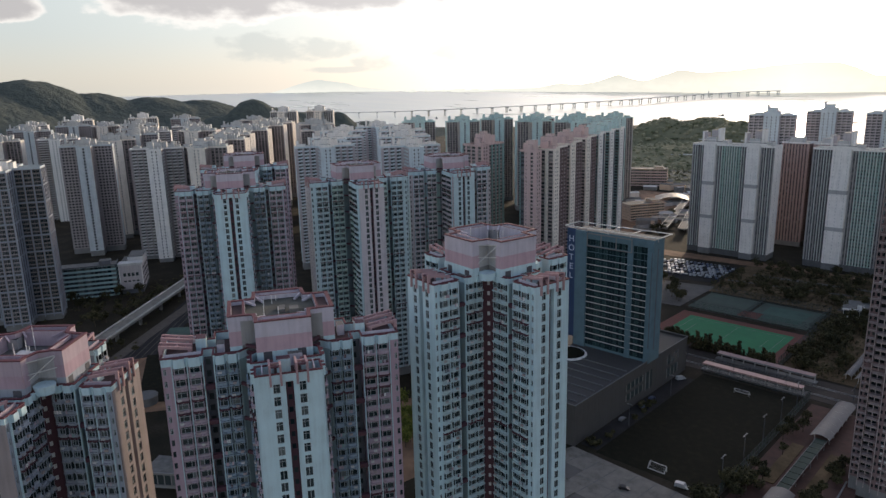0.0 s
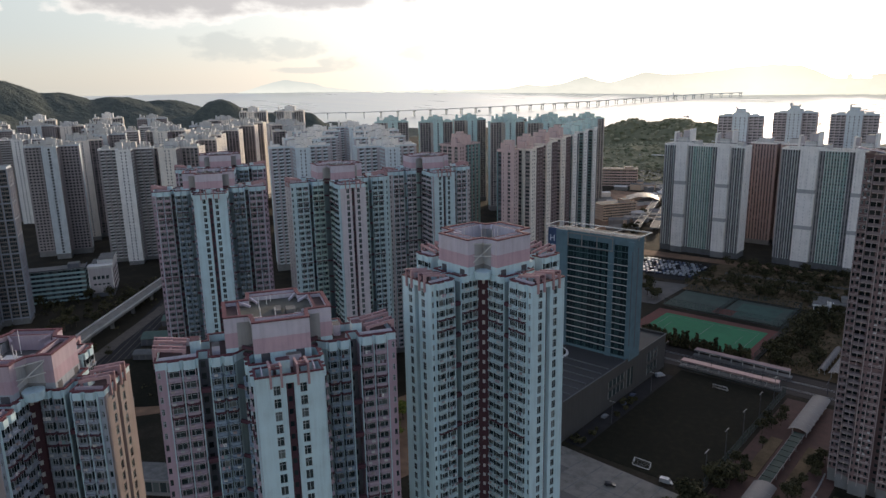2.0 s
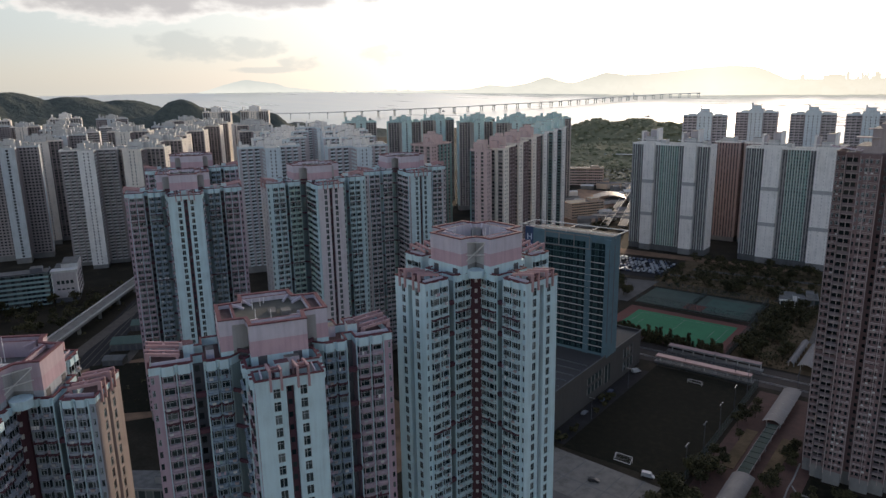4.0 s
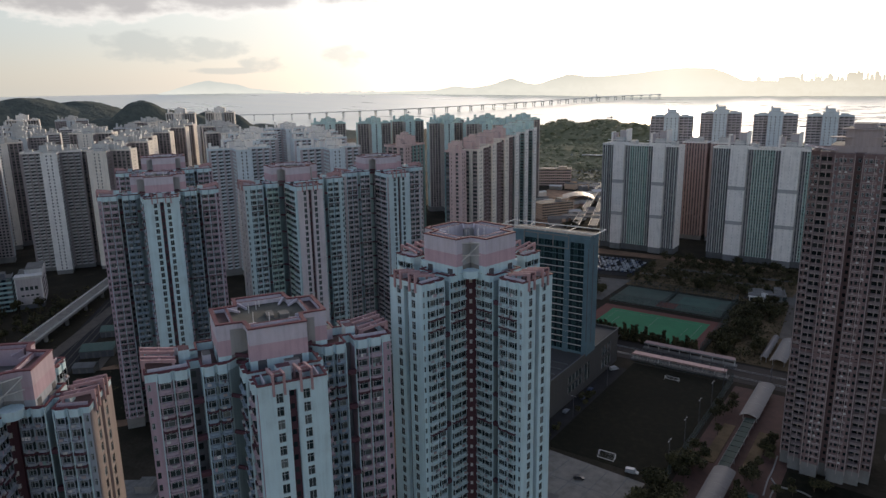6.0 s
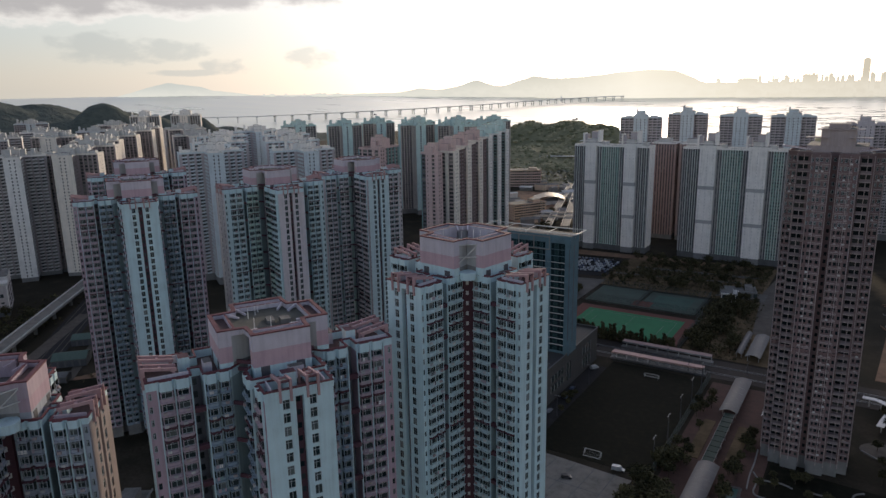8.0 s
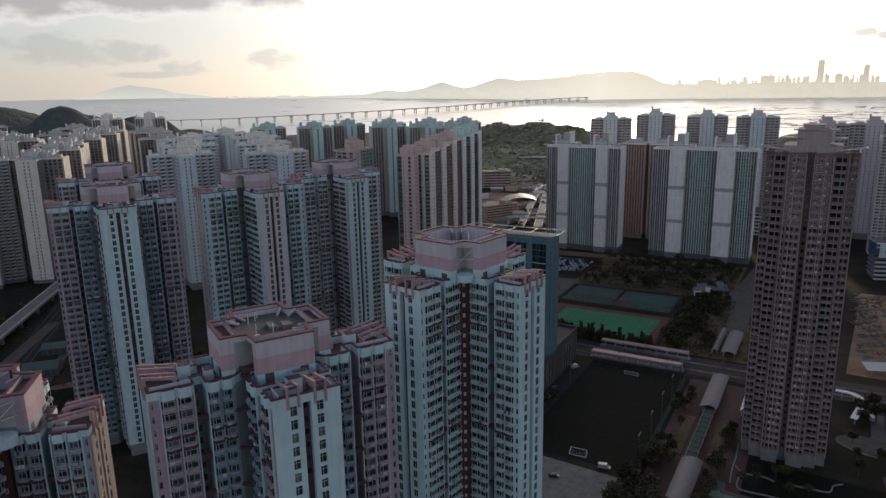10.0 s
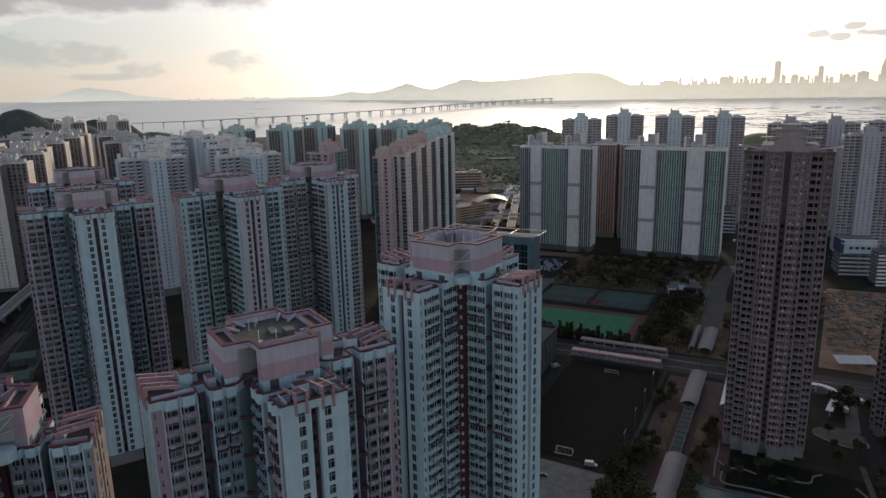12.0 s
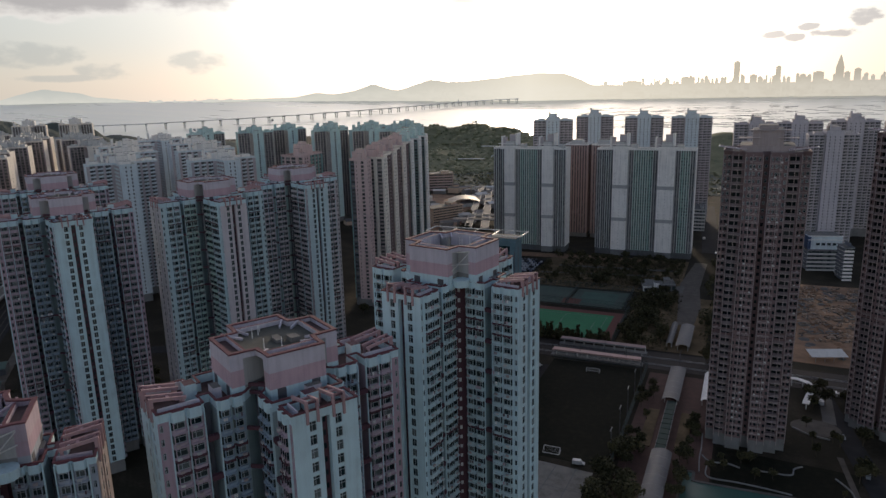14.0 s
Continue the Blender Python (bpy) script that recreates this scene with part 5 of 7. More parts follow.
def far_cross(name, label, m, height, end, side, L=23.0, w=6.2, slot=True, box_mat="plain_white", group="", crown=6.5, kind="balc", inlay="warm_grey", pane="far_pane"):
    def faces(i, d):
        if i % 3 == 1:
            if slot:
                return [(d / 2 - 2.2, d / 2 - 1.2, "lite"), (d / 2 + 1.2, d / 2 + 2.2, "lite")], end
            return [(d / 2 - 1.0, d / 2 + 1.0, "dark")], end
        if kind == "well":
            return spread(d, 4, 2.7, kind, 0.5, 0.5), side
        return spread(d, 3, 3.6, kind, 0.5, 0.5) if kind == "balc" else spread(d, 5, 1.7, kind, 0.4, 0.4), side

    boxes = [(-8.5, 8.5, -4.5, 4.5, crown), (-4.5, 4.5, -8.5, 8.5, crown * 0.97), (2.0, 6.5, -3.5, 1.5, crown + 2.2), (-6, -3.4, -1, 3, crown + 1.2)]
    for a in range(4):
        x, y = turn2((L - 6, 0), a)
        boxes.append((x - 3, x + 3, y - 3, y + 3, 3.2))
        x, y = turn2((L - 12, 3), a)
        boxes.append((x - 1.5, x + 1.5, y - 1.5, y + 1.5, 2.2))
    rb = random.Random(int(abs(m[0][3]) * 3 + height))
    for _ in range(14):
        x, y = turn2((rb.uniform(4, L - 2.5), rb.uniform(-w + 1.8, w - 1.8)), rb.randrange(4))
        a, b = rb.uniform(0.7, 2.2), rb.uniform(0.7, 2.2)
        boxes.append((x - a, x + a, y - b, y + b, rb.choice((1.6, 2.4, 3.5, 5.0, 7.0)) * rb.uniform(0.9, 1.2)))
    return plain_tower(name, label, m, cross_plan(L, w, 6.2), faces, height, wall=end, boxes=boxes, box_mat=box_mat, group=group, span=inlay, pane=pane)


LEFT = "grey and white towers of the far estates"
proto = far_cross("apartment_tower", "grey and white cross-shaped tower with dark window strip", pose(-711, 253, 0, 0, 0, -28), 103, "far_white", "warm_grey", slot=False, box_mat="light_grey", group=LEFT, kind="lite", pane="dim_pane")
for x, y, r in ((-800, 340, -31), (-1055, 310, -31), (-1085, 372, -20), (-905, 385, -31)):
    copy_thing(proto, pose(x, y, random.Random(x).uniform(-1, 3), 0, 0, r))
proto = far_cross("apartment_tower", "white tower with sunlit cream side walls", pose(-632, 286, 0, 0, 0, -33), 101.5, "plain_white", "warm_grey", box_mat="light_grey", group=LEFT, inlay="light_grey")
for x, y, z, r in ((-835, 372, 3, -33), (-930, 470, 1, -33)):
    copy_thing(proto, pose(x, y, z, 0, 0, r))
proto = far_cross("apartment_tower", "cream tower with evening sun on its end walls", pose(-652, 366, 0, 0, 0, -50), 103, "cream", "ledge", w=8.0, box_mat="light_grey", group=LEFT, kind="well", inlay="dusk_brown")
for x, y, z in ((-694, 398, 1), (-735, 446, 1.5), (-790, 505, 2), (-850, 560, 1), (-610, 322, -2), (-770, 400, 3)):
    copy_thing(proto, pose(x, y, z, 0, 0, -50))
proto = far_cross("apartment_tower", "tall pale grey tower with stepped white roof", pose(-1048, 705, 0, 0, 0, -48), 110, "cream", "light_grey", box_mat="plain_white", group=LEFT, crown=9, kind="well", inlay="dusk_brown")
copy_thing(proto, pose(-985, 735, 1, 0, 0, -48))
copy_thing(proto, pose(-1190, 520, -4, 0, 0, -31))
copy_thing(proto, pose(-1230, 430, -4, 0, 0, -31))

MID = "white-roofed towers of the middle estate"
proto = far_cross("apartment_tower", "pale blue tower with many white roof boxes", pose(-482, 362, 0, 0, 0, -31), 104, "hazy_blue", "lilac", group=MID, L=25, inlay="hazy_blue")
for x, y, z, r in ((-420, 402, 0, -31), (-545, 425, 0, -31), (-490, 462, 0.5, -31), (-610, 485, 0, -31), (-560, 525, 0, -31), (-640, 560, 0, -31)):
    copy_thing(proto, pose(x, y, z, 0, 0, r))

TEAL = "teal-capped towers near the bay"
proto = far_cross("apartment_tower", "teal and cream tower with a teal roof box", pose(-640, 630, 0, 0, 0, -40), 106, "pale_teal", "warm_white", box_mat="pale_teal", group=TEAL, L=21, crown=7, slot=False, kind="well", inlay="warm_grey")
for x, y, z, r in ((-592, 660, 0, -40), (-582, 715, 0, -40), (-532, 735, 0.5, -40), (-490, 765, 0, -40), (-452, 790, 0, -40), (-462, 705, 0, -40), (-505, 690, 0.5, -40), (-432, 715, -1, -40)):
    copy_thing(proto, pose(x, y, z, 0, 0, r))


def row_block(name, label, m, height, depth, pier, bay, side, box, group, lone=False):
    """A block of the slab row: a bayed front with a pale windowed flank, and a darker body set back behind it."""
    f = 9.6 if lone else 18.5
    back4 = f + 4.5
    plan = [(-back4, 1.5), (-f, 1.5), (-f, 0), (0, 0), (0, 8), (-6, 8), (-6, depth), (-back4, depth)]

    def faces(i, d):
        if i == 0:
            return [(0.5, d - 0.4, "well")], "deep_teal"
        if i == 2:
            if lone:
                return [(1.2, 1.8, "lite"), (4.7, 7.0, "dark")], pier
            return [(0.8, 5.6, "well"), (6.1, 10.6, "well"), (13.2, 17.0, "well")], pier
        if i == 3:
            return [(1.6, 2.8, "lite"), (4.4, 5.6, "lite")], pier
        if i == 5:
            return spread(d, max(3, int(d / 4.2)), 2.6, "well", 0.4, 0.4), side
        if i in (6, 7):
            return spread(d, 5, 1.8, "lite"), "tan"
        return [], side

    top = plain_tower(name, label, m, plan, faces, height, wall=pier, boxes=[(-9.5, -3, 3, 8, 8.0), (-8, -4.5, 1.5, 3, 5.0), (-13, -10, 5, 11, 6.0)] if lone else [(-16, -6.5, 9, 17, 9.0), (-14, -8.5, 6, 9, 6.0), (-21, -14, 18, depth - 2, 7.0), (-5.5, -2.5, 2.0, 6.5, 3.0), (-13, -8, 11, 15, 11.0)], box_mat=box, group=group, span=bay)
    for x in (-6.6, -0.6) if not lone else (-0.5,):
        o = Mesh()
        o.box(x - 0.45, x + 0.45, -0.35, 0.05, 3, height + 0.6, pier)
        part("pier", o, top)
    return top


PINK = "pink and cream slab row"
row_block("apartment_tower", "pink end block with one dark window strip", pose(-288.3, 398.0, 0, 0, 0, 8), 106.0, 12.5, "dusty_pink", "core", "deep_teal", "dusty_pink", PINK, True)
proto = row_block("apartment_tower", "cream slab with brown bays and pink roof house", pose(-283.5, 413.5, 0, 0, 0, 8), 106.0, 33, "cream", "ledge", "dark_brown", "dusty_pink", PINK)
for x, y, z in ((-297.5, 456, 0), (-312.5, 502, 0.4)):
    copy_thing(proto, pose(x, y, z, 0, 0, 8))
row_block("apartment_tower", "pink and beige slab behind the front row", pose(-356, 420, -1, 0, 0, -2), 106.0, 33, "dusty_pink", "ledge", "es_bay", "dusty_pink", PINK)
proto = row_block("apartment_tower", "pale slab with teal bays between white piers", pose(-323, 539, 0, 0, 0, 8), 106.5, 26, "plain_white", "deep_teal", "core", "pale_teal", PINK)
for x, y, z in ((-330, 570, 0.4), (-337, 600, 0.8)):
    copy_thing(proto, pose(x, y, z, 0, 0, 8))


rng_fin = random.Random(8)


def estate_slab(name, label, x0, x1, y0, depth, height, piers, group):
    """A wide slab with dark window bays and white panel piers, two belts round the piers."""
    w = x1 - x0
    top = thing(name, label, "apartment slab", pose(x0, y0, 0), group)
    fh = 2.75
    floors = int((height - 4) / fh)
    F = Facade(floors, fh, height - floors * fh)
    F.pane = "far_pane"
    u, belts = 0.0, Mesh()
    for a, b in list(piers) + [(w, w)]:
        if a - u > 1:
            d = a - u
            cols = spread(d, max(3, int(d / 2.1)), 1.25, "well", 0.2, 0.2)
            edge = d * 0.22 if d > 15 else d * 0.5
            for lo, hi, wl, sp in ((0, edge, "es_dark", "core"), (edge, d - edge, "es_wall", "es_bay"), (d - edge, d, "es_dark", "core")):
                sel = [c4 for c4 in cols if lo <= (c4[0] + c4[1]) / 2 < hi]
                if hi - lo < 0.5 or not sel:
                    continue
                lo2 = 0 if lo == 0 else max(c4[1] for c4 in cols if (c4[0] + c4[1]) / 2 < lo) + 0.4
                hi2 = d if hi == d else sel[-1][1] + 0.4
                F.face((u + lo2, 0), (u + hi2, 0), [(c4[0] - lo2, c4[1] - lo2, c4[2]) for c4 in sel], wl, sp)
            for j, c4 in enumerate(cols[:-1]):
                if j % 2 == 1 or rng_fin.random() < 0.25:
                    xm = u + (c4[1] + cols[j + 1][0]) / 2
                    fin = Mesh()
                    fin.box(xm - 0.2, xm + 0.2, -0.7, -0.003, F.z0, height, "fin")
                    part("fin", fin, top)
        if b > a:
            F.face((a, 0), (a, -3.2), [], "plain_white")
            F.face((a, -3.2), (b, -3.2), [(1.4, 1.95, "vent"), ((b - a) / 2 - 0.28, (b - a) / 2 + 0.28, "vent"), (b - a - 1.95, b - a - 1.4, "vent")], "plain_white")
            F.face((b, -3.2), (b, 0), [], "plain_white")
            for z in (height * 0.335, height * 0.645):
                belts.box(a - 0.1, b + 0.1, -3.35, 0.0, z, z + 3.0, "grey")
        u = b
    F.face((w, 0), (w, depth), [(depth / 2 - 0.5, depth / 2 + 0.5, "lite")], "plain_white")
    F.face((w, depth), (0, depth), spread(w, int(w / 4), 1.8, "lite"), "light_grey")
    F.face((0, depth), (0, 0), spread(depth, int(depth / 4), 1.8, "lite"), "light_grey")
    g = Mesh()
    g.box(0.2, w - 0.2, 0.2, depth - 0.2, 0, F.z0, "dark_concrete")
    for a, b in piers:
        g.box(a + 0.1, b - 0.1, -3.1, 0.2, 0, F.z0, "concrete")
    part("ground_storey", g, top)
    F.close(top)
    part("belt", belts, top, "grey belts round the white piers")
    r = Mesh()
    plan = [(0, 0)]
    for a, b in piers:
        plan += [(a, 0), (a, -3.2), (b, -3.2), (b, 0)]
    plan += [(w, 0), (w, depth), (0, depth)]
    parapet(r, plan, height, 1.2, 0.35, "plain_white", "plain_white", "roof")
    part("roof", r, top)
    for a, b in piers:
        c4 = (a + b) / 2
        for x0b, x1b, y0b, y1b, z0b, h, mt in ((c4 - 8, c4 + 9, 1, 9, 0, 3.2, "plain_white"), (c4 - 5, c4 + 3, 2, 10, 3.2, 4.0, "light_grey"), (c4 - 2.5, c4 + 3.5, 6, 14, 3.2, 10.0, "lilac"), (c4 + 3.6, c4 + 5.4, 5, 15, 0, 14.5, "plain_white"), (c4 - 10, c4 - 7.2, 9, 15, 0, 10.5, "lilac"), (c4 - 11.6, c4 - 10.1, 8, 16, 0, 11.5, "plain_white"), (c4 + 8, c4 + 13, 4, 12, 0, 4.6, "light_grey")):
            bx = Mesh()
            bx.box(x0b, x1b, y0b, y1b, height + z0b, height + z0b + h, mt, "roof")
            part("roof_house", bx, top)
        for z in (1.6, 4.6):
            bx = Mesh()
            bx.box(c4 - 12, c4 + 13, 0.4, 0.9, height + z, height + z + 0.5, "plain_white")
            part("roof_beam", bx, top, "white open beam along the roof edge")
    return top


SLABS = "wide housing slabs by the park"
estate_slab("apartment_slab", "wide housing slab with white piers and dark bays", -268, -198, 605, 18, 96.0, [(11.5, 21.5), (48, 58.5)], SLABS)
estate_slab("apartment_slab", "wide housing slab with two white banded piers", -171, -86, 611, 18, 96.0, [(15, 28), (54, 68)], SLABS)


def wing_block(name, label, m, height, end, side, group, inlay="lilac"):
    """A block seen beyond the slabs: a pale middle that rises over two darker wings."""
    plan = [(-21, -7), (-7, -7), (-7, -11), (7, -11), (7, -7), (21, -7), (21, 7), (7, 7), (7, 11), (-7, 11), (-7, 7), (-21, 7)]

    def faces(i, d):
        if i in (2, 8):
            return [(2.5, 3.3, "lite"), (d / 2 - 0.4, d / 2 + 0.4, "lite"), (d - 3.3, d - 2.5, "lite")], end
        if i in (0, 4, 6, 10):
            return spread(d, 3, 3.4, "balc"), side
        return spread(d, max(1, int(d / 3.5)), 1.4, "lite"), side

    return plain_tower(name, label, m, plan, faces, height, wall=end, boxes=[(-7, 7, -10.9, 8, 4.5), (-5, 4, -9, 6, 8), (-5, -3.6, -9.5, 0, 10.5), (-16, -9, -4, 4, 3), (9, 16, -4, 4, 3)], box_mat=end, group=group, span=inlay)


BACK = "blocks behind the housing slabs"
for x0, x1 in ((-216, -192.7), (-189.3, -166)):
    plain_tower("apartment_tower", "reddish brown block with white cornice behind the slabs", pose(x0, 676, 0), rect(0, x1 - x0, 0, 20), lambda i, d: (spread(d, int(d / 2.6), 1.3, "well", 0.5, 0.5), "warm_brown"), 94, wall="plain_white", boxes=[(5, 16, 6, 16, 5)], box_mat="light_grey", group=BACK, span="slit")
proto = wing_block("apartment_tower", "block with pale blue middle between lilac grey wings", pose(-241, 722, 0, 0, 0, 12), 116, "hazy_blue", "lilac", BACK)
for x, y, z in ((-213, 806, 0), (-156, 798, -1), (-105, 794, -1)):
    copy_thing(proto, pose(x, y, z, 0, 0, 8))
proto = wing_block("apartment_tower", "pale blue grey block beyond the cleared site", pose(-40, 772, 0, 0, 0, 4), 109, "blush", "lilac", BACK, "lilac")
for x, y, z, r in ((0, 770, 1, 0), (48, 765, 3, -2), (24, 700, -5, 6), (95, 770, 2, -4), (140, 760, 0, -4)):
    copy_thing(proto, pose(x, y, z, 0, 0, r))


def brown_tower(name, label, m, height, group, pick=0):
    """A brown tower: two stepped wings with balcony stacks and a deep dark slit between them."""
    half = [(1.5, 0.0), (7.8, 0.0), (7.8, 2.0), (12.6, 2.0), (12.6, 5.5), (16.0, 5.5), (16.0, 26.0), (11.0, 26.0), (11.0, 30.0), (1.5, 30.0)]
    plan = [(1.5, 3.2)] + half + [(1.5, 25.0), (-1.5, 25.0)] + [(-x, y) for x, y in reversed(half)] + [(-1.5, 3.2)]

    def faces(i, d):
        if abs(d - 3.0) < 0.1:
            return [(1.0, 2.0, "small")], "slit"
        if abs(d - 3.4) < 0.05:
            return [(0.4, 1.1, "small"), (1.8, 2.9, "lite")], "brown"
        if 6.2 < d < 6.4:
            return [(0.35, 1.0, "small"), (1.6, 2.6, "lite"), (2.9, 3.9, "lite"), (4.9, 5.8, "small")], "brown"
        if 4.7 < d < 4.9:
            return [(0.3, d - 0.9, "well")], "brown"
        if d < 5.5:
            return [], "brown"
        return spread(d, int(d / 3.4), 1.5, "lite", 0.5, 0.5), "brown"

    top = plain_tower(name, label, m, plan, faces, height, fh=2.95, wall="brown", cap="beige", boxes=[(-10, 10, 5.5, 24, 3.4), (-5.6, 5.6, 6, 20, 9.6), (-3.5, 3.5, 8, 18, 11.2)], box_mat="ledge", group=group, span="beige", pick=pick, pane="dim_pane")
    for s in (-1, 1):
        c = Mesh()
        p4, q4 = Vector((s * 7.5, 3.2, height + 1.9)), Vector((s * 17.6, 2.6, height + 3.3))
        c.beam(p4, q4, 3.4, 0.3, "coping")
        for dy in (-1.8, 1.8):
            c.beam(p4 + Vector((0, dy, 0.1)), q4 + Vector((0, dy, 0.1)), 0.25, 0.35, "pale_pink")
        c.beam(q4 + Vector((0, -1.9, 0.1)), q4 + Vector((0, 1.9, 0.1)), 0.4, 0.45, "plain_white")
        for x in (9.5, 12.2):
            c.box(s * x - 0.15, s * x + 0.15, 3.0, 3.3, height, height + 2.5, "ledge")
        part("roof_canopy", c, top, "slanting white-edged canopy over the roof terrace")
        e = Mesh()
        e.box(s * 7 - 3.5, s * 7 + 4.0, 5.0, 10, height + 6.2, height + 6.5, "ledge")
        part("roof_ledge", e, top)
        e = Mesh()
        e.box(s * 4 - 3.0, s * 4 + 4.2, 5.4, 9, height + 9.2, height + 9.55, "ledge")
        part("roof_ledge", e, top)
        for x, y in ((1.3, -0.15), (7.6, -0.15), (12.4, 1.85), (15.8, 5.35), (4.9, -0.15), (10.2, 1.85)):
            pp = Mesh()
            pp.box(s * x - 0.12, s * x + 0.12, y - 0.08, y + 0.14, 4, height + 0.5, "ledge")
            part("drain_pipe", pp, top)
    shelf, rg4 = Mesh(), random.Random(12)
    for i in range(int((height - 6) / 2.95)):
        z = height - (i + 1) * 2.95
        for s in (-1, 1):
            for x0, x1, y, out in ((1.6, 4.5, 0.0, 0.5), (12.7, 15.4, 5.5, 0.9), (4.9, 6.0, 0.0, 0.35)):
                shelf.box(min(s * x0, s * x1), max(s * x0, s * x1), y - out, y - 0.003, z + 0.02, z + 0.22, "ledge")
                shelf.box(min(s * x0, s * x1), max(s * x0, s * x1), y - out * 0.6, y - 0.003, z + 2.42, z + 2.56, "ledge")
                if rg4.random() < 0.7:
                    xa = rg4.uniform(x0, max(x0, x1 - 0.8))
                    shelf.box(min(s * xa, s * (xa + 0.8)), max(s * xa, s * (xa + 0.8)), y - 0.4, y - 0.003, z + 0.22, z + 0.75, rg4.choice(("light_grey", "ledge", "beige")))
        for s in (-1, 1):
            shelf.box(min(s * 8.0, s * 11.8), max(s * 8.0, s * 11.8), 1.1, 1.997, z - 0.1, z + 0.12, "ledge")
            shelf.box(min(s * 8.0, s * 11.8), max(s * 8.0, s * 11.8), 1.1, 1.2, z + 0.12, z + 0.95, "beige")
    part("ledge_work", shelf, top, "thin concrete ledges with air conditioners", "stuff")
    for z in (height * 0.42, height * 0.42 - 2.2):
        for x0, x1, y in ((1.5, 7.9, -0.2), (7.9, 12.7, 1.8), (12.7, 16.1, 5.3)):
            for s in (-1, 1):
                b = Mesh()
                b.box(min(s * x0, s * x1), max(s * x0, s * x1), y, y + 0.3, z, z + 0.8, "slit")
                part("belt", b, top)
    return top


BROWN = "tall brown private towers"
brown_tower("apartment_tower", "tall brown tower with stacked balconies and slanting roof canopies", pose(-38.0, 273.0, 0, 0, 0, 0), 126.5, BROWN, pick=9)
brown_tower("apartment_tower", "second tall brown tower at the edge of the estate", pose(15.0, 305.0, 0, 0, 0, -32), 131.0, BROWN)



def banded_tower(name, label, m, height, group):
    """A tower of large dark windows in a pale grid, with belts every fourth floor."""
    L, w = 24.0, 7.5

    def pairs(d, n):
        w4 = d / n
        return [(k4 * w4 + 0.75 + c4 * (w4 / 2 - 0.6), k4 * w4 + 0.75 + c4 * (w4 / 2 - 0.6) + w4 / 2 - 0.85, "win") for k4 in range(n) for c4 in (0, 1)]

    def faces(i, d):
        if i % 3 == 1:
            return pairs(d, 3), "warm_grey"
        return pairs(d, 3), "core" if i % 3 else "dusk_brown"

    top = plain_tower(name, label, m, cross_plan(L, w, 7.5), faces, height, wall="far_white", boxes=[(-7, 7, -5, 5, 6), (-4, 4, -8, 8, 5), (L - 12, L - 6, -3, 3, 4)], box_mat="plain_white", group=group, pane="dim_pane")
    out = inset(cross_plan(L, w, 7.5), -0.22)
    for k4 in range(1, 10):
        z = height - k4 * 11.2
        b4 = Mesh()
        for p4, q4 in zip(out, out[1:] + out[:1]):
            b4.quad((*p4, z), (*q4, z), (*q4, z + 0.9), (*p4, z + 0.9), "blue_grey")
            b4.quad((*p4, z + 0.9), (*q4, z + 0.9), (q4[0] * 0.97, q4[1] * 0.97, z + 0.9), (p4[0] * 0.97, p4[1] * 0.97, z + 0.9), "blue_grey")
        part("belt", b4, top, "pale belt round the tower")
    for p4, q4 in zip(out, out[1:] + out[:1]):
        for k4 in range(4):
            x, y = Vector(p4).lerp(Vector(q4), min(max(k4 / 3, 0.02), 0.98))
            o = Mesh()
            o.box(x - 0.3, x + 0.3, y - 0.3, y + 0.3, 3.0, height + 0.4, "blue_grey")
            part("pier", o, top, "pale upright pier between window pairs")
    return top


banded_tower("apartment_tower", "grey tower with dark windows in a pale grid", pose(-532, 134, 0, 0, 0, -28), 105, "banded towers by the flyover")
# more towers of the far estates
rng = random.Random(23)
spots = [(-1000, 430), (-1120, 560), (-960, 560), (-1060, 250), (-1160, 330), (-930, 300), (-1230, 270), (-1290, 380), (-880, 640), (-800, 590), (-1010, 620), (-700, 520), (-1150, 440), (-770, 300), (-940, 240)]
stock = [o for o in scene.objects if o.parent is None and o.name.startswith("apartment_tower") and "far estates" in str(o.get("group", ""))]
for i, (x, y) in enumerate(spots):
    copy_thing(stock[i % len(stock)], pose(x, y, rng.uniform(-6, 3), 0, 0, -31 + rng.choice((0, 0, 14))))

# ---- hotel on its podium ----
podium = thing("podium_building", "grey concrete shopping podium with a planted roof", "podium")
b = Mesh()
b.prism(rect(-232, -149.5, 236, 345), 0, 18.0, "podium_wall", "roof")
part("wall", b, podium, "blank grey rendered wall")
b = Mesh()
parapet(b, rect(-232, -149.3, 235.8, 345.2), 18.0, 1.1, 0.4, "podium_wall", "dark_concrete", "podium_wall", drop=0.02)
part("roof", b, podium)
for y0, y1, z0, z1 in ((280, 296, 5, 8.4), (280, 296, 10.2, 13.4), (299, 306, 4, 13.4), (322, 334, 3, 8.0), (322, 334, 10, 15)):
    o = Mesh()
    o.box(-149.48, -149.42, y0, y1, z0, z1, "pane")
    for y in np.arange(y0, y1 + 0.1, 4.0):
        o.box(-149.45, -149.2, y - 0.2, y + 0.2, z0, z1, "concrete")
    part("window_band", o, podium)
for i in range(7):
    o = Mesh()
    o.box(-226, -152, 241 + i * 7.2, 241.5 + i * 7.2, 18.05, 18.6, "dark_concrete")
    part("roof_rib", o, podium, "pale upstand across the podium roof")
garden = Mesh()
garden.tube(-186, 286, 18.05, 18.7, 9.5, 9.3, "plain_white", 28)
garden.tube(-186, 286, 18.7, 18.9, 8.2, 8.2, "turf", 28)
part("roof_garden", garden, podium, "round planted bed with a pale rim")

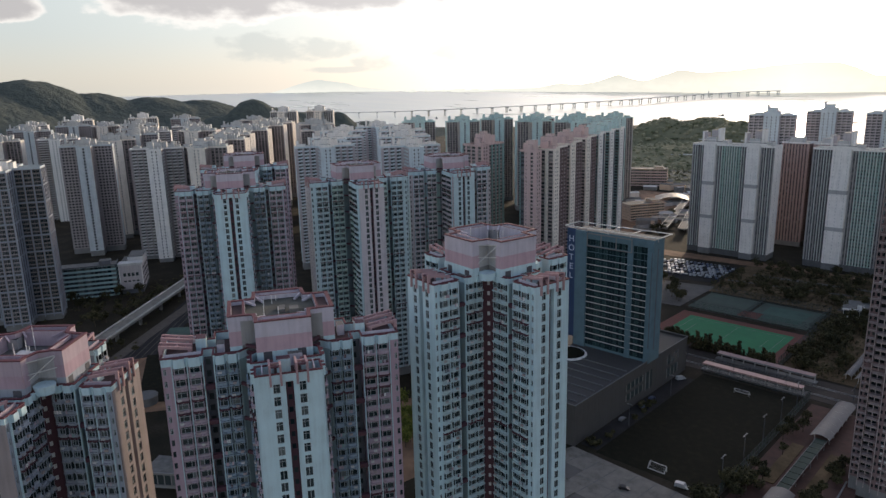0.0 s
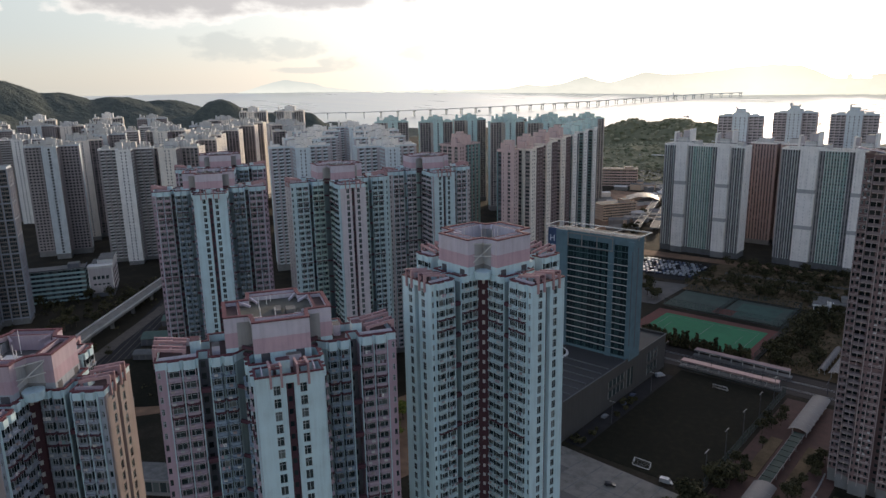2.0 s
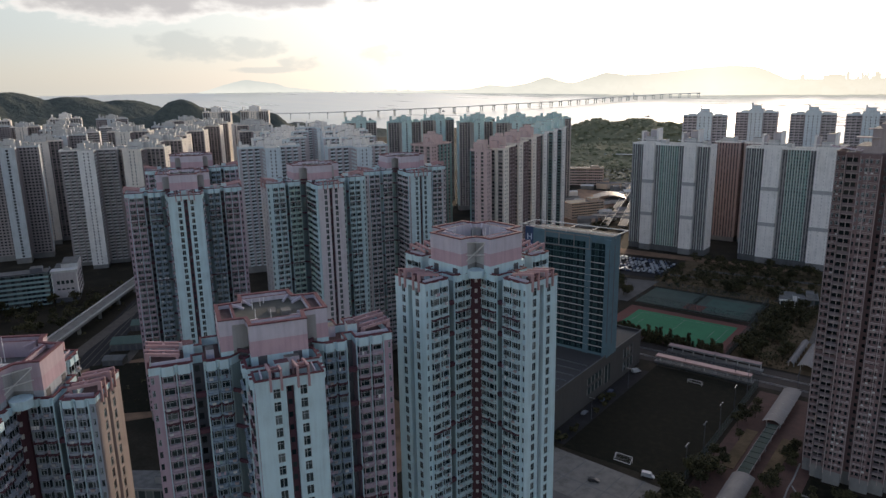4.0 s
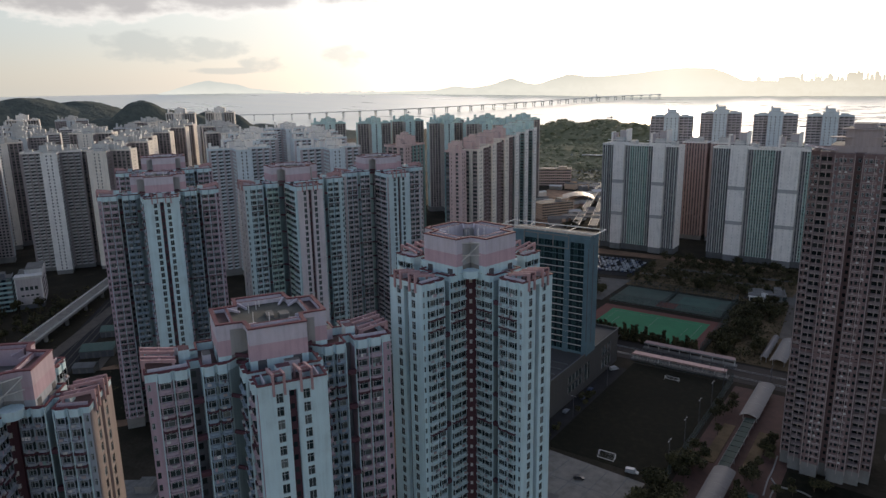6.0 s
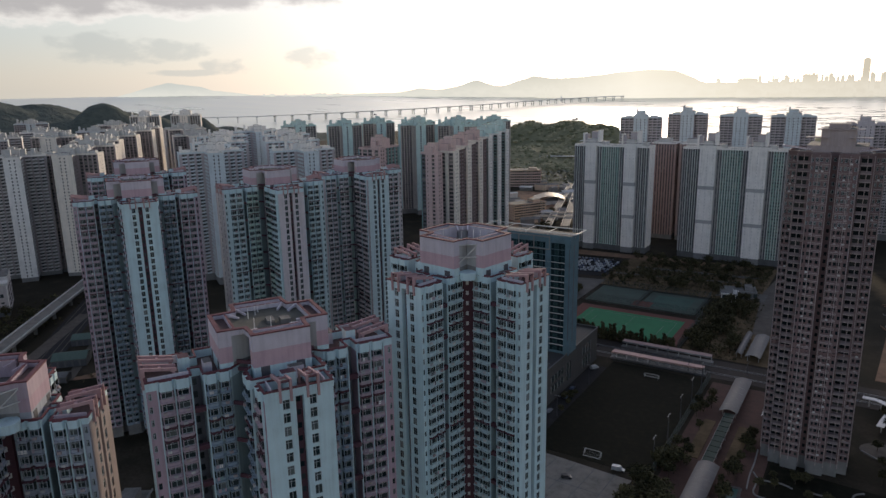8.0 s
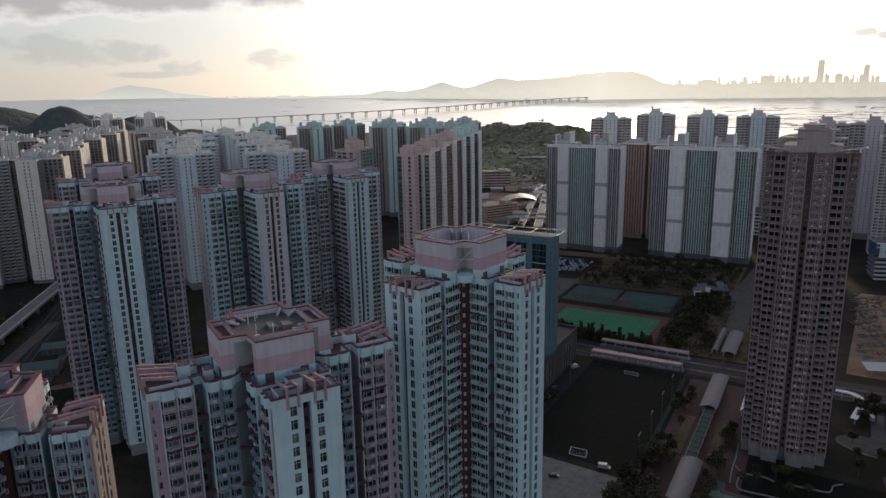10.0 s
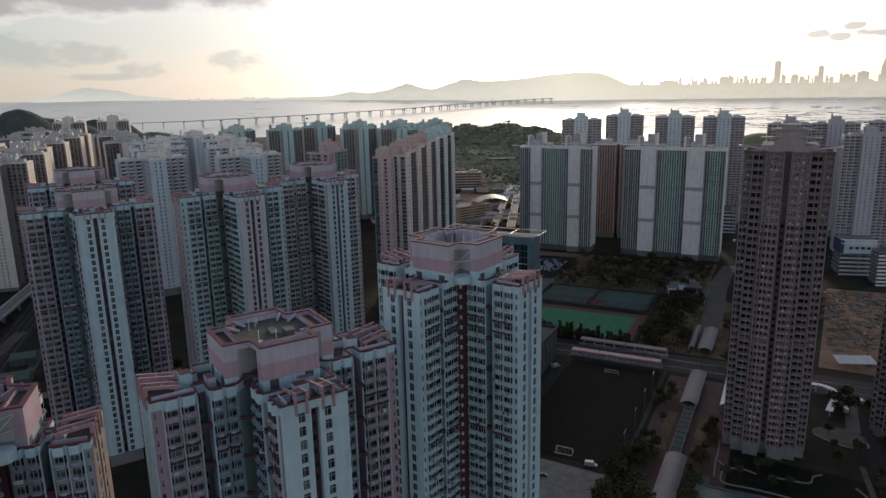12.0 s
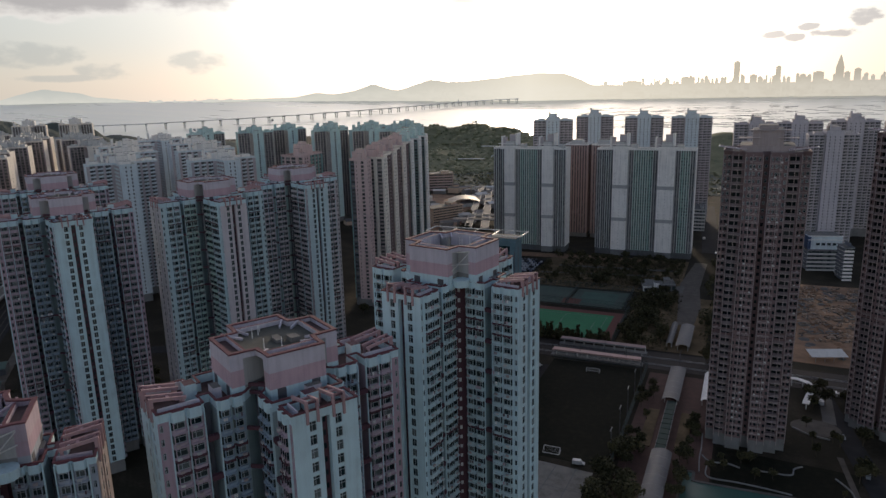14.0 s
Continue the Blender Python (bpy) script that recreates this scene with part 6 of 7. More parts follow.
hotel = thing("hotel", "teal glass hotel slab with pale floor bands", "hotel", pose(-193, 300, 18.05))
HW, HD, HH = 44.0, 11.0, 62.0
b = Mesh()
b.box(0, HW, 0.8, HD, 0, HH, "hotel_teal", "roof")
part("core", b, hotel)
for x0, x1 in ((1.0, 7.6), (30.5, 33.5), (41.3, 44.3)):
    o = Mesh()
    o.box(x0, x1, -0.4 if x0 != 30.5 else 0.1, 0.9, 0, HH - (0 if x0 < 30 else 1.5), "hotel_teal")
    if x0 > 39:
        o.box(x0 + 2.2, x0 + 2.6, -0.45, -0.38, 8, HH - 6, "dark_steel")
    part("pier", o, hotel, "plain teal wall pier")
for i in range(17):
    g = Mesh()
    z = 1.5 + i * 3.35
    for a, c in ((7.6, 19.0), (19.1, 30.5), (33.5, 41.3)):
        nseg = int((c - a) / 1.6)
        for s in range(nseg):
            u0, u1 = a + (c - a) * s / nseg + 0.05, a + (c - a) * (s + 1) / nseg - 0.05
            g.quad((u0, 0.55, z), (u1, 0.55, z), (u1, 0.55, z + 3.0), (u0, 0.55, z + 3.0), "tower_glass")
    part("glazing_band", g, hotel, "", "stuff")
    if 0 < i < 15:
        f = Mesh()
        f.box(7.6, 41.3, 0.1, 0.75, z - 0.26, z + 0.02, "light_grey")
        part("floor_band", f, hotel, "pale grey floor band")
o = Mesh()
o.box(7.6, 33, -0.2, 0.0, HH - 1.2, HH - 0.7, "concrete")
o.box(7.6, 33, -0.2, 0.0, HH - 7.6, HH - 7.1, "concrete")
for x in (7.6, 15.5, 24, 32.5):
    o.box(x, x + 0.5, -0.2, 0.0, HH - 7.1, HH - 1.2, "concrete")
part("crown_frame", o, hotel, "pale open frame at the top storeys")
o = Mesh()
for x0, x1, y0, y1 in ((-5.0, HW + 3.5, -1.2, -0.7), (-5.0, HW + 3.5, HD + 0.5, HD + 1.0), (-5.0, -4.5, -0.7, HD + 0.5), (HW + 3.0, HW + 3.5, -0.7, HD + 0.5)):
    o.box(x0, x1, y0, y1, HH + 1.5, HH + 1.9, "light_grey")
for x in (-4.6, 8, 20, 32, 46.6):
    o.box(x, x + 0.3, -1.0, -0.75, HH, HH + 1.5, "steel")
    o.box(x, x + 0.3, -0.7, HD + 0.5, HH + 1.5, HH + 1.7, "steel")
part("roof_canopy", o, hotel, "thin pale open roof frame on posts")
o = Mesh()
o.box(-4.2, 1.0, 0.2, 1.2, 4, HH + 0.5, "sign_blue")
sign = part("sign_panel", o, hotel, "dark blue upright sign panel")
for i, ch in enumerate("HOTEL"):
    cu = bpy.data.curves.new("letter", "FONT")
    cu.body, cu.size, cu.extrude, cu.align_x = ch, 4.6, 0.06, "CENTER"
    tmp = bpy.data.objects.new("letter", cu)
    me = bpy.data.meshes.new_from_object(tmp)
    bpy.data.objects.remove(tmp)
    me.materials.clear()
    me.materials.append(M["letter"])
    ob = part("letter", me, sign)
    ob.matrix_basis = pose(-1.6, 0.12, HH - 6.5 - i * 4.9, 90, 0, 0)
o = Mesh()
o.box(HW + 0.01, HW + 0.05, 4.6, 5.4, 6, HH - 5, "dark_steel")
part("side_slit", o, hotel, "dark upright slit in the side wall")

# ---- schools and low buildings ----


def low_block(name, label, m, w, d, h, wall, floors, band, category="building", open_deck=False):
    top = thing(name, label, category, m)
    b = Mesh()
    b.box(0.8, w - 0.8, 0.8, d - 0.8, 0, h - 0.3, wall, "roof")
    part("core", b, top)
    fh = h / floors
    for i in range(floors):
        s = Mesh()
        z = i * fh
        s.box(0, w, 0, d, z + fh - 0.25, z + fh, band, "roof")
        s.box(0, w, 0, 0.25, z, z + 1.25, band)
        s.box(w - 0.25, w, 0, d, z, z + 1.1, band)
        part("gallery", s, top)
        g = Mesh()
        for j in range(int(w / 3)):
            g.quad((j * 3 + 0.9, 0.76, z + 1.1), (j * 3 + 3.4, 0.76, z + 1.1), (j * 3 + 3.4, 0.76, z + fh - 0.5), (j * 3 + 0.9, 0.76, z + fh - 0.5), "pane")
        for j in range(int(d / 4)):
            g.quad((w - 0.76, j * 4 + 1, z + 1.1), (w - 0.76, j * 4 + 3.8, z + 1.1), (w - 0.76, j * 4 + 3.8, z + fh - 0.5), (w - 0.76, j * 4 + 1, z + fh - 0.5), "pane")
        part("window_band", g, top, "", "stuff")
    c = Mesh()
    c.box(-0.3, w + 0.3, -0.3, 0.1, h, h + 0.9, wall)
    c.box(w - 0.1, w + 0.3, 0.1, d, h, h + 0.9, wall)
    c.box(w * 0.7, w * 0.9, d * 0.3, d * 0.8, h, h + 3.0, wall, "roof")
    part("parapet", c, top)
    return top


low_block("school_building", "seven-storey school with teal gallery bands", pose(-560, 166, 0, 0, 0, 62), 40, 16, 24, "core", 7, "school_teal", "school")
hall = thing("school_building", "pale pink and white school hall with few windows", "school", pose(-541, 203, 0, 0, 0, 60))
o = Mesh()
o.box(0, 17, 0, 34, 3.5, 22.5, "lilac", "roof")
part("wall", o, hall, "plain pale pink upper wall")
o = Mesh()
o.box(0.8, 16.2, 0.8, 33.2, 0, 3.5, "core")
part("ground_storey", o, hall)
o = Mesh()
o.box(-0.3, 17.3, -0.3, 9.0, 22.504, 24.2, "light_grey")
o.box(6.0, 17.2, 9.004, 33.8, 22.504, 27.0, "light_grey", "roof")
part("roof_block", o, hall, "white stepped roof block")
for z, hh in ((9.5, 1.2), (14.0, 2.6)):
    for i in range(4):
        o = Mesh()
        o.box(3.0 + i * 3.0, 5.0 + i * 3.0, -0.06, -0.003, z, z + hh, "pane")
        part("window", o, hall)
for i in range(6):
    for z in (6.0, 10.0, 14.0, 18.0):
        o = Mesh()
        o.box(17.003, 17.06, 2.5 + i * 5.2, 5.5 + i * 5.2, z, z + 2.0, "pane")
        part("window", o, hall)
for x in (0.0, 16.4):
    o = Mesh()
    o.box(x, x + 0.6, -0.35, -0.003, 3.5, 22.4, "plain_white")
    part("pier", o, hall)
school = low_block("school_building", "white school with a blue-sided hall above open galleries", pose(5, 602, 0, 0, 0, 14), 26, 20, 17, "core", 5, "light_grey", "school")
o = Mesh()
o.box(0.2, 25.8, 0.2, 19.8, 17.95, 29.0, "hazy_blue", "roof")
part("hall", o, school, "pale blue-white hall on the upper storeys")
o = Mesh()
o.box(-0.1, 0.197, 0.4, 19.6, 18.2, 28.6, "sign_blue")
o.box(0.2, 2.0, -0.1, 0.197, 18.2, 28.6, "sign_blue")
part("blue_panel", o, school, "deep blue side panel")
for x in (6.0, 10.2, 14.4, 18.6):
    o = Mesh()
    o.box(x, x + 2.8, 0.1, 0.19, 21.4, 23.4, "pane")
    part("window", o, school)
for z in (25.8, 28.9):
    o = Mesh()
    o.box(-0.3, 26.3, -0.5, 0.19, z, z + 0.5, "plain_white")
    part("cornice", o, school)
low_block("school_building", "white stair tower of the school with open landings", pose(28.5, 577, 0, 0, 0, 14), 7, 18, 26, "core", 9, "plain_white", "school")
low_block("low_building", "pale stepped block beyond the yard", pose(-512, 925, 0, 0, 0, 28), 62, 30, 24, "tan", 6, "dusty_pink")
low_block("low_building", "ochre car park building with open decks", pose(-372, 690, 0, 0, 0, 60), 44, 24, 18, "tan", 6, "tan", "car park")
low_block("low_building", "small dark shop block beside the road", pose(-98, 740, 0, 0, 0, 5), 16, 40, 22, "grey", 6, "light_grey")
low_block("low_building", "small white park building with glass front", pose(-110, 490, 0, 0, 0, 14), 12, 9, 5.5, "plain_white", 1, "plain_white")
low_block("low_building", "low park pavilion with a broad concrete roof", pose(-112, 500, 0, 0, 0, 14), 24, 17, 4.6, "concrete", 1, "concrete")


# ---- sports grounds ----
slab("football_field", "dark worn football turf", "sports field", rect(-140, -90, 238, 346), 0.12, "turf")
lines = Mesh()
for x0, x1, y0, y1 in ((-136, -94, 242, 242.15), (-136, -94, 341.8, 342), (-136, -135.85, 242, 342), (-94.15, -94, 242, 342), (-136, -94, 291.9, 292.05), (-124, -106, 253, 253.12), (-124, -106, 331, 331.12)):
    lines.box(x0, x1, y0, y1, 0.121, 0.126, "turf")
solid("field_lines", lines, "faint worn field lines", "field marking", kind="structure")
slab("green_pitch", "bright green hard pitch with white lines", "sports pitch", rect(-186, -121, 386, 433), 0.14, "green_court")
slab("pitch_surround", "dull red surround of the green pitch", "sports pitch", rect(-194, -115, 380, 440), 0.10, "red_court")
lines = Mesh()
for x0, x1, y0, y1 in ((-182, -125, 390, 390.25), (-182, -125, 428.8, 429), (-182, -181.8, 390, 429), (-125.2, -125, 390, 429), (-153.1, -152.9, 390, 429), (-176, -175.8, 402, 418), (-131.2, -131, 402, 418)):
    lines.box(x0, x1, y0, y1, 0.141, 0.147, "marking")
solid("pitch_lines", lines, "white lines on the green pitch", "field marking", kind="structure")
for x0, x1, y0, y1, mt in ((-196, -160, 450, 490, "grey_court"), (-158, -119, 450, 490, "grey_court"), (-152, -126, 456, 484, "teal_court")):
    slab("court", "grey green ball court behind a mesh fence", "ball court", rect(x0, x1, y0, y1), 0.13 if mt == "grey_court" else 0.16, mt)
slab("court", "small red ball court", "ball court", rect(-163, -150, 452, 464), 0.17, "red_court")


def fence(label, a, b, h, step=4.0, mesh=True):
    """A tall mesh fence: posts, rails and thin wires."""
    top = thing("fence", label, "fence")
    a, b = Vector(a), Vector(b)
    d = b - a
    n = max(1, int(d.length / step))
    post = Mesh()
    post.box(-0.07, 0.07, -0.07, 0.07, 0, h, "dark_steel")
    post = post.data("post")
    for i in range(n + 1):
        p = a + d * i / n
        ob = part("post", post, top)
        ob.matrix_basis = pose(p.x, p.y, 0)
    for z in (0.2, h * 0.5, h):
        r = Mesh()
        r.beam((a.x, a.y, z), (b.x, b.y, z), 0.08, 0.08, "dark_steel")
        part("rail", r, top)
    w = Mesh()
    for i in range(int(h / 0.25)):
        w.beam((a.x, a.y, 0.25 * i + 0.3), (b.x, b.y, 0.25 * i + 0.3), 0.04, 0.04, "net_green")
    part("wire_mesh", w, top, "", "stuff")
    return top


for a, b, h in (((-140, 347), (-88, 349), 5), ((-88, 349), (-88, 237), 5), ((-194, 380), (-113, 380), 4), ((-113, 380), (-113, 446), 6), ((-194, 447), (-115, 447), 6), ((-117, 447), (-117, 492), 6), ((-197, 492), (-117, 492), 5), ((-158.8, 448), (-158.8, 491), 4)):
    fence("dark mesh fence round the sports ground", a, b, h)


def goal(x, y, r):
    top = thing("goal", "white tubular football goal with a slack net", "goal", pose(x, y, 0.12, 0, 0, r), "football goals")
    for nm, a, b in (("post", (-3.6, 0, 0), (-3.6, 0, 2.4)), ("post", (3.6, 0, 0), (3.6, 0, 2.4)), ("crossbar", (-3.6, 0, 2.4), (3.6, 0, 2.4)), ("back_stay", (-3.6, 0, 2.4), (-3.6, -2, 0)), ("back_stay", (3.6, 0, 2.4), (3.6, -2, 0)), ("back_bar", (-3.6, -2, 0.06), (3.6, -2, 0.06))):
        o = Mesh()
        o.beam(a, b, 0.14, 0.14, "plain_white")
        part(nm, o, top)
    o = Mesh()
    for i in range(13):
        o.beam((-3.6 + i * 0.6, 0, 2.4), (-3.6 + i * 0.6, -2, 0.05), 0.03, 0.03, "light_grey")
    part("net", o, top, "", "stuff")


goal(-115, 333.5, 180)
goal(-114, 243, 0)


def mast(x, y, h, label, r=0.0, arm=1.6):
    top = thing("street_lamp", label, "lamp post", pose(x, y, 0, 0, 0, r), "lamp posts")
    p = Mesh()
    p.tube(0, 0, 0, h, 0.17, 0.10, "dark_steel", 8)
    part("pole", p, top)
    a = Mesh()
    a.box(-arm, arm, -0.08, 0.08, h - 0.2, h, "steel")
    part("arm", a, top)
    for s in (-1, 1):
        l = Mesh()
        l.box(s * arm - 0.4, s * arm + 0.4, -0.25, 0.25, h - 0.35, h - 0.1, "concrete")
        part("lamp_head", l, top)


for y in (246, 268, 290, 312, 334):
    mast(-89.5, y, 14, "tall steel floodlight mast beside the football field", 90)
for x, y in ((-100, 351), (-126, 351), (-141, 268), (-141, 310)):
    mast(x, y, 11, "slim steel lamp post", 0, 1.0)

# ---- light railway ----
for y in (356.5, 366.5):
    t = thing("rail_track", "pair of steel rails on concrete sleepers", "railway track")
    for s in (-0.72, 0.72):
        r = Mesh()
        r.box(-255, 130, y + s - 0.05, y + s + 0.05, 0.3, 0.46, "steel")
        part("rail", r, t)
    sl = Mesh()
    for i in range(320):
        sl.box(-255 + i * 1.2, -254.72 + i * 1.2, y - 1.25, y + 1.25, 0.12, 0.3, "dark_concrete")
    part("sleeper", sl, t, "", "stuff")
for y0, mt, lab in ((351.2, "pink", "long platform roof with a pink edge"), (370.0, "canopy", "long dull red platform roof")):
    t = thing("platform_shelter", lab, "station platform")
    o = Mesh()
    o.box(-143, -91, y0 - 1.2, y0 + 2.6, 0.12, 1.0, "concrete")
    part("platform", o, t)
    o = Mesh()
    o.box(-142, -92, y0 - 2.0, y0 + 2.6, 4.4, 4.65, "platform_pink" if mt == "pink" else "platform_red")
    o.box(-142.1, -91.9, y0 - 2.1, y0 - 1.9, 3.9, 4.75, "platform_pink" if mt == "pink" else "concrete")
    part("roof", o, t)
    for i in range(9):
        o = Mesh()
        o.box(-140.2 + i * 6, -139.8 + i * 6, y0 + 0.3, y0 + 0.7, 1.0, 4.4, "light_grey")
        part("column", o, t)
for i in range(9):
    x = -240 + i * 42
    t = thing("catenary_mast", "slim steel mast for the overhead line", "railway mast", pose(x, 361.5, 0), "overhead line masts")
    o = Mesh()
    o.tube(0, 0, 0.1, 8.0, 0.16, 0.12, "dark_steel", 8)
    part("pole", o, t)
    o = Mesh()
    o.box(-0.06, 0.06, -5.5, 5.5, 6.9, 7.05, "dark_steel")
    part("arm", o, t)

# ---- covered walkways ----


def covered_way(label, x, y0, y1, w=8.0, z=5.0, group="covered walkways", roof="canopy"):
    top = thing("covered_walkway", label, "walkway canopy", pose(x, 0, 0), group)
    n = 10
    for s in range(int((y1 - y0) / 6.5)):
        a = y0 + (y1 - y0) * s / int((y1 - y0) / 6.5)
        b = y0 + (y1 - y0) * (s + 1) / int((y1 - y0) / 6.5) - 0.05
        o = Mesh()
        for i in range(n):
            u0, u1 = -1 + 2 * i / n, -1 + 2 * (i + 1) / n
            p = [(u * w / 2, z - 1.4 * u * u) for u in (u0, u1)]
            o.quad((p[0][0], a, p[0][1]), (p[1][0], a, p[1][1]), (p[1][0], b, p[1][1]), (p[0][0], b, p[0][1]), roof)
            o.quad((p[1][0], a, p[1][1] - 0.15), (p[0][0], a, p[0][1] - 0.15), (p[0][0], b, p[0][1] - 0.15), (p[1][0], b, p[1][1] - 0.15), roof)
            o.quad((p[0][0], a, p[0][1] - 0.15), (p[1][0], a, p[1][1] - 0.15), (p[1][0], a, p[1][1]), (p[0][0], a, p[0][1]), "light_grey")
        part("roof_panel", o, top)
        for sx in (-1, 1):
            q = Mesh()
            q.tube(sx * w * 0.36, (a + b) / 2, 0.08, z - 0.9, 0.13, 0.13, "light_grey", 8)
            part("column", q, top)
    return top


covered_way("pale vaulted canopy over the walkway", -71.5, 305.5, 347, 8.0)
covered_way("long pale vaulted canopy over the walkway", -69.5, 196, 254, 8.5)
covered_way("pale vaulted canopy beyond the railway", -72.5, 381, 420, 8.0)
covered_way("narrow pale canopy beside the walkway", -80.5, 384, 424, 3.6, 4.2)
covered_way("white membrane shelter beside the brown tower", -55.5, 308, 344, 4.5, 5.5, roof="plain_white")
w = thing("covered_walkway", "flat glazed roof linking two canopies", "walkway canopy", pose(-70.5, 0, 0), "covered walkways")
for i in range(10):
    o = Mesh()
    o.box(-2.2, 2.2, 255 + i * 5, 259.6 + i * 5, 3.3, 3.5, "net_green")
    o.box(-2.3, -2.1, 255 + i * 5, 259.6 + i * 5, 3.5, 3.62, "concrete")
    o.box(2.1, 2.3, 255 + i * 5, 259.6 + i * 5, 3.5, 3.62, "concrete")
    part("roof_panel", o, w)
for i in range(6):
    for s in (-1.8, 1.8):
        o = Mesh()
        o.tube(s, 257 + i * 9, 0.08, 3.3, 0.09, 0.09, "steel", 6)
        part("column", o, w)
for x in (-78, -63):
    slab("planting_bed", "long dark planted bed beside the walkway", "planting bed", rect(x - 2.5, x + 2.5, 262, 300), 0.4, "park")

# gardens round the brown tower
slab("lawn", "dark clipped lawn in the tower garden", "lawn", [(-49, 240), (0, 240), (6, 268), (-49, 272)], 0.12, "turf")
slab("pool", "shallow green garden pool", "pool", [(-60, 212), (-12, 214), (-12, 241), (-56.4, 239.8), (-56.8, 246.8), (-60, 246)], 0.16, "pool")
rim = Mesh()
for a, b in (((-60.4, 246.8), (-56.2, 247.4)), ((-56.2, 247.4), (-56.0, 240.4)), ((-56.0, 240.4), (-11.5, 241.6)), ((-60.4, 246.8), (-60.4, 212))):
    rim.beam((*a, 0.25), (*b, 0.25), 1.2, 0.5, "paving")
solid("pool_rim", rim, "pale stone rim of the garden pool", "pool rim", kind="structure")


def smooth_line(pts, n=5):
    """A Catmull-Rom line through a few corners of the plan."""
    p = [pts[0]] + list(pts) + [pts[-1]]
    out = []
    for a, b, c, d in zip(p, p[1:], p[2:], p[3:]):
        for i in range(n):
            t = i / n
            out.append(tuple(0.5 * (2 * b[k4] + (c[k4] - a[k4]) * t + (2 * a[k4] - 5 * b[k4] + 4 * c[k4] - d[k4]) * t * t + (3 * b[k4] - a[k4] - 3 * c[k4] + d[k4]) * t ** 3) for k4 in (0, 1)))
    return out + [tuple(pts[-1])]


for pts in (((-55, 282), (-54.6, 269), (-54.8, 260), (-54.2, 248.5)), ((-54.0, 262.7), (-50.6, 258.2), (-43.5, 258.9), (-39.1, 257.2)), ((-34, 257.5), (-26.4, 257.9), (-20, 258.8), (-18.6, 264.3), (-15.5, 267.2)), ((-51.6, 254), (-50.7, 245.6), (-40, 245.4), (-29.6, 244.8), (-20.3, 243.6)), ((-17.7, 303.2), (-10.5, 297.7), (-3, 296)), ((-4, 262), (0.6, 254), (1.5, 246))):
    o = Mesh()
    line = smooth_line(pts)
    for a, b in zip(line, line[1:]):
        o.beam((*a, 0.3), (*b, 0.3), 0.55, 0.5, "concrete")
    solid("garden_wall", o, "low pale curving garden wall", "garden wall")
slab("lawn", "dark lawn terrace inside the curving garden walls", "lawn", [(-50.6, 254), (-49.6, 246.4), (-21, 244.6), (-20.5, 257.6), (-34, 256.6), (-44, 257.6)], 0.14, "turf")
slab("pavement", "round paved turning place by the tower entrance", "pavement", [(-8 + 10.5 * math.cos(i * 0.3142), 306 + 8.5 * math.sin(i * 0.3142)) for i in range(20)], 0.15, "plaza")
slab("pavement", "pale garden path towards the second tower", "pavement", strip((-0.6, 281), (2.8, 246), 2.2), 0.16, "plaza")
slab("pavement", "pale paved drive between the brown towers", "pavement", strip((-1.2, 345), (-1.8, 312), 5.6), 0.145, "paving")
gate = thing("gate_canopy", "white curved canopy along the tower entrance", "canopy")
bend = [(-11.5, 322), (-10.2, 329), (-8.6, 336), (-7.8, 343), (-9.0, 349), (-13.0, 352), (-19.0, 352.5)]
for i, (a4, b4) in enumerate(zip(bend, bend[1:])):
    o = Mesh()
    o.beam((*a4, 4.3 + i * 0.004), (*b4, 4.3 + i * 0.004), 3.0, 0.3, "plain_white")
    part("roof_panel", o, gate)
    o = Mesh()
    o.tube((a4[0] + b4[0]) / 2, (a4[1] + b4[1]) / 2, 0.1, 4.2, 0.22, 0.22, "light_grey", 8)
    part("column", o, gate)

# flyover on the other side of the towers
fly = thing("flyover", "pale concrete flyover with solid parapets", "flyover")
a, b = Vector((-600, 348)), Vector((-318, 16))
d = (b - a).normalized()
s = Vector((d.y, -d.x))
for i in range(14):
    p, q2 = a + (b - a) * i / 14, a + (b - a) * (i + 1) / 14
    o = Mesh()
    o.beam((*p, 7.3), (*q2, 7.3), 9.2, 1.4, "concrete")
    part("deck", o, fly)
    for k2 in (-4.4, 4.4):
        o = Mesh()
        e0, e1 = p + s * k2, q2 + s * k2
        o.beam((*e0, 8.5), (*e1, 8.5), 0.35, 1.1, "light_grey")
        part("parapet", o, fly)
    o = Mesh()
    o.tube(p.x, p.y, 0, 6.7, 1.2, 1.2, "concrete", 10)
    part("pier", o, fly)
o = Mesh()
o.beam((*a, 8.02), (*b, 8.02), 8.2, 0.05, "forecourt")
part("carriageway", o, fly)
slab("lawn", "dark grass beside the flyover", "lawn", [(-400, 160), (-340, 128), (-318, 150), (-372, 190)], 0.14, "turf")
tank = Mesh()
tank.tube(-336, 131, 0, 4.0, 5.6, 5.6, "dark_concrete", 28)
tank.tube(-336, 131, 4.0, 4.4, 5.9, 5.9, "dark_concrete", 28)
tank.tube(-336, 131, 4.4, 4.5, 4.9, 4.9, "dark_concrete", 28)
solid("round_tank", tank, "round pale concrete tank with a rim", "tank")
low_block("low_building", "low concrete service building under the towers", pose(-262, 96, 0, 0, 0, 35), 30, 14, 6, "concrete", 1, "concrete")
low_block("low_building", "low white roofed building between the towers", pose(-214, 90, 0, 0, 0, -31), 22, 12, 5, "plain_white", 1, "light_grey")


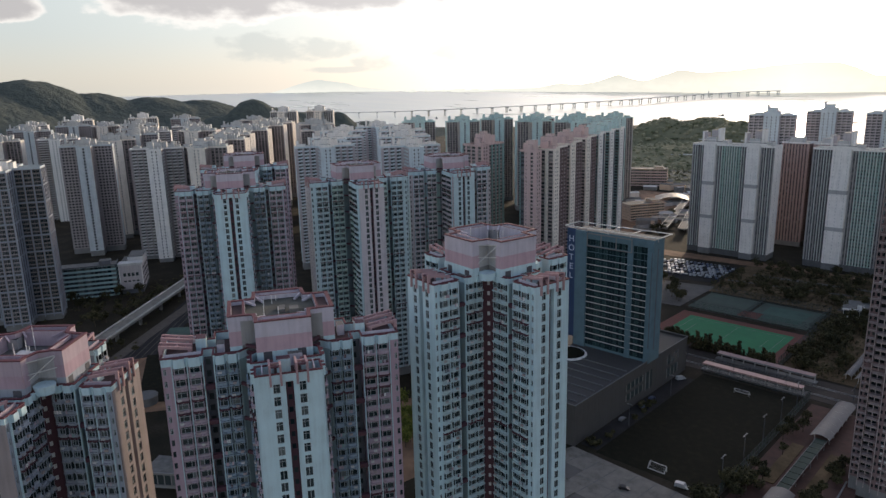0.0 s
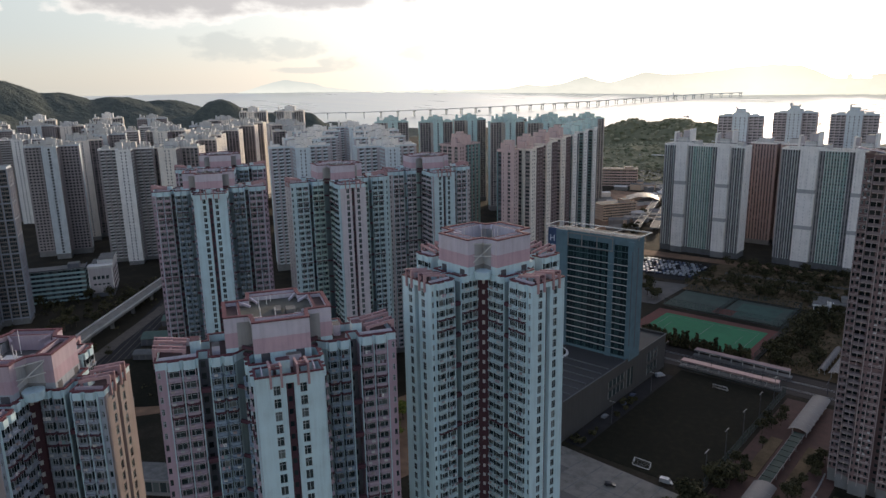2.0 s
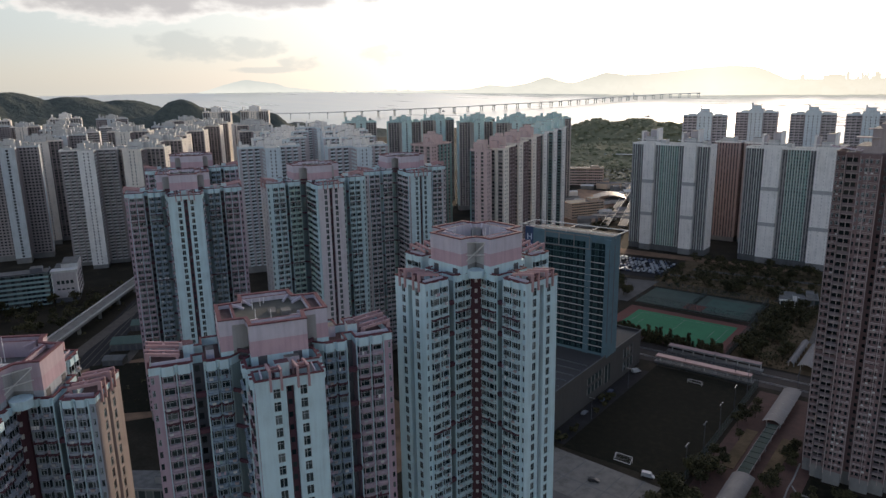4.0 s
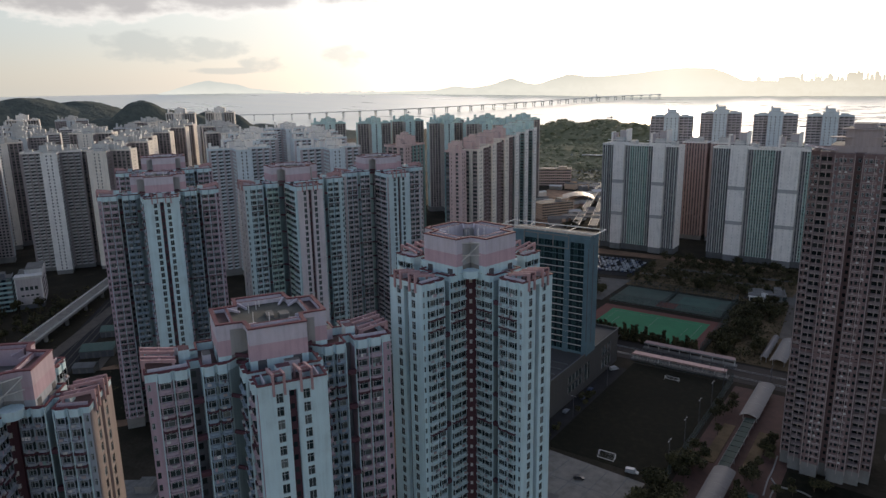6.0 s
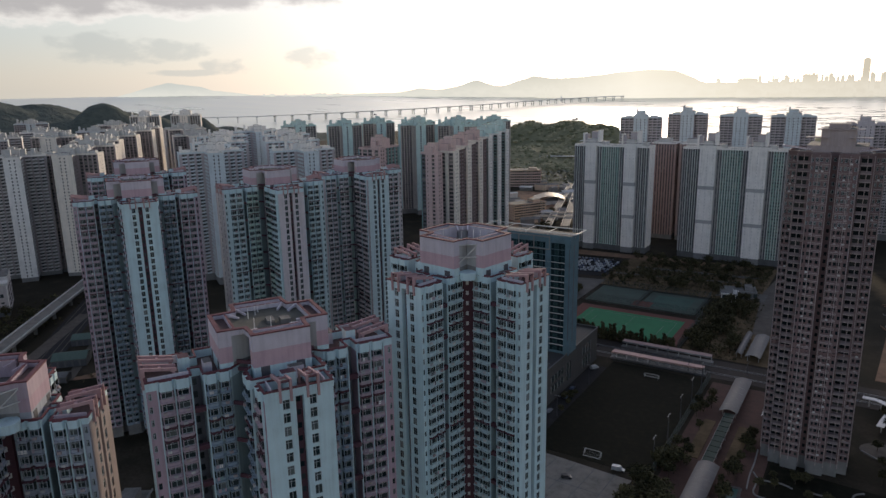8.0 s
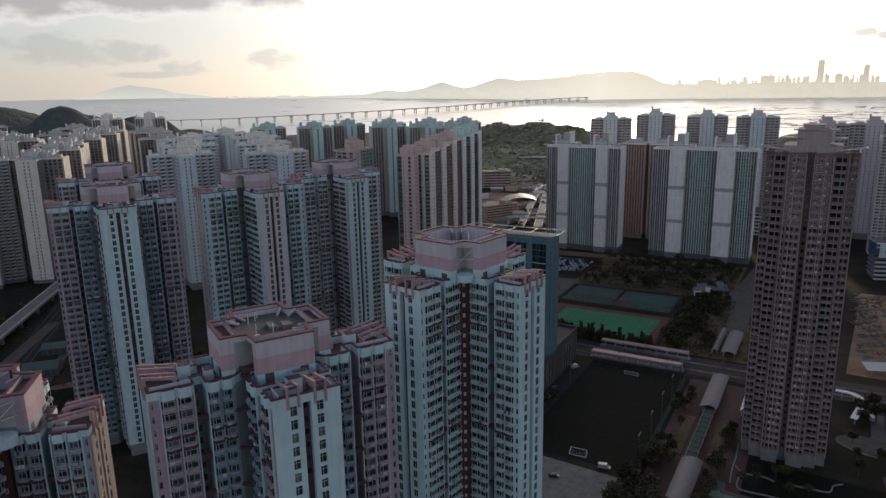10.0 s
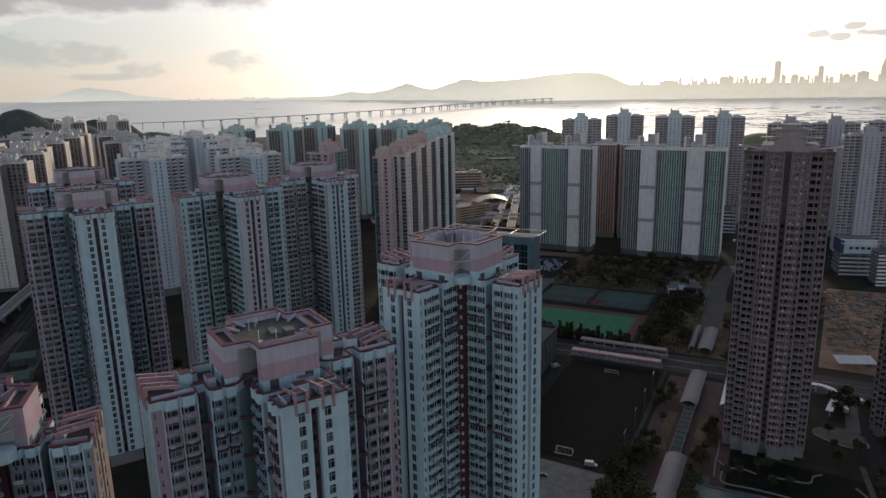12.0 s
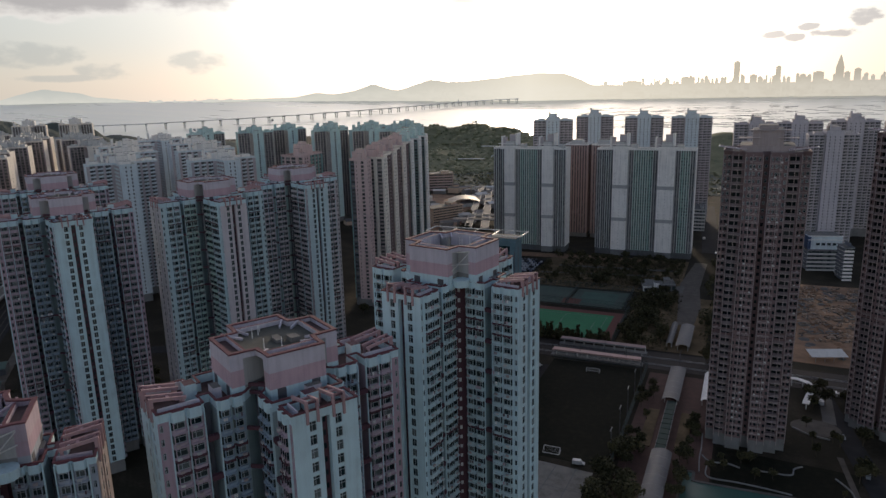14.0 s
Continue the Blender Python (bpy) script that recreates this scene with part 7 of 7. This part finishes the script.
def market_shed(label, m, w, d, h, roof, n):
    """A low shed: walls, doors along one side and a pitched roof of sheets."""
    top = thing("market_shed", label, "shed", m)
    o = Mesh()
    o.box(0.3, w - 0.3, 0.3, d - 0.3, 0, h, "dark_concrete")
    part("wall", o, top)
    for i in range(n):
        x0, x1 = w * i / n + 0.06, w * (i + 1) / n - 0.06
        for y0, y1 in ((-0.4, d / 2), (d + 0.4, d / 2)):
            o = Mesh()
            for za in (0.0, 0.14):
                o.quad((x0, y0, h - 0.1 + za), (x1, y0, h - 0.1 + za), (x1, y1, h + d * 0.16 + za), (x0, y1, h + d * 0.16 + za), roof)
            part("roof_sheet", o, top)
        o = Mesh()
        o.box(x0 + 0.5, x1 - 0.5, 0.2, 0.29, 0.1, h - 0.8, "dark_steel")
        part("shutter", o, top)
    return top


market_shed("low market shed with faded green sheet roof", pose(-412, 178, 0, 0, 0, 47), 19, 14, 4.5, "shed_green", 5)
market_shed("small market shed with faded green sheet roof", pose(-436, 204, 0, 0, 0, 47), 14, 12, 4.2, "shed_green", 4)
market_shed("small grey sheet-roofed shed beside the market", pose(-394, 164, 0, 0, 0, 40), 12, 8, 3.6, "dark_concrete", 3)
shed = thing("site_shed", "open shed with a sloping pale sheet roof", "shed", pose(-4.5, 390, 0, 0, 0, 20))
for i in range(4):
    o = Mesh()
    o.beam((i * 5 + 2.5, -0.5, 3.2), (i * 5 + 2.5, 8.0, 4.8), 4.94, 0.14, "light_grey")
    part("roof_panel", o, shed, "pale corrugated sheet")
    for y, h in ((0.3, 3.1), (7.2, 4.4)):
        o = Mesh()
        o.tube(i * 5 + 2.5, y, 0, h, 0.12, 0.12, "steel", 6)
        part("column", o, shed)

# cleared site: spoil heaps and rubble
rng = random.Random(11)
heap = Mesh()
for i in range(120):
    x, y = rng.uniform(-6, 68), rng.uniform(396, 548)
    r, h = rng.uniform(1.0, 4.0), rng.uniform(0.4, 1.6)
    heap.tube(x, y, 0.1, h, r, r * 0.35, "soil" if rng.random() < 0.7 else "paving", 6)
for i in range(2200):
    x, y = rng.uniform(-8, 74), rng.uniform(426, 552)
    if noise.noise(Vector((x, y, 2.0)) / 11) < -0.12:
        continue
    w, d, h = rng.uniform(0.3, 1.5), rng.uniform(0.15, 0.5), rng.uniform(0.2, 0.7)
    heap.box(-w, w, -d, d, 0, h, "rubble" if rng.random() < 0.8 else "paving", None, pose(x, y, 0.1, rng.uniform(-12, 12), rng.uniform(-12, 12), rng.choice((0, 30, 90, 110)) + rng.uniform(-15, 15)))
for i in range(150):
    x, y = rng.uniform(-9, 70), rng.uniform(432, 546)
    w, d = rng.uniform(1.2, 4.5), rng.uniform(1.0, 3.2)
    m4 = pose(x, y, 0.1, 0, 0, rng.choice((22, 22, 112)) + rng.uniform(-5, 5))
    mt = rng.choice(("rubble", "concrete", "forecourt", "soil"))
    h = rng.uniform(0.5, 1.3)
    for x0, x1, y0, y1 in ((-w, w, -d - 0.25, -d + 0.2), (-w, w, d - 0.2, d + 0.25), (-w - 0.2, -w, -d, d), (w, w + 0.2, -d, d)):
        if rng.random() < 0.72:
            heap.box(x0, x1, y0, y1, 0, h, mt, None, m4)
tagged(solid("rubble", heap, "heaps of earth and rubble on the cleared site", "rubble"), kind="stuff")

# curved pale roofs past the end of the road
sh = thing("market_roof", "curved pale roof sheltering a yard", "shelter roof", pose(-398, 800, 0, 0, 0, 28))
for i in range(5):
    o = Mesh()
    for j in range(8):
        t0, t1 = j / 8, (j + 1) / 8
        o.quad((t0 * 40, i * 7, 6 + 5 * math.sin(t0 * 3)), (t1 * 40, i * 7, 6 + 5 * math.sin(t1 * 3)), (t1 * 40, i * 7 + 6.9, 6 + 5 * math.sin(t1 * 3)), (t0 * 40, i * 7 + 6.9, 6 + 5 * math.sin(t0 * 3)), "canopy")
    part("roof_panel", o, sh)
for x in (2, 38):
    for y in (2, 32):
        o = Mesh()
        o.tube(x, y, 0, 7, 0.3, 0.3, "steel", 8)
        part("column", o, sh)
rng = random.Random(5)
for i in range(46):
    x, y = rng.uniform(-470, -335), rng.uniform(650, 960)
    if -400 < x < -352 and 675 < y < 745:
        continue
    w2, d2, h2 = rng.uniform(8, 22), rng.uniform(7, 14), rng.uniform(3.5, 8)
    o = Mesh()
    o.box(-w2 / 2, w2 / 2, -d2 / 2, d2 / 2, 0, h2, rng.choice(["cream", "tan", "light_grey", "concrete"]))
    for sd in (1, -1):
        o.quad((-w2 / 2 - 0.4, sd * (d2 / 2 + 0.4), h2), (w2 / 2 + 0.4, sd * (d2 / 2 + 0.4), h2), (w2 / 2 + 0.4, 0, h2 + d2 * 0.18), (-w2 / 2 - 0.4, 0, h2 + d2 * 0.18), rng.choice(["light_grey", "roof", "canopy"]))
    for u in (-1, 1):
        o.poly([(u * w2 / 2, -d2 / 2, h2), (u * w2 / 2, d2 / 2, h2), (u * w2 / 2, 0, h2 + d2 * 0.17)], "concrete")
    solid("shed", o, "low pitched-roof shed in the yard", "shed", pose(x, y, 0, 0, 0, rng.uniform(0, 90)), "yard sheds")

# two raised carriageways running away past the yards
for a4, b4, w4 in (((-316, 655), (-412, 960), 8.0), ((-299, 662), (-402, 965), 9.0), ((-352, 700), (-290, 716), 7.0), ((-356, 722), (-296, 742), 6.0)):
    road = thing("viaduct", "pale concrete viaduct with low parapets", "viaduct")
    a4, b4 = Vector(a4), Vector(b4)
    side4 = Vector(((b4 - a4).y, -(b4 - a4).x)).normalized() * (w4 / 2 - 0.2)
    o = Mesh()
    o.beam((*a4, 5.6), (*b4, 5.6), w4, 1.0, "concrete")
    part("deck", o, road)
    o = Mesh()
    o.beam((*a4, 6.13), (*b4, 6.13), w4 - 0.8, 0.06, "dark_concrete")
    part("carriageway", o, road, "worn asphalt")
    for sg in (-1, 1):
        o = Mesh()
        o.beam((*(a4 + side4 * sg), 6.6), (*(b4 + side4 * sg), 6.6), 0.3, 1.0, "cream")
        part("parapet", o, road)
    for i in range(1, int((b4 - a4).length / 30) + 1):
        p4 = a4 + (b4 - a4).normalized() * (i * 30 - 10)
        o = Mesh()
        o.tube(p4.x, p4.y, 0, 5.2, 0.9, 0.9, "concrete", 8)
        part("pier", o, road)

# ---- vehicles ----


def car(paintm, label, m, van=False):
    top = thing("van" if van else "car", label, "van" if van else "car", m, "parked vehicles")
    l, w, h = (5.2, 1.95, 2.1) if van else (4.4, 1.75, 1.42)
    b = Mesh()
    prof = [(-l / 2, 0.35), (l / 2, 0.35), (l / 2, 0.75), (l / 2 - 0.9, 0.9), (l / 2 - 1.6, h), (-l / 2 + (0.15 if van else 0.7), h), (-l / 2, 0.95)]
    for s in (-1, 1):
        pts = [(x, s * w / 2, z) for x, z in prof]
        b.poly(pts if s < 0 else pts[::-1], paintm)
    for (x0, z0), (x1, z1) in zip(prof, prof[1:] + prof[:1]):
        b.quad((x0, -w / 2, z0), (x0, w / 2, z0), (x1, w / 2, z1), (x1, -w / 2, z1), paintm)
    part("body", b, top)
    g = Mesh()
    g.quad((l / 2 - 0.98, -w / 2 + 0.12, 0.96), (l / 2 - 0.98, w / 2 - 0.12, 0.96), (l / 2 - 1.56, w / 2 - 0.15, h - 0.06), (l / 2 - 1.56, -w / 2 + 0.15, h - 0.06), "tower_glass")
    part("windscreen", g, top)
    for x in (-l / 2 + 0.85, l / 2 - 0.85):
        for s in (-1, 1):
            o = Mesh()
            n = 10
            ring = [(x + 0.33 * math.cos(2 * math.pi * j / n), 0.33 + 0.33 * math.sin(2 * math.pi * j / n)) for j in range(n)]
            o.poly([(a2, s * (w / 2 + 0.02), c2) for a2, c2 in (ring if s < 0 else ring[::-1])], "rubber")
            for (a2, c2), (b2, e2) in zip(ring, ring[1:] + ring[:1]):
                o.quad((a2, s * (w / 2 - 0.2), c2), (b2, s * (w / 2 - 0.2), e2), (b2, s * (w / 2 + 0.02), e2), (a2, s * (w / 2 + 0.02), c2), "rubber")
            part("wheel", o, top)
    return top


slab("car_park", "asphalt car park crowded with vehicles", "car park", [(-268, 500), (-203, 516), (-207, 572), (-268, 560)], 0.10, "asphalt")
kinds = [car(CAR_PAINT[0], "white van parked among other cars", pose(-214, 526, 0.1, 0, 0, 15), True), car(CAR_PAINT[0], "white car parked on the asphalt", pose(-220, 526, 0.1, 0, 0, 15)), car(CAR_PAINT[1], "silver grey car parked on the asphalt", pose(-226, 524, 0.1, 0, 0, 15)), car(CAR_PAINT[2], "dark blue car parked on the asphalt", pose(-232, 522, 0.1, 0, 0, 15)), car(CAR_PAINT[3], "black car parked on the asphalt", pose(-238, 521, 0.1, 0, 0, 15))]
rng = random.Random(3)
for row in range(8):
    for i in range(18):
        x, y = -264 + i * 3.3, 513 + row * 6.6 + i * 0.45
        if rng.random() < 0.14 or (row == 0 and i > 3) or y > 566:
            continue
        copy_thing(rng.choice(kinds[:3] + kinds), pose(x, y, 0.1, 0, 0, 98 + rng.uniform(-5, 5)))
for x, y, r, j in ((-146, 271, 90, 2), (-145, 289, 92, 3), (-146, 300, 90, 3), (-145.5, 331, 60, 0), (-117, 221, 20, 4), (-66, 640, 90, 1), (-4, 334, 100, 0), (0.5, 347, 95, 1), (3.2, 347, 92, 0), (5.9, 347, 90, 1), (8.6, 347, 94, 1), (2, 300, 95, 1), (8, 268, 80, 2), (-101, 236.5, 10, 0), (-80, 700, 85, 0), (-84, 760, 85, 2)):
    copy_thing(kinds[j], pose(x, y, 0.14, 0, 0, r))

# ---- trees ----


def tree(kind, seed, label, h, spread_r, leaf="foliage", m=None):
    """A tapered trunk with limbs and a ragged crown of small leaf sprays."""
    rg = random.Random(seed)
    top = thing("tree", label, "tree", m, "trees of the parks and streets")
    t = Mesh()
    t.tube(0, 0, 0, h * 0.45, 0.22 * h / 8, 0.13 * h / 8, "bark", 7, False)
    limbs = []
    for i in range(6):
        a = rg.uniform(0, 2 * math.pi)
        z0 = h * rg.uniform(0.25, 0.45)
        tip = Vector((math.cos(a) * spread_r * 0.6, math.sin(a) * spread_r * 0.6, h * rg.uniform(0.55, 0.85)))
        t.beam((0, 0, z0), tip, 0.14, 0.14, "bark")
        limbs.append(tip)
    t.beam((0, 0, h * 0.43), (0, 0, h * 0.8), 0.15, 0.15, "bark")
    part("trunk", t, top)
    c = Mesh()
    puffs = []
    if kind == "cypress":
        for i in range(26):
            z = h * (0.08 + 0.9 * i / 26)
            puffs.append((Vector((rg.gauss(0, 0.15), rg.gauss(0, 0.15), z)), spread_r * (1.02 - 0.85 * (i / 26) ** 1.5), 12))
    else:
        for i in range(30):
            v = Vector((rg.gauss(0, 1), rg.gauss(0, 1), rg.gauss(0, 1))).normalized() * rg.uniform(0.3, 1.0)
            puffs.append((Vector((v.x * spread_r * 0.8, v.y * spread_r * 0.8, h * 0.68 + v.z * h * 0.26)), spread_r * rg.uniform(0.22, 0.42), 17))
    for at, r, k3 in puffs:
        for _ in range(k3):
            v = Vector((rg.gauss(0, 1), rg.gauss(0, 1), rg.gauss(0, 0.8)))
            v = v.normalized() * r * rg.uniform(0.55, 1.0)
            p0 = at + v
            s1 = Vector((rg.uniform(-1, 1), rg.uniform(-1, 1), rg.uniform(-0.7, 0.7))).normalized() * rg.uniform(0.35, 0.75)
            s2 = s1.cross(v.normalized() + Vector((0.01, 0.2, 0.1))).normalized() * rg.uniform(0.25, 0.5)
            c.quad(tuple(p0 - s1), tuple(p0 - s2 * 0.8), tuple(p0 + s1), tuple(p0 + s2), leaf)
    part("crown", c, top)
    return top


broad = [tree("broad", i, lab, h, r, m=pose(x, y, 0)) for i, (lab, h, r, x, y) in enumerate((("dark round-crowned street tree", 8.0, 3.6, -104, 470), ("broad dark park tree", 10.0, 4.8, -100, 452), ("slender dark street tree", 9.0, 2.8, -96, 430), ("low spreading park tree", 6.5, 4.0, -108, 415)))]
cyp = tree("cypress", 9, "slim dark conical tree in a clipped row", 8.0, 1.5, m=pose(-186, 377.6, 0))
bright = tree("broad", 21, "yellow-green tree in a sunlit gap", 9.0, 4.0, "bright_foliage", pose(-206, 192, 0))
rng = random.Random(8)


def grove(n, pts, pool=broad, z=0.0, s0=0.75, s1=1.25):
    """n trees scattered over a four-cornered area."""
    for _ in range(n):
        u, v = rng.random(), rng.random()
        a2 = Vector(pts[0]).lerp(Vector(pts[1]), u)
        b2 = Vector(pts[3]).lerp(Vector(pts[2]), u)
        p2 = a2.lerp(b2, v)
        ob = copy_thing(rng.choice(pool), pose(p2.x, p2.y, z, 0, 0, rng.uniform(0, 360)))
        ob.scale = [rng.uniform(s0, s1)] * 3


for i in range(26):
    ob = copy_thing(cyp, pose(-183 + i * 2.75 + rng.uniform(-0.8, 0.8), 378 + rng.uniform(-1, 1), 0, 0, 0, rng.uniform(0, 360)))
    ob.scale = [rng.uniform(0.8, 1.45)] * 3
grove(14, [(-200, 496), (-86, 500), (-86, 590), (-200, 590)])
grove(30, [(-110, 380), (-84, 380), (-84, 498), (-112, 498)])
grove(12, [(-205, 572), (-88, 576), (-88, 592), (-205, 590)], s0=0.6, s1=0.9)
grove(12, [(-95, 206), (-76, 206), (-76, 262), (-88, 262)], s0=0.8, s1=1.3)
grove(16, [(-190, 376), (-116, 376), (-116, 378.5), (-190, 378.5)], s0=0.7, s1=1.05)
grove(9, [(-64, 200), (-60, 200), (-60, 258), (-64, 258)], s0=0.6, s1=0.95)
grove(9, [(-430, 150), (-330, 60), (-320, 75), (-420, 170)], s0=0.6, s1=1.0)
grove(10, [(-345, 175), (-318, 160), (-300, 190), (-330, 210)], s0=0.6, s1=1.0)
grove(10, [(-200, 505), (-90, 515), (-90, 545), (-200, 540)], s0=0.6, s1=1.0)
grove(8, [(-87, 268), (-80, 268), (-80, 340), (-87, 340)], s0=0.5, s1=0.8)
grove(10, [(-62, 250), (-56, 250), (-56, 300), (-62, 300)], s0=0.5, s1=0.8)
grove(9, [(-54, 246), (2, 246), (2, 266), (-54, 266)], s0=0.4, s1=0.75)
grove(10, [(-12, 276), (14, 272), (20, 345), (-12, 345)], s0=0.6, s1=1.0)
grove(8, [(-4, 330), (30, 330), (30, 350), (-4, 350)])
grove(18, [(-545, 168), (-478, 150), (-470, 210), (-530, 238)])
grove(7, [(-470, 262), (-445, 240), (-420, 250), (-450, 280)])
grove(10, [(-345, 230), (-320, 200), (-305, 235), (-330, 265)])
grove(8, [(-240, 205), (-205, 176), (-190, 190), (-225, 222)], [bright])
grove(7, [(-375, 340), (-290, 350), (-285, 385), (-360, 385)])
grove(8, [(-200, 500), (-90, 510), (-90, 580), (-200, 580)], s0=0.4, s1=0.7)
grove(10, [(-235, 445), (-205, 445), (-200, 500), (-240, 500)])
grove(14, [(-62, 360), (-46, 360), (-46, 470), (-62, 470)])
grove(8, [(-60, 520), (-20, 520), (-20, 600), (-60, 600)])
grove(6, [(-330, 640), (-300, 640), (-330, 760), (-370, 760)])
grove(10, [(4, 262), (14, 262), (22, 330), (8, 330)], s0=0.8, s1=1.2)


def thicket(mesh, rg, n, pts, h0, h1):
    """Close-grown trees that cannot be told apart, as sprays of leaves round short stems."""
    for _ in range(n):
        u, v = rg.random(), rg.random()
        at = Vector(pts[0]).lerp(Vector(pts[1]), u).lerp(Vector(pts[3]).lerp(Vector(pts[2]), u), v)
        if noise.noise(Vector((at.x, at.y, 7.0)) / 16) < -0.22:
            continue
        h = rg.uniform(h0, h1)
        wide = h * rg.uniform(0.32, 0.52)
        mesh.beam((at.x, at.y, 0), (at.x, at.y, h * 0.6), 0.25, 0.25, "bark")
        for _ in range(70):
            d = Vector((rg.gauss(0, 1), rg.gauss(0, 1), rg.gauss(0, 1))).normalized() * rg.uniform(0.5, 1.0)
            c = Vector((at.x + d.x * wide, at.y + d.y * wide, h * 0.6 + d.z * h * 0.4))
            s1 = Vector((rg.uniform(-1, 1), rg.uniform(-1, 1), rg.uniform(-0.5, 0.5))).normalized() * rg.uniform(0.4, 0.9)
            s2 = s1.cross(d + Vector((0.01, 0.2, 0.1))).normalized() * rg.uniform(0.3, 0.6)
            mesh.quad(tuple(c - s1), tuple(c - s2 * 0.8), tuple(c + s1), tuple(c + s2), "foliage")


copse, rg = Mesh(), random.Random(61)
thicket(copse, rg, 190, [(-202, 500), (-90, 506), (-88, 594), (-202, 592)], 3.5, 8.0)
thicket(copse, rg, 110, [(-111, 382), (-86, 382), (-88, 486), (-113, 486)], 4.0, 9.0)
thicket(copse, rg, 70, [(-66, 382), (-48, 382), (-52, 600), (-66, 600)], 4.0, 9.0)
thicket(copse, rg, 60, [(-94, 206), (-78, 206), (-78, 258), (-90, 262)], 4.0, 8.0)
thicket(copse, rg, 60, [(-147.5, 240), (-141, 240), (-141, 300), (-147.5, 300)], 1.5, 3.2)
thicket(copse, rg, 50, [(-545, 168), (-478, 150), (-470, 210), (-530, 238)], 4.0, 9.0)
tagged(solid("thicket", copse, "close-grown dark trees of the park", "trees"), kind="stuff")
# woods past the yards: too many to count
wood = Mesh()
rg = random.Random(17)
for i in range(5200):
    x, y = rg.uniform(-760, 60), rg.uniform(980, 1420)
    if i % 3 == 0:
        x, y = rg.uniform(-190, -88), rg.uniform(496, 592)
    elif i % 7 == 0:
        x, y = rg.uniform(-112, -82), rg.uniform(380, 498)
    elif i % 7 == 1:
        x, y = rg.uniform(-560, -330), rg.uniform(90, 270)
        if abs((x + 560) * 0.707 + (y - 330) * 0.707) < 20:
            continue
    r = rg.uniform(2.5, 5.5) if y > 900 else rg.uniform(0.5, 1.3) * (1.6 if x < -300 else 1.0)
    for _ in range(6):
        v = Vector((rg.gauss(0, 1), rg.gauss(0, 1), abs(rg.gauss(0, 0.7)) + 0.2)) * r * 0.5
        s1 = Vector((rg.uniform(-1, 1), rg.uniform(-1, 1), rg.uniform(-0.4, 0.4))) * r * 0.5
        s2 = Vector((-s1.y, s1.x, rg.uniform(0.2, 1.0) * r * 0.5))
        p0 = Vector((x, y, 0.1)) + v
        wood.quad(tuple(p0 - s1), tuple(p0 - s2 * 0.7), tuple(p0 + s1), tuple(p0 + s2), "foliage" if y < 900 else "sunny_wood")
tagged(solid("shrubs", wood, "dark shrubs and far woods", "shrubs"), kind="stuff")

# rows of floats on the shallow bay
floats = Mesh()
rg = random.Random(41)
for i in range(420):
    az, r = rg.uniform(-12, 15), 2380 + 1500 * rg.random() ** 1.4
    x, y = polar(az, r)
    w = rg.uniform(8, 34)
    floats.box(-w, w, -1.6, 1.6, -1.0, 0.9, "dark_concrete", None, pose(x, y, sea_level(x, y), 0, 0, az + rg.uniform(-9, 9)))
tagged(solid("floats", floats, "dark rows of floats on the shallow bay", "floats"), kind="stuff")
for az, r in ((44.0, 2900), (38.0, 3300), (57.0, 3100), (22.0, 2900), (33.5, 2700)):
    x, y = polar(az, r)
    boat = Mesh()
    boat.prism([(-11, -3), (9, -3), (15, 0), (9, 3), (-11, 3)], -1.0, 2.6, "dark_concrete", "light_grey")
    boat.box(-9, -1, -2.2, 2.2, 2.6, 7.0, "light_grey")
    solid("boat", boat, "small grey work boat on the bay", "boat", pose(x, y, sea_level(x, y), 0, 0, rg.uniform(0, 180)), "boats on the bay")
